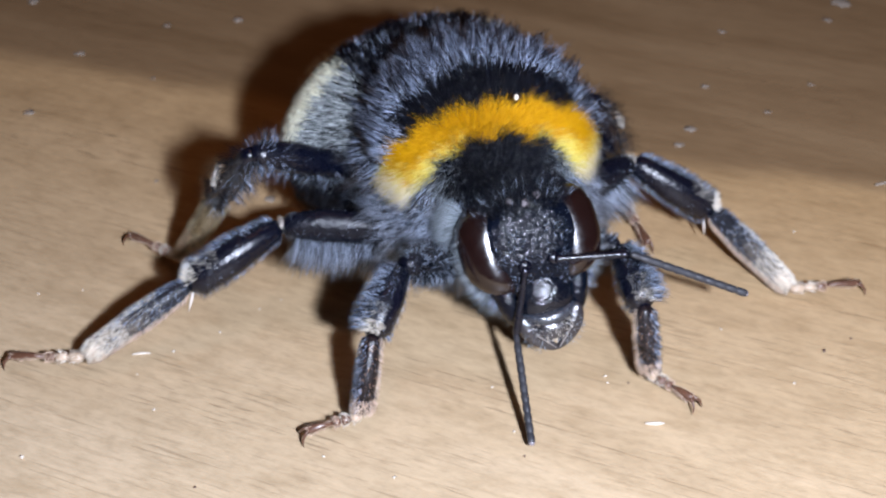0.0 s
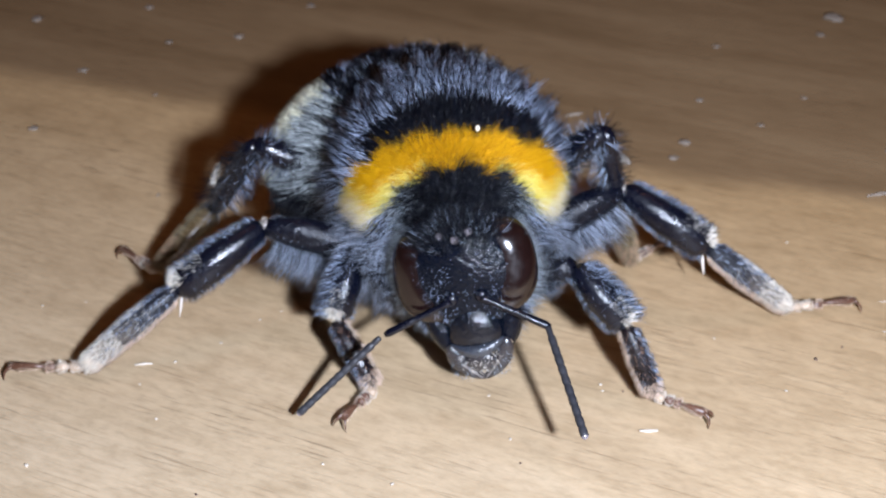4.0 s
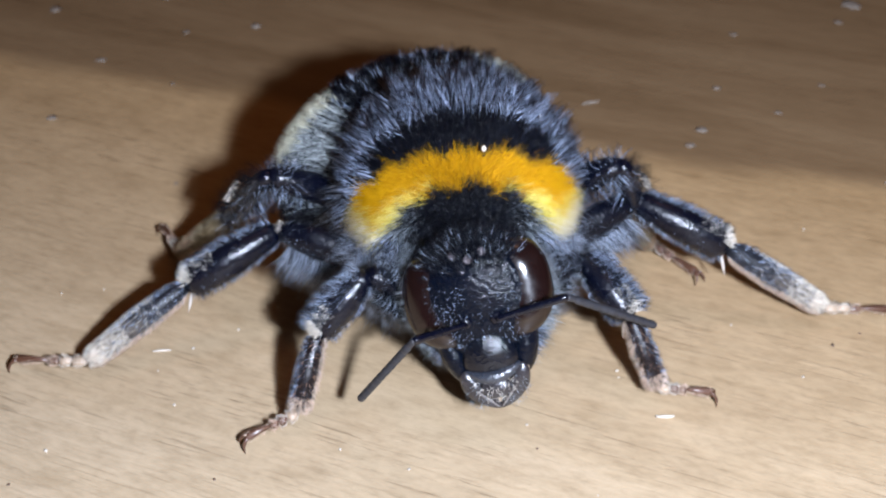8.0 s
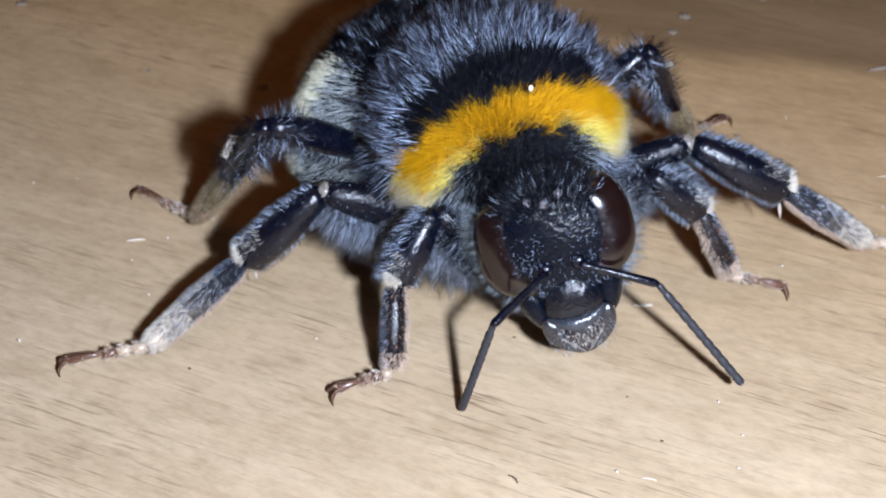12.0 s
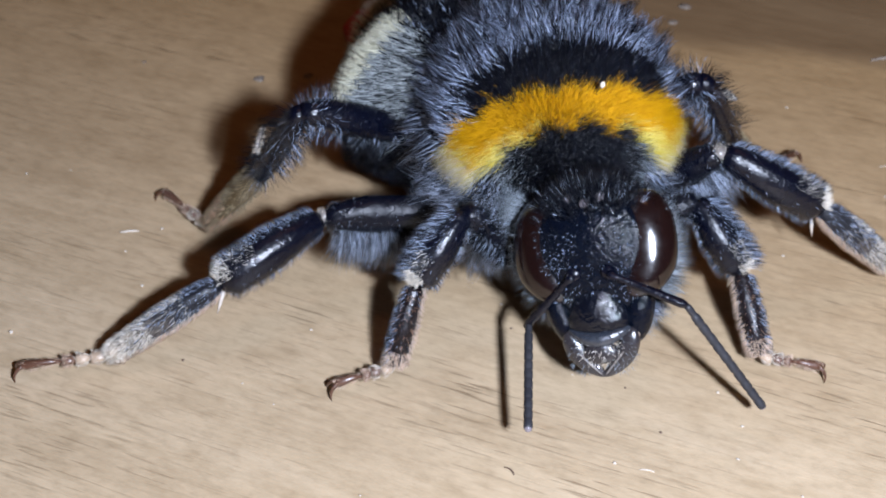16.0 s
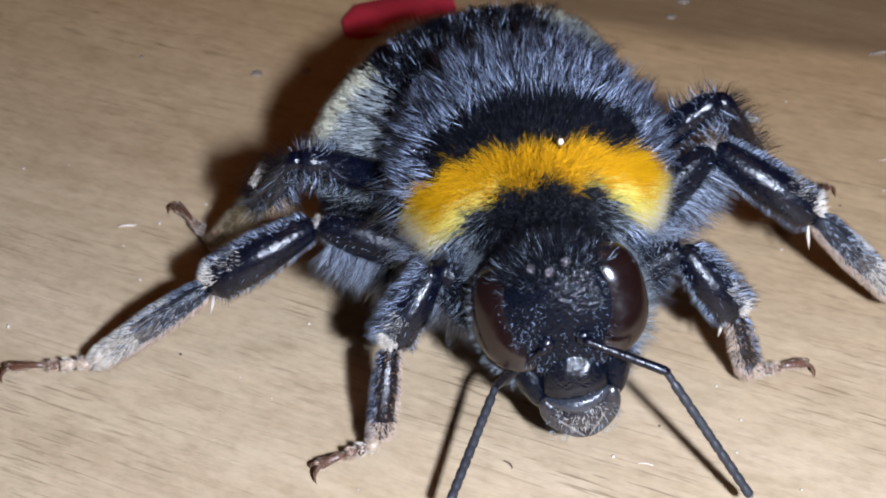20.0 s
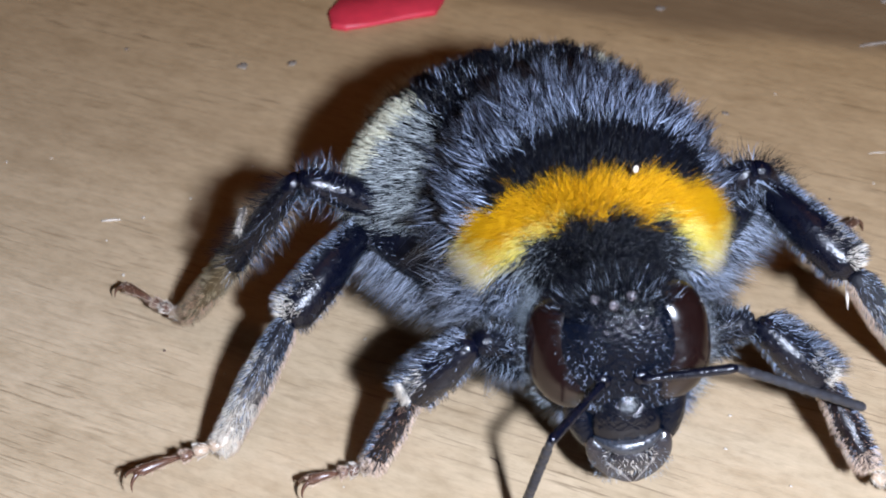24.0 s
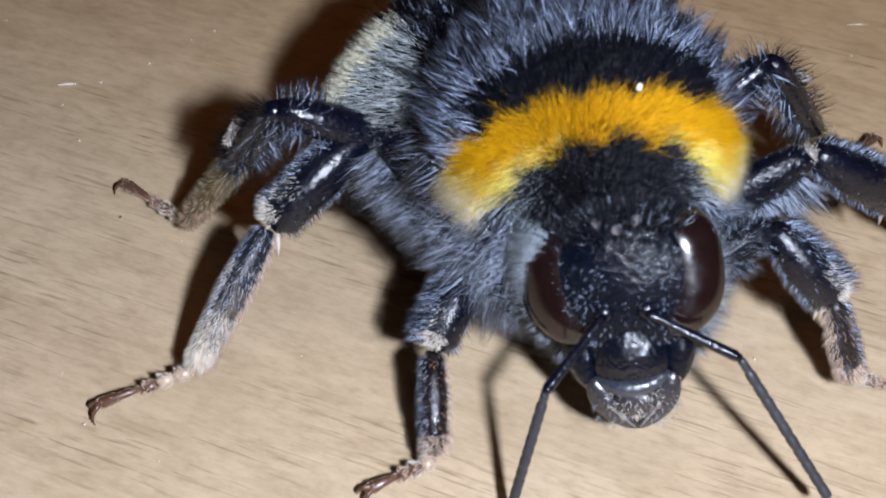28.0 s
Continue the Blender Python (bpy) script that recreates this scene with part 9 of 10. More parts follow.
    walk(LEGS["HR"]["femur"], [
        (0, pose(0.00163,0.00228,-0.00288, 14.9,-55.8,-37.5)), (0.5, pose(0.00167,0.00230,-0.00285, 19.3,-55.7,-42.2)),
        (1, pose(0.00169,0.00229,-0.00282, 21.1,-55.4,-43.3)), (1.5, pose(0.00171,0.00224,-0.00273, 19.3,-54.6,-38.9)),
        (2, pose(0.00173,0.00219,-0.00265, 17.3,-54.3,-34.2)), (2.5, pose(0.00176,0.00213,-0.00256, 14.9,-53.1,-28.9)),
        (3, pose(0.00184,0.00208,-0.00242, 14.1,-50.7,-26.0)), (3.5, pose(0.00204,0.00197,-0.00214, 27.1,-49.1,-31.7)),
        (4, pose(0.00223,0.00183,-0.00189, 39.8,-48.1,-36.5)), (4.5, pose(0.00226,0.00181,-0.00188, 39.6,-45.3,-37.0)),
        (5.2, pose(0.00212,0.00192,-0.00206, 32.4,-44.5,-32.9)), (6.1, pose(0.00180,0.00208,-0.00240, 16.6,-44.3,-20.6)),
        (6.5, pose(0.00169,0.00210,-0.00251, 12.1,-43.9,-17.1)), (7, pose(0.00178,0.00207,-0.00240, 10.3,-40.6,-18.3)),
        (8, pose(0.00184,0.00209,-0.00236, 16.7,-40.1,-29.5)), (8.5, pose(0.00194,0.00205,-0.00227, 37.5,-42.2,-41.4)),
        (9, pose(0.00203,0.00196,-0.00216, 67.3,-43.9,-54.8)), (9.5, pose(0.00198,0.00203,-0.00224, 71.3,-46.7,-56.5)),
        (10, pose(0.00195,0.00207,-0.00229, 70.8,-46.3,-57.5)), (10.5, pose(0.00197,0.00205,-0.00225, 68.5,-44.0,-58.6)),
        (11, pose(0.00194,0.00209,-0.00231, 65.0,-43.7,-57.7)), (11.5, pose(0.00165,0.00222,-0.00263, 41.3,-46.0,-32.9)),
        (12, pose(0.00154,0.00206,-0.00259, 19.8,-39.6,-7.5)), (12.5, pose(0.00145,0.00204,-0.00268, 18.0,-40.8,-4.4)),
        (13.2, pose(0.00158,0.00210,-0.00259, 21.3,-42.8,-13.2)), (13.9, pose(0.00185,0.00205,-0.00236, 25.1,-44.9,-21.2)),
        (14.5, pose(0.00197,0.00202,-0.00223, 29.1,-47.1,-26.9)), (15, pose(0.00198,0.00201,-0.00223, 34.3,-50.4,-31.8)),
        (16, pose(0.00191,0.00208,-0.00235, 41.0,-51.1,-40.6)), (17, pose(0.00183,0.00215,-0.00248, 43.7,-51.3,-42.0)),
        (18, pose(0.00169,0.00220,-0.00268, 39.1,-52.2,-32.6)), (18.5, pose(0.00167,0.00203,-0.00259, 20.0,-49.1,-6.0)),
        (19, pose(0.00197,0.00199,-0.00223, 9.9,-41.8,9.2)), (19.5, pose(0.00195,0.00200,-0.00224, 11.3,-40.5,4.2)),
        (20, pose(0.00192,0.00200,-0.00227, 12.6,-40.6,-1.1)), (20.5, pose(0.00198,0.00201,-0.00222, 10.3,-43.1,-2.8)),
        (21, pose(0.00194,0.00202,-0.00226, 20.2,-46.7,-16.3)), (21.5, pose(0.00187,0.00206,-0.00237, 25.6,-47.9,-23.8)),
        (22, pose(0.00181,0.00211,-0.00244, 30.5,-48.4,-30.2)), (22.5, pose(0.00178,0.00213,-0.00251, 37.0,-50.7,-30.0)),
        (23.2, pose(0.00176,0.00213,-0.00252, 38.4,-49.8,-28.8)), (23.8, pose(0.00176,0.00212,-0.00251, 36.8,-48.0,-27.8)),
        (24.5, pose(0.00171,0.00209,-0.00253, 29.8,-47.2,-17.5)), (25, pose(0.00188,0.00198,-0.00233, 13.0,-46.1,9.6)),
        (25.5, pose(0.00199,0.00200,-0.00221, 18.0,-46.1,-1.7)), (25.75, pose(0.00200,0.00200,-0.00220, 19.4,-47.1,-5.6)),
        (26, pose(0.00192,0.00201,-0.00229, 21.2,-48.7,-8.7)), (26.25, pose(0.00184,0.00204,-0.00239, 26.0,-49.8,-15.4)),
        (26.5, pose(0.00180,0.00208,-0.00246, 29.5,-50.2,-20.3)), (27, pose(0.00172,0.00212,-0.00250, 31.4,-46.0,-22.5)),
        (27.5, pose(0.00166,0.00208,-0.00255, 26.9,-45.6,-14.1)), (28, pose(0.00165,0.00201,-0.00256, 20.2,-45.7,-1.2))])
    walk(LEGS["HR"]["tibia"], [
        (0, pose(0.00373,0.00067,0.00101, 58.7,56.0,44.7)), (0.5, pose(0.00363,0.00052,0.00103, 57.4,54.5,42.5)),
        (1, pose(0.00363,0.00046,0.00105, 55.6,53.8,40.7)), (1.5, pose(0.00383,0.00053,0.00110, 54.3,54.6,40.8)),
        (2, pose(0.00400,0.00064,0.00116, 53.2,55.6,41.5)), (2.5, pose(0.00423,0.00077,0.00120, 50.9,55.5,41.7)),
        (3, pose(0.00452,0.00077,0.00122, 49.3,55.3,42.8)), (3.5, pose(0.00466,0.00036,0.00141, 43.4,58.5,48.5)),
        (4, pose(0.00475,-0.00004,0.00161, 41.6,64.3,56.2)), (4.5, pose(0.00490,-0.00018,0.00146, 48.5,64.1,62.4)),
        (5.2, pose(0.00493,0.00010,0.00123, 50.5,61.6,62.0)), (6.1, pose(0.00495,0.00089,0.00088, 52.3,59.5,59.2)),
        (6.5, pose(0.00493,0.00110,0.00075, 54.0,59.4,59.5)), (7, pose(0.00517,0.00095,0.00066, 57.1,60.5,61.6)),
        (8, pose(0.00497,0.00032,0.00067, 56.3,56.2,59.3)), (8.5, pose(0.00455,-0.00025,0.00089, 43.1,50.7,58.1)),
        (9, pose(0.00398,-0.00080,0.00110, 33.8,50.3,58.7)), (9.5, pose(0.00376,-0.00066,0.00118, 36.1,49.4,60.1)),
        (10, pose(0.00370,-0.00067,0.00111, 39.1,51.3,61.6)), (10.5, pose(0.00373,-0.00084,0.00101, 40.5,52.2,61.4)),
        (11, pose(0.00376,-0.00078,0.00094, 40.2,53.8,59.9)), (11.5, pose(0.00439,0.00045,0.00075, 34.4,57.7,56.3)),
        (12, pose(0.00513,0.00159,0.00041, 28.2,61.1,51.8)), (12.5, pose(0.00500,0.00177,0.00039, 32.5,62.1,55.5)),
        (13.2, pose(0.00494,0.00131,0.00060, 27.6,60.4,48.3)), (13.9, pose(0.00496,0.00085,0.00096, 18.2,57.8,38.0)),
        (14.5, pose(0.00482,0.00057,0.00121, 14.5,56.7,33.5)), (15, pose(0.00453,0.00043,0.00139, 14.7,55.4,33.1)),
        (16, pose(0.00415,0.00016,0.00131, 18.2,54.8,35.3)), (17, pose(0.00402,0.00018,0.00119, 21.5,54.8,38.4)),
        (18, pose(0.00411,0.00065,0.00104, 19.7,54.8,40.5)), (18.5, pose(0.00473,0.00171,0.00096, 14.6,58.2,38.2)),
        (19, pose(0.00543,0.00255,0.00090, 8.6,64.2,31.9)), (19.5, pose(0.00552,0.00226,0.00081, 10.1,61.6,33.1)),
        (20, pose(0.00549,0.00193,0.00079, 10.9,59.8,33.5)), (20.5, pose(0.00541,0.00184,0.00099, 5.1,60.1,22.8)),
        (21, pose(0.00504,0.00111,0.00116, 11.6,56.3,29.0)), (21.5, pose(0.00475,0.00079,0.00112, 9.8,53.0,27.8)),
        (22, pose(0.00451,0.00054,0.00108, 9.5,51.6,28.0)), (22.5, pose(0.00436,0.00064,0.00112, 12.9,52.7,35.8)),
        (23.2, pose(0.00442,0.00067,0.00107, 14.4,50.8,38.1)), (23.8, pose(0.00454,0.00066,0.00099, 16.0,49.4,37.8)),
        (24.5, pose(0.00476,0.00113,0.00092, 14.4,48.6,36.9)), (25, pose(0.00509,0.00252,0.00106, 3.9,52.5,29.7)),
        (25.5, pose(0.00525,0.00190,0.00118, 8.4,51.2,34.5)), (25.75, pose(0.00518,0.00169,0.00124, 7.1,51.9,30.6)),
        (26, pose(0.00499,0.00154,0.00124, 5.6,52.1,27.2)), (26.25, pose(0.00477,0.00124,0.00120, 6.5,52.0,26.5)),
        (26.5, pose(0.00462,0.00103,0.00115, 7.6,52.0,26.2)), (27, pose(0.00474,0.00087,0.00088, 10.6,49.0,28.8)),
        (27.5, pose(0.00485,0.00128,0.00081, 12.2,49.5,32.3)), (28, pose(0.00493,0.00194,0.00081, 13.1,50.6,36.2))])
    walk(LEGS["HR"]["basitarsus"], [
        (0, pose(0.00532,0.00224,-0.00230, 65.2,64.0,48.8)), (0.5, pose(0.00534,0.00209,-0.00222, 65.9,60.2,48.9)),
        (1, pose(0.00542,0.00200,-0.00217, 66.0,57.5,49.2)), (1.5, pose(0.00558,0.00204,-0.00215, 65.8,56.6,51.0)),
        (2, pose(0.00569,0.00213,-0.00213, 65.5,56.2,52.8)), (2.5, pose(0.00591,0.00227,-0.00209, 64.0,55.7,54.0)),
        (3, pose(0.00619,0.00232,-0.00206, 62.6,55.5,55.4)), (3.5, pose(0.00598,0.00184,-0.00182, 42.8,60.3,47.4)),
        (4, pose(0.00571,0.00139,-0.00197, 20.9,69.5,33.8)), (4.5, pose(0.00570,0.00136,-0.00212, 26.6,68.8,39.1)),
        (5.2, pose(0.00577,0.00169,-0.00209, 37.0,60.8,48.6)), (6.1, pose(0.00594,0.00255,-0.00241, 50.6,50.4,60.6)),
        (6.5, pose(0.00596,0.00285,-0.00268, 54.1,51.5,62.1)), (7, pose(0.00610,0.00268,-0.00281, 56.6,51.4,63.9)),
        (8, pose(0.00610,0.00223,-0.00264, 61.8,50.8,65.7)), (8.5, pose(0.00580,0.00176,-0.00200, 41.3,42.1,60.4)),
        (9, pose(0.00530,0.00137,-0.00197, 27.7,47.5,53.0)), (9.5, pose(0.00505,0.00158,-0.00184, 27.8,53.3,49.5)),
        (10, pose(0.00489,0.00152,-0.00200, 29.9,53.0,51.0)), (10.5, pose(0.00490,0.00131,-0.00215, 30.4,53.2,50.2)),
        (11, pose(0.00495,0.00125,-0.00227, 29.6,53.6,48.6)), (11.5, pose(0.00558,0.00222,-0.00261, 23.6,56.1,44.9)),
        (12, pose(0.00632,0.00310,-0.00307, 15.4,57.4,38.2)), (12.5, pose(0.00605,0.00330,-0.00313, 8.5,54.5,29.7)),
        (13.2, pose(0.00620,0.00272,-0.00273, 4.0,48.5,22.8)), (13.9, pose(0.00658,0.00212,-0.00230, 2.1,47.2,20.8)),
        (14.5, pose(0.00664,0.00178,-0.00212, 1.9,49.1,19.8)), (15, pose(0.00643,0.00166,-0.00189, 3.0,48.9,20.3)),
        (16, pose(0.00602,0.00149,-0.00195, 5.4,51.4,21.0)), (17, pose(0.00581,0.00161,-0.00207, 7.3,51.5,22.5)),
        (18, pose(0.00586,0.00214,-0.00222, 8.5,53.7,27.6)), (18.5, pose(0.00634,0.00298,-0.00236, 5.6,53.4,28.3)),
        (19, pose(0.00689,0.00347,-0.00268, 4.7,57.5,27.7)), (19.5, pose(0.00707,0.00327,-0.00260, 3.6,56.6,25.9)),
        (20, pose(0.00716,0.00303,-0.00265, 1.9,59.1,23.2)), (20.5, pose(0.00724,0.00260,-0.00246, 0.8,56.5,18.0)),
        (21, pose(0.00698,0.00218,-0.00215, 0.1,55.1,15.4)), (21.5, pose(0.00687,0.00191,-0.00206, 2.5,49.8,19.3)),
        (22, pose(0.00670,0.00170,-0.00204, 4.2,46.7,22.7)), (22.5, pose(0.00632,0.00205,-0.00205, 7.1,46.4,30.4)),
        (23.2, pose(0.00641,0.00222,-0.00204, 10.4,45.4,34.5)), (23.8, pose(0.00659,0.00226,-0.00204, 12.7,45.6,34.5)),
        (24.5, pose(0.00687,0.00272,-0.00206, 12.8,47.4,35.2)), (25, pose(0.00719,0.00372,-0.00209, 8.4,49.6,35.7)),
        (25.5, pose(0.00731,0.00331,-0.00192, 6.7,48.3,32.7)), (25.75, pose(0.00729,0.00293,-0.00189, 6.2,46.4,30.2)),
        (26, pose(0.00717,0.00266,-0.00190, 5.6,44.9,28.3)), (26.25, pose(0.00696,0.00233,-0.00193, 6.7,46.4,27.6)),
        (26.5, pose(0.00682,0.00211,-0.00198, 8.0,47.9,27.3)), (27, pose(0.00703,0.00213,-0.00213, 12.8,45.2,32.5)),
        (27.5, pose(0.00704,0.00266,-0.00222, 11.0,47.2,31.0)), (28, pose(0.00697,0.00343,-0.00226, 6.6,50.3,27.8))])
    walk(LEGS["HR"]["tarsus"], [
        (0, pose(0.00618,0.00322,-0.00498, -14.7,4.1,-88.7)), (0.5, pose(0.00631,0.00321,-0.00481, -12.3,5.8,-87.9)),
        (1, pose(0.00646,0.00321,-0.00469, -10.8,6.9,-87.7)), (1.5, pose(0.00661,0.00332,-0.00464, -9.7,6.8,-88.0)),
        (2, pose(0.00669,0.00345,-0.00461, -8.8,6.5,-88.1)), (2.5, pose(0.00690,0.00363,-0.00455, -9.0,6.1,-88.2)),
        (3, pose(0.00715,0.00370,-0.00451, -9.0,5.7,-86.5)), (3.5, pose(0.00686,0.00281,-0.00412, 1.6,0.2,-21.3)),
        (4, pose(0.00657,0.00197,-0.00474, 1.8,3.5,38.1)), (4.5, pose(0.00653,0.00204,-0.00488, 2.9,2.3,37.1)),
        (5.2, pose(0.00660,0.00264,-0.00435, 1.5,0.9,18.5)), (6.1, pose(0.00682,0.00411,-0.00457, -5.6,3.7,-51.5)),
        (6.5, pose(0.00683,0.00449,-0.00501, -12.4,4.7,-63.5)), (7, pose(0.00692,0.00435,-0.00514, -8.8,1.3,-64.2)),
        (8, pose(0.00688,0.00395,-0.00495, -6.7,2.6,-54.6)), (8.5, pose(0.00675,0.00343,-0.00373, -0.4,0.1,-5.5)),
        (9, pose(0.00651,0.00297,-0.00416, 3.3,3.8,42.7)), (9.5, pose(0.00621,0.00293,-0.00423, 6.7,4.6,44.8)),
        (10, pose(0.00601,0.00291,-0.00438, 7.5,8.1,41.7)), (10.5, pose(0.00604,0.00267,-0.00453, 6.4,7.8,40.8)),
        (11, pose(0.00611,0.00258,-0.00466, 4.9,7.7,39.9)), (11.5, pose(0.00674,0.00339,-0.00507, 5.5,13.6,37.5)),
        (12, pose(0.00759,0.00409,-0.00558, 5.6,18.8,34.6)), (12.5, pose(0.00755,0.00416,-0.00555, 4.8,16.4,31.7)),
        (13.2, pose(0.00796,0.00346,-0.00489, 3.4,10.8,36.6)), (13.9, pose(0.00838,0.00281,-0.00439, 0.8,7.9,43.3)),
        (14.5, pose(0.00847,0.00244,-0.00437, 0.0,8.4,44.9)), (15, pose(0.00826,0.00234,-0.00413, 0.1,8.8,42.3)),
        (16, pose(0.00776,0.00215,-0.00427, -0.2,9.9,38.2)), (17, pose(0.00753,0.00232,-0.00440, 1.2,10.0,37.7)),
        (18, pose(0.00742,0.00295,-0.00461, 0.9,10.0,37.7)), (18.5, pose(0.00783,0.00379,-0.00464, 2.0,10.3,37.3)),
        (19, pose(0.00831,0.00421,-0.00519, 4.4,13.6,37.0)), (19.5, pose(0.00847,0.00395,-0.00497, 3.4,11.5,38.9)),
        (20, pose(0.00856,0.00363,-0.00520, 2.6,12.3,40.0)), (20.5, pose(0.00880,0.00311,-0.00494, 0.8,12.1,32.9)),
        (21, pose(0.00862,0.00263,-0.00459, 1.2,9.7,38.2)), (21.5, pose(0.00869,0.00254,-0.00434, -0.5,8.3,39.8)),
        (22, pose(0.00859,0.00249,-0.00421, -2.0,7.6,40.2)), (22.5, pose(0.00809,0.00309,-0.00421, -0.8,7.6,43.5)),
        (23.2, pose(0.00816,0.00342,-0.00418, 0.9,6.2,43.6)), (23.8, pose(0.00832,0.00344,-0.00418, 2.6,5.1,41.7)),
        (24.5, pose(0.00851,0.00388,-0.00425, 3.5,4.9,40.4)), (25, pose(0.00876,0.00485,-0.00435, 3.3,6.8,40.8)),
        (25.5, pose(0.00897,0.00438,-0.00413, 0.8,4.8,40.7)), (25.75, pose(0.00905,0.00397,-0.00403, 0.6,4.4,41.6)),
        (26, pose(0.00902,0.00365,-0.00399, 0.7,4.2,43.2)), (26.25, pose(0.00878,0.00328,-0.00408, 1.2,4.1,45.3)),
        (26.5, pose(0.00859,0.00302,-0.00419, 1.9,4.0,46.7)), (27, pose(0.00880,0.00326,-0.00424, 4.1,3.3,47.3)),
        (27.5, pose(0.00877,0.00369,-0.00439, 5.3,3.8,45.6)), (28, pose(0.00865,0.00431,-0.00455, 6.0,4.6,43.3))])
    walk(ANTENNAE["L"]["scape"], [
        (0, pose(0.00015,-0.00450,-0.00130, -7.3,69.8,-123.9)), (0.5, pose(0.00024,-0.00424,-0.00145, -10.5,75.5,-128.1)),
        (1, pose(0.00030,-0.00409,-0.00154, -19.7,81.0,-138.0)), (1.5, pose(0.00014,-0.00409,-0.00153, -69.7,65.1,171.0)),
        (2, pose(-0.00011,-0.00410,-0.00152, -76.7,38.3,162.8)), (2.5, pose(-0.00033,-0.00416,-0.00151, -75.1,35.3,166.8)),
        (3, pose(-0.00048,-0.00424,-0.00150, -71.2,35.2,175.2)), (3.5, pose(-0.00051,-0.00433,-0.00147, -68.3,31.1,-179.8)),
        (4, pose(-0.00054,-0.00438,-0.00145, -66.4,27.3,-177.3)), (4.5, pose(-0.00062,-0.00409,-0.00154, -69.2,20.6,178.6)),
        (5.2, pose(-0.00063,-0.00416,-0.00148, -67.8,20.9,-178.5)), (6.1, pose(-0.00060,-0.00444,-0.00129, -65.4,24.2,-175.0)),
        (6.5, pose(-0.00058,-0.00463,-0.00119, -66.3,26.6,-178.3)), (7, pose(-0.00044,-0.00495,-0.00101, -69.8,34.3,172.8)),
        (8, pose(-0.00035,-0.00480,-0.00107, -47.6,-19.1,-138.4)), (8.5, pose(-0.00021,-0.00456,-0.00118, -41.6,20.8,-144.3)),
        (9, pose(0.00001,-0.00424,-0.00132, -40.2,66.3,-153.9)), (9.5, pose(0.00024,-0.00403,-0.00147, 5.1,72.3,-105.9)),
        (10, pose(0.00022,-0.00426,-0.00138, 1.8,74.0,-110.2)), (10.5, pose(0.00007,-0.00448,-0.00130, -2.4,39.9,-116.9)),
        (11, pose(-0.00007,-0.00472,-0.00123, -1.5,-0.5,-123.6)), (11.5, pose(-0.00024,-0.00485,-0.00104, -3.5,-0.8,-135.0)),
        (12, pose(-0.00046,-0.00479,-0.00090, -6.4,5.6,-151.0)), (12.5, pose(-0.00051,-0.00465,-0.00096, -15.7,19.2,-169.2)),
        (13.2, pose(-0.00049,-0.00492,-0.00082, -14.4,12.6,-167.3)), (13.9, pose(-0.00056,-0.00514,-0.00061, -12.2,-6.4,-155.7)),
        (14.5, pose(-0.00062,-0.00520,-0.00054, -12.9,-13.1,-144.7)), (15, pose(-0.00057,-0.00513,-0.00059, -12.2,2.0,-129.4)),
        (16, pose(-0.00074,-0.00514,-0.00067, -58.1,61.4,170.1)), (17, pose(-0.00067,-0.00509,-0.00074, -25.9,-5.5,-128.6)),
        (18, pose(-0.00045,-0.00493,-0.00094, 2.5,71.6,-118.8)), (18.5, pose(-0.00042,-0.00470,-0.00106, -58.4,70.3,179.5)),
        (19, pose(-0.00046,-0.00464,-0.00113, -80.9,55.1,155.9)), (19.5, pose(-0.00048,-0.00481,-0.00102, -81.2,52.8,157.1)),
        (20, pose(-0.00040,-0.00497,-0.00088, -79.1,51.3,161.3)), (20.5, pose(-0.00049,-0.00510,-0.00077, -73.1,51.2,169.6)),
        (21, pose(-0.00072,-0.00529,-0.00054, -83.6,61.4,157.6)), (21.5, pose(-0.00087,-0.00529,-0.00047, -55.6,18.3,-179.0)),
        (22, pose(-0.00093,-0.00531,-0.00043, -44.2,-30.7,-160.9)), (22.5, pose(-0.00081,-0.00512,-0.00061, -38.7,14.4,-145.2)),
        (23.2, pose(-0.00063,-0.00483,-0.00091, -39.3,11.5,-138.7)), (23.8, pose(-0.00056,-0.00455,-0.00118, -40.5,7.2,-136.8)),
        (24.5, pose(-0.00040,-0.00427,-0.00134, -41.5,0.5,-134.9)), (25, pose(-0.00044,-0.00427,-0.00130, -42.0,-6.8,-133.3)),
        (25.5, pose(-0.00051,-0.00427,-0.00124, -38.9,3.5,-133.7)), (25.75, pose(-0.00051,-0.00441,-0.00119, -38.1,8.3,-132.8)),
        (26, pose(-0.00050,-0.00449,-0.00111, -37.7,12.5,-132.5)), (26.25, pose(-0.00056,-0.00453,-0.00106, -38.7,6.4,-138.5)),
        (26.5, pose(-0.00062,-0.00454,-0.00102, -39.2,0.2,-142.9)), (27, pose(-0.00050,-0.00423,-0.00113, -59.5,57.0,169.3)),
        (27.5, pose(-0.00046,-0.00412,-0.00127, -40.8,44.8,-164.4)), (28, pose(-0.00044,-0.00396,-0.00141, -29.4,18.5,-138.4))])
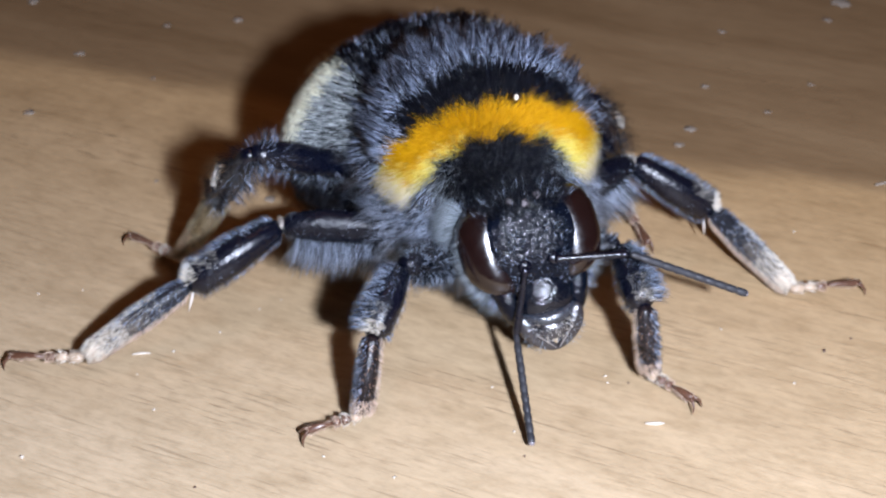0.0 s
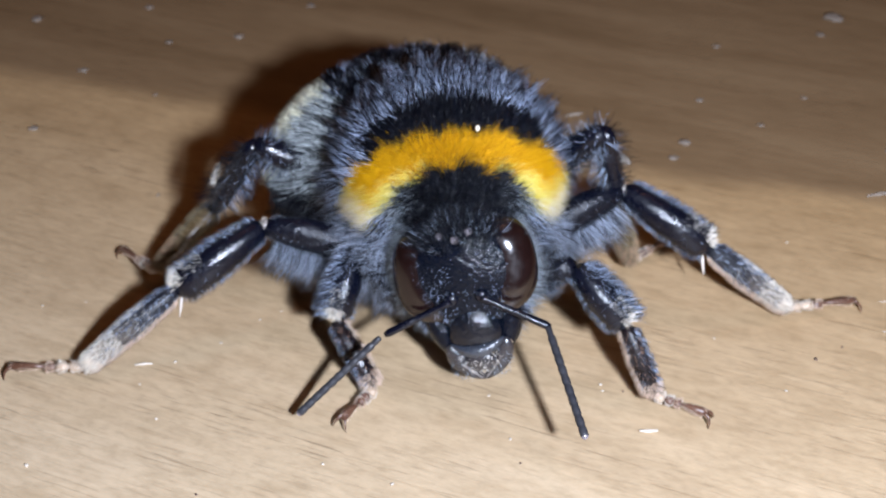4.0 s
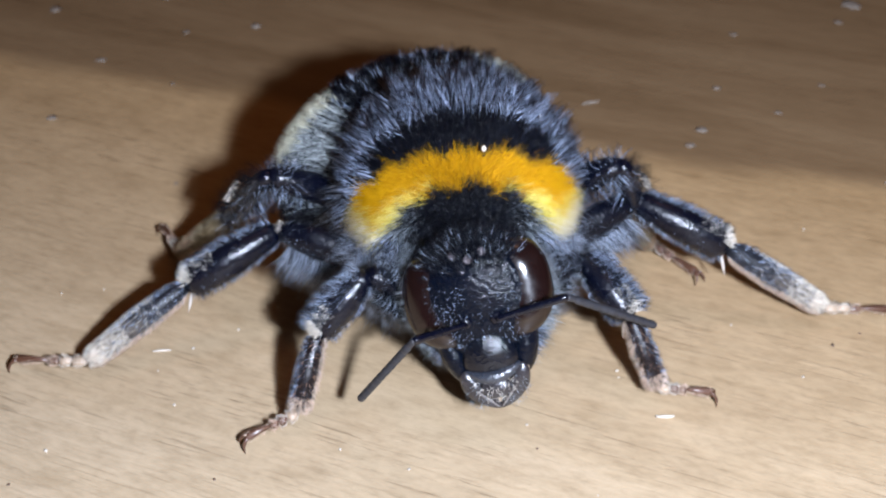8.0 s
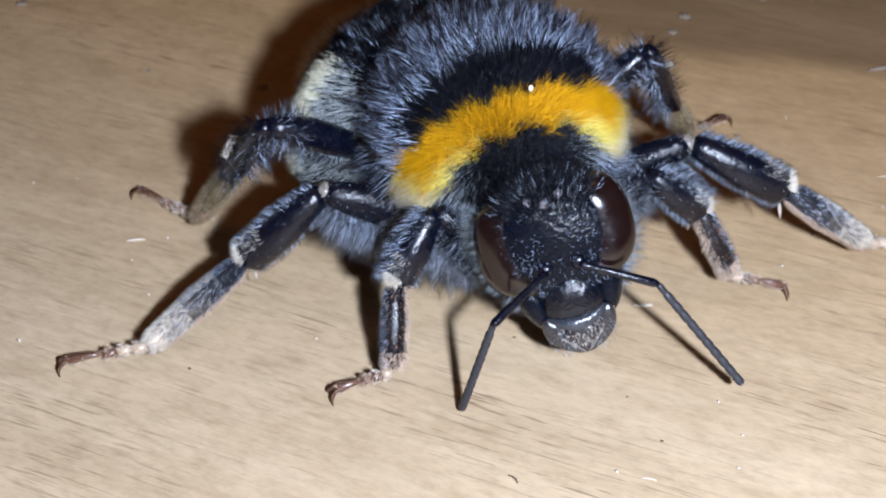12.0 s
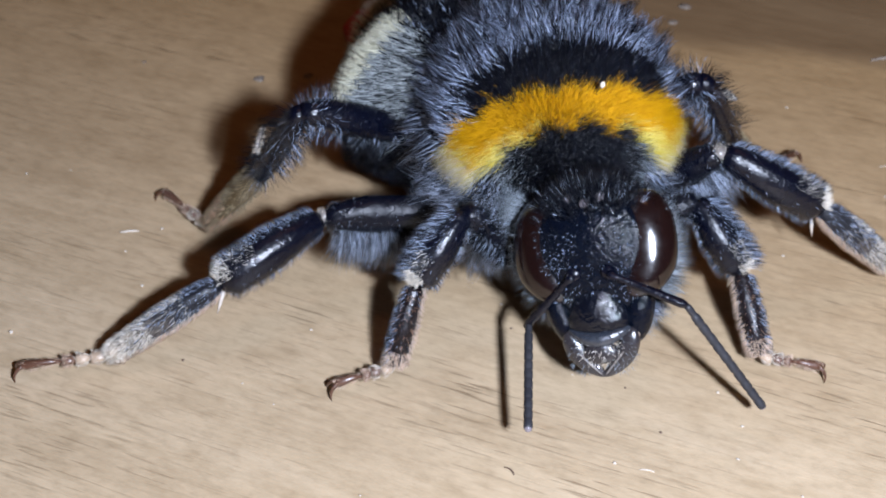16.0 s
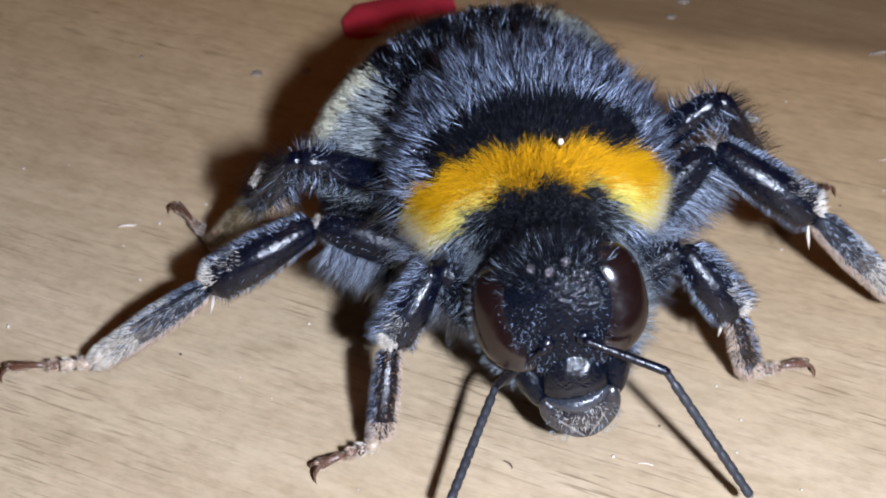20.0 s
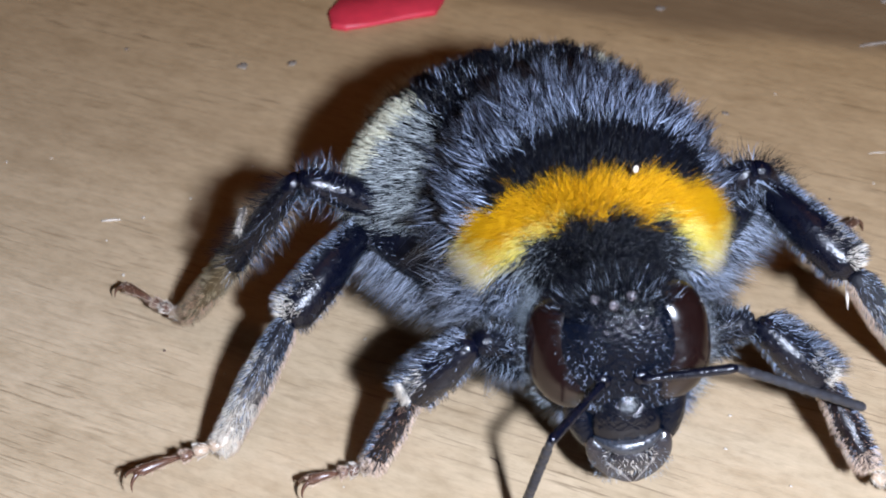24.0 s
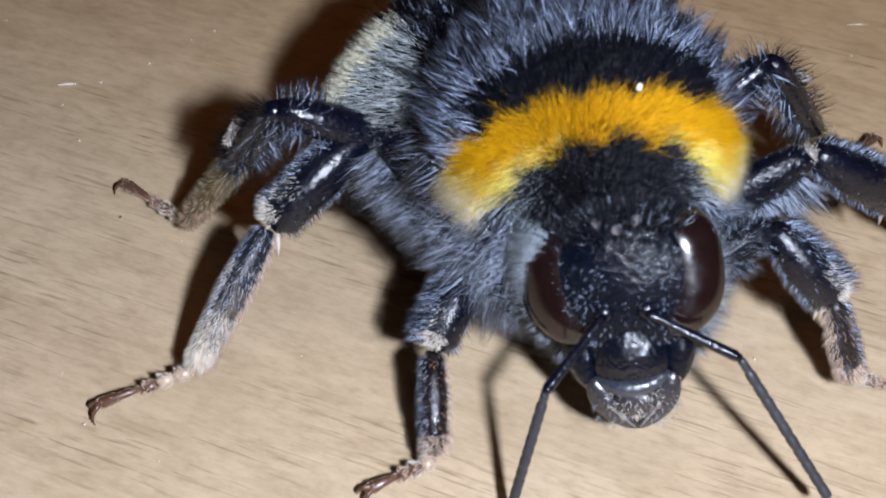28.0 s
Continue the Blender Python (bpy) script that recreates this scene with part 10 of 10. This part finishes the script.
    walk(ANTENNAE["L"]["flagellum"], [
        (0, pose(-0.00026,-0.00510,-0.00328, 70.7,29.8,-95.8)), (0.5, pose(-0.00008,-0.00465,-0.00348, 72.6,29.1,-93.7)),
        (1, pose(0.00005,-0.00431,-0.00360, 73.8,27.9,-92.4)), (1.5, pose(-0.00064,-0.00396,-0.00325, 69.3,25.7,-102.3)),
        (2, pose(-0.00169,-0.00361,-0.00282, 62.8,24.0,-118.2)), (2.5, pose(-0.00207,-0.00375,-0.00278, 55.6,35.8,-134.3)),
        (3, pose(-0.00225,-0.00409,-0.00276, 43.4,45.2,-153.0)), (3.5, pose(-0.00245,-0.00433,-0.00264, 38.2,43.5,-160.1)),
        (4, pose(-0.00263,-0.00448,-0.00253, 34.1,41.1,-166.7)), (4.5, pose(-0.00277,-0.00404,-0.00235, 29.1,34.5,-173.2)),
        (5.2, pose(-0.00271,-0.00422,-0.00227, 30.6,41.2,-170.7)), (6.1, pose(-0.00251,-0.00461,-0.00216, 45.8,57.5,-150.8)),
        (6.5, pose(-0.00245,-0.00468,-0.00213, 58.5,57.1,-136.0)), (7, pose(-0.00215,-0.00474,-0.00219, 73.2,48.0,-117.9)),
        (8, pose(-0.00188,-0.00616,-0.00036, 5.7,57.8,148.8)), (8.5, pose(-0.00147,-0.00547,-0.00177, 81.4,63.0,-135.2)),
        (9, pose(-0.00075,-0.00461,-0.00325, 128.8,33.8,-88.1)), (9.5, pose(0.00006,-0.00466,-0.00353, 125.7,35.5,-91.8)),
        (10, pose(0.00002,-0.00481,-0.00344, 126.7,32.9,-88.4)), (10.5, pose(-0.00050,-0.00560,-0.00236, 127.9,59.5,-91.6)),
        (11, pose(-0.00130,-0.00657,-0.00121, -17.8,80.5,113.3)), (11.5, pose(-0.00187,-0.00648,-0.00101, 3.0,74.5,131.5)),
        (12, pose(-0.00230,-0.00580,-0.00110, 39.3,69.2,166.8)), (12.5, pose(-0.00246,-0.00502,-0.00165, 49.7,54.0,-174.8)),
        (13.2, pose(-0.00228,-0.00532,-0.00123, 40.3,59.4,175.0)), (13.9, pose(-0.00226,-0.00592,-0.00040, 10.3,65.3,141.8)),
        (14.5, pose(-0.00231,-0.00640,-0.00005, -16.5,64.3,113.5)), (15, pose(-0.00195,-0.00681,-0.00067, -7.5,79.2,122.8)),
        (16, pose(-0.00171,-0.00497,-0.00248, 174.5,5.6,-102.7)), (17, pose(-0.00205,-0.00682,-0.00053, 14.9,70.8,90.9)),
        (18, pose(-0.00077,-0.00550,-0.00289, 176.9,24.7,-97.1)), (18.5, pose(-0.00108,-0.00469,-0.00291, 170.1,26.1,-106.0)),
        (19, pose(-0.00154,-0.00415,-0.00284, 161.7,28.0,-118.1)), (19.5, pose(-0.00164,-0.00432,-0.00269, 161.6,17.9,-119.1)),
        (20, pose(-0.00164,-0.00455,-0.00252, 163.1,8.8,-116.9)), (20.5, pose(-0.00178,-0.00486,-0.00241, 165.8,24.1,-113.4)),
        (21, pose(-0.00166,-0.00490,-0.00240, 168.1,14.1,-108.2)), (21.5, pose(-0.00208,-0.00531,-0.00087, 140.3,41.9,-150.0)),
        (22, pose(-0.00268,-0.00592,0.00067, 80.8,47.1,139.4)), (22.5, pose(-0.00252,-0.00632,-0.00114, 111.7,75.8,178.9)),
        (23.2, pose(-0.00223,-0.00623,-0.00134, 82.0,79.8,147.4)), (23.8, pose(-0.00210,-0.00600,-0.00145, 52.7,77.0,115.7)),
        (24.5, pose(-0.00195,-0.00583,-0.00137, 43.2,72.1,104.4)), (25, pose(-0.00194,-0.00586,-0.00104, 67.6,70.9,130.1)),
        (25.5, pose(-0.00201,-0.00584,-0.00138, 23.4,71.0,83.1)), (25.75, pose(-0.00194,-0.00595,-0.00150, 4.9,80.0,64.8)),
        (26, pose(-0.00188,-0.00600,-0.00157, -55.8,87.3,4.3)), (26.25, pose(-0.00215,-0.00593,-0.00129, 52.5,84.5,111.3)),
        (26.5, pose(-0.00235,-0.00585,-0.00103, 65.6,77.6,123.1)), (27, pose(-0.00159,-0.00403,-0.00284, 173.2,28.2,-110.6)),
        (27.5, pose(-0.00175,-0.00448,-0.00259, 168.5,49.0,-115.2)), (28, pose(-0.00195,-0.00530,-0.00209, 117.3,79.4,-167.2))])
    walk(ANTENNAE["R"]["scape"], [
        (0, pose(0.00104,-0.00448,-0.00116, 72.0,-3.7,-11.7)), (0.5, pose(0.00112,-0.00427,-0.00126, 74.0,0.1,-12.5)),
        (1, pose(0.00116,-0.00415,-0.00131, 75.5,2.7,-12.8)), (1.5, pose(0.00100,-0.00421,-0.00130, 75.7,-14.7,-12.2)),
        (2, pose(0.00074,-0.00430,-0.00128, 75.8,-34.1,-12.9)), (2.5, pose(0.00051,-0.00438,-0.00129, 80.2,-28.4,-19.2)),
        (3, pose(0.00037,-0.00445,-0.00129, 83.0,-16.0,-23.8)), (3.5, pose(0.00034,-0.00450,-0.00126, 81.0,2.0,-21.4)),
        (4, pose(0.00033,-0.00453,-0.00123, 79.2,15.2,-24.0)), (4.5, pose(0.00024,-0.00426,-0.00135, 72.5,2.0,-58.0)),
        (5.2, pose(0.00024,-0.00433,-0.00130, 70.7,-13.8,-57.4)), (6.1, pose(0.00027,-0.00459,-0.00113, 62.9,-33.0,-36.4)),
        (6.5, pose(0.00030,-0.00476,-0.00103, 57.5,-35.4,-27.0)), (7, pose(0.00044,-0.00504,-0.00083, 51.1,-11.8,-19.9)),
        (8, pose(0.00053,-0.00486,-0.00087, 48.7,-26.3,-11.3)), (8.5, pose(0.00066,-0.00463,-0.00096, 49.2,-13.5,-10.3)),
        (9, pose(0.00088,-0.00433,-0.00111, 51.4,-0.9,-11.5)), (9.5, pose(0.00110,-0.00411,-0.00125, 53.0,2.1,-12.9)),
        (10, pose(0.00108,-0.00435,-0.00115, 50.7,-10.0,-14.1)), (10.5, pose(0.00093,-0.00460,-0.00107, 49.3,-11.9,-14.4)),
        (11, pose(0.00079,-0.00486,-0.00099, 48.1,-14.1,-16.1)), (11.5, pose(0.00062,-0.00501,-0.00086, 44.3,1.5,-17.5)),
        (12, pose(0.00042,-0.00495,-0.00076, 39.8,20.1,-24.5)), (12.5, pose(0.00037,-0.00478,-0.00084, 38.7,23.6,-27.0)),
        (13.2, pose(0.00039,-0.00507,-0.00068, 37.8,15.9,-29.8)), (13.9, pose(0.00031,-0.00531,-0.00042, 37.8,-0.0,-31.2)),
        (14.5, pose(0.00023,-0.00539,-0.00031, 38.2,-13.4,-31.4)), (15, pose(0.00027,-0.00533,-0.00035, 36.1,-23.1,-22.7)),
        (16, pose(0.00005,-0.00545,-0.00038, 35.4,0.9,-38.5)), (17, pose(0.00015,-0.00535,-0.00048, 30.7,-21.0,-20.5)),
        (18, pose(0.00036,-0.00520,-0.00065, 31.0,-11.4,-23.0)), (18.5, pose(0.00042,-0.00493,-0.00082, 29.8,-16.1,-19.3)),
        (19, pose(0.00040,-0.00481,-0.00094, 29.1,-21.0,-17.0)), (19.5, pose(0.00040,-0.00493,-0.00084, 28.0,-3.8,-19.4)),
        (20, pose(0.00048,-0.00503,-0.00071, 24.9,12.7,-25.9)), (20.5, pose(0.00039,-0.00520,-0.00059, 29.1,-14.3,-49.8)),
        (21, pose(0.00015,-0.00542,-0.00039, 23.2,-26.2,-30.4)), (21.5, pose(0.00000,-0.00544,-0.00033, 26.7,-17.6,-39.2)),
        (22, pose(-0.00006,-0.00547,-0.00028, 28.9,-8.5,-48.6)), (22.5, pose(0.00007,-0.00526,-0.00046, 28.2,-8.6,-24.1)),
        (23.2, pose(0.00025,-0.00496,-0.00076, 29.0,-11.8,-18.2)), (23.8, pose(0.00032,-0.00469,-0.00102, 29.9,-16.4,-17.3)),
        (24.5, pose(0.00048,-0.00440,-0.00118, 29.0,-19.7,-12.8)), (25, pose(0.00044,-0.00439,-0.00116, 28.5,-18.1,-12.7)),
        (25.5, pose(0.00037,-0.00440,-0.00108, 47.9,-18.6,-52.7)), (25.75, pose(0.00036,-0.00453,-0.00103, 45.6,-5.7,-41.4)),
        (26, pose(0.00037,-0.00462,-0.00095, 45.9,8.2,-28.3)), (26.25, pose(0.00031,-0.00468,-0.00089, 46.8,5.6,-23.3)),
        (26.5, pose(0.00025,-0.00472,-0.00085, 47.1,-0.4,-20.1)), (27, pose(0.00036,-0.00445,-0.00097, 46.6,-20.1,-18.2)),
        (27.5, pose(0.00040,-0.00433,-0.00110, 47.8,-5.5,-22.5)), (28, pose(0.00042,-0.00415,-0.00125, 45.7,16.7,-28.9))])
    walk(ANTENNAE["R"]["flagellum"], [
        (0, pose(0.00323,-0.00494,-0.00102, 71.8,21.8,-14.4)), (0.5, pose(0.00332,-0.00475,-0.00126, 75.0,25.9,-12.1)),
        (1, pose(0.00339,-0.00465,-0.00141, 78.2,28.0,-8.7)), (1.5, pose(0.00305,-0.00465,-0.00075, 83.3,18.6,1.2)),
        (2, pose(0.00251,-0.00470,-0.00005, 86.4,8.5,11.1)), (2.5, pose(0.00230,-0.00500,-0.00026, 86.3,22.4,14.5)),
        (3, pose(0.00229,-0.00530,-0.00069, 82.4,37.0,7.8)), (3.5, pose(0.00237,-0.00530,-0.00133, 50.5,34.6,-51.7)),
        (4, pose(0.00219,-0.00536,-0.00179, 38.0,16.5,-83.0)), (4.5, pose(0.00139,-0.00609,-0.00142, 73.1,70.8,-26.7)),
        (5.2, pose(0.00143,-0.00619,-0.00076, 123.4,64.2,26.7)), (6.1, pose(0.00172,-0.00566,0.00004, 133.0,42.7,36.6)),
        (6.5, pose(0.00186,-0.00556,0.00022, 133.9,38.3,38.9)), (7, pose(0.00240,-0.00575,-0.00040, 109.6,56.3,7.9)),
        (8, pose(0.00242,-0.00524,0.00009, 122.9,35.6,22.5)), (8.5, pose(0.00268,-0.00500,-0.00047, 118.5,30.8,12.0)),
        (9, pose(0.00311,-0.00478,-0.00107, 115.9,27.7,0.5)), (9.5, pose(0.00331,-0.00462,-0.00133, 115.2,27.1,-5.8)),
        (10, pose(0.00323,-0.00489,-0.00076, 112.6,15.1,-11.5)), (10.5, pose(0.00307,-0.00515,-0.00061, 111.6,16.0,-10.5)),
        (11, pose(0.00287,-0.00547,-0.00045, 111.3,17.2,-6.8)), (11.5, pose(0.00265,-0.00565,-0.00091, 104.7,36.1,-20.9)),
        (12, pose(0.00228,-0.00580,-0.00151, 89.3,52.4,-43.8)), (12.5, pose(0.00216,-0.00569,-0.00172, 94.1,55.0,-33.9)),
        (13.2, pose(0.00222,-0.00611,-0.00128, 111.4,58.0,-11.0)), (13.9, pose(0.00215,-0.00643,-0.00042, 129.2,54.2,13.4)),
        (14.5, pose(0.00203,-0.00648,0.00019, 134.2,49.4,21.7)), (15, pose(0.00210,-0.00610,0.00050, 126.7,36.4,10.9)),
        (16, pose(0.00176,-0.00681,-0.00041, 101.5,49.1,-27.6)), (17, pose(0.00215,-0.00610,0.00033, 121.4,12.5,-8.1)),
        (18, pose(0.00243,-0.00608,-0.00019, 121.2,23.8,-10.0)), (18.5, pose(0.00243,-0.00564,-0.00021, 125.7,29.5,-0.7)),
        (19, pose(0.00234,-0.00541,-0.00016, 132.3,35.5,10.6)), (19.5, pose(0.00237,-0.00562,-0.00070, 115.3,46.8,-11.8)),
        (20, pose(0.00232,-0.00592,-0.00117, 88.5,48.1,-44.5)), (20.5, pose(0.00174,-0.00680,-0.00006, 94.6,52.3,-36.0)),
        (21, pose(0.00182,-0.00640,0.00056, 126.8,46.8,7.6)), (21.5, pose(0.00157,-0.00672,0.00031, 113.7,53.7,-8.8)),
        (22, pose(0.00134,-0.00705,0.00004, 95.4,58.5,-31.0)), (22.5, pose(0.00196,-0.00611,-0.00014, 109.4,45.7,-15.7)),
        (23.2, pose(0.00221,-0.00560,-0.00033, 119.8,34.9,-5.0)), (23.8, pose(0.00229,-0.00530,-0.00042, 125.5,27.9,-0.2)),
        (24.5, pose(0.00246,-0.00485,-0.00045, 129.1,24.8,4.1)), (25, pose(0.00243,-0.00483,-0.00049, 125.3,25.8,-2.8)),
        (25.5, pose(0.00162,-0.00604,-0.00039, 140.5,57.3,14.7)), (25.75, pose(0.00187,-0.00586,-0.00083, 110.2,57.8,-19.1)),
        (26, pose(0.00223,-0.00561,-0.00125, 92.7,49.8,-39.5)), (26.25, pose(0.00233,-0.00555,-0.00110, 100.5,43.8,-30.7)),
        (26.5, pose(0.00230,-0.00547,-0.00083, 110.1,38.7,-18.3)), (27, pose(0.00225,-0.00507,-0.00024, 129.8,39.2,13.9)),
        (27.5, pose(0.00224,-0.00509,-0.00091, 118.5,47.1,-2.2)), (28, pose(0.00224,-0.00516,-0.00187, 88.9,50.5,-38.6))])


motions()
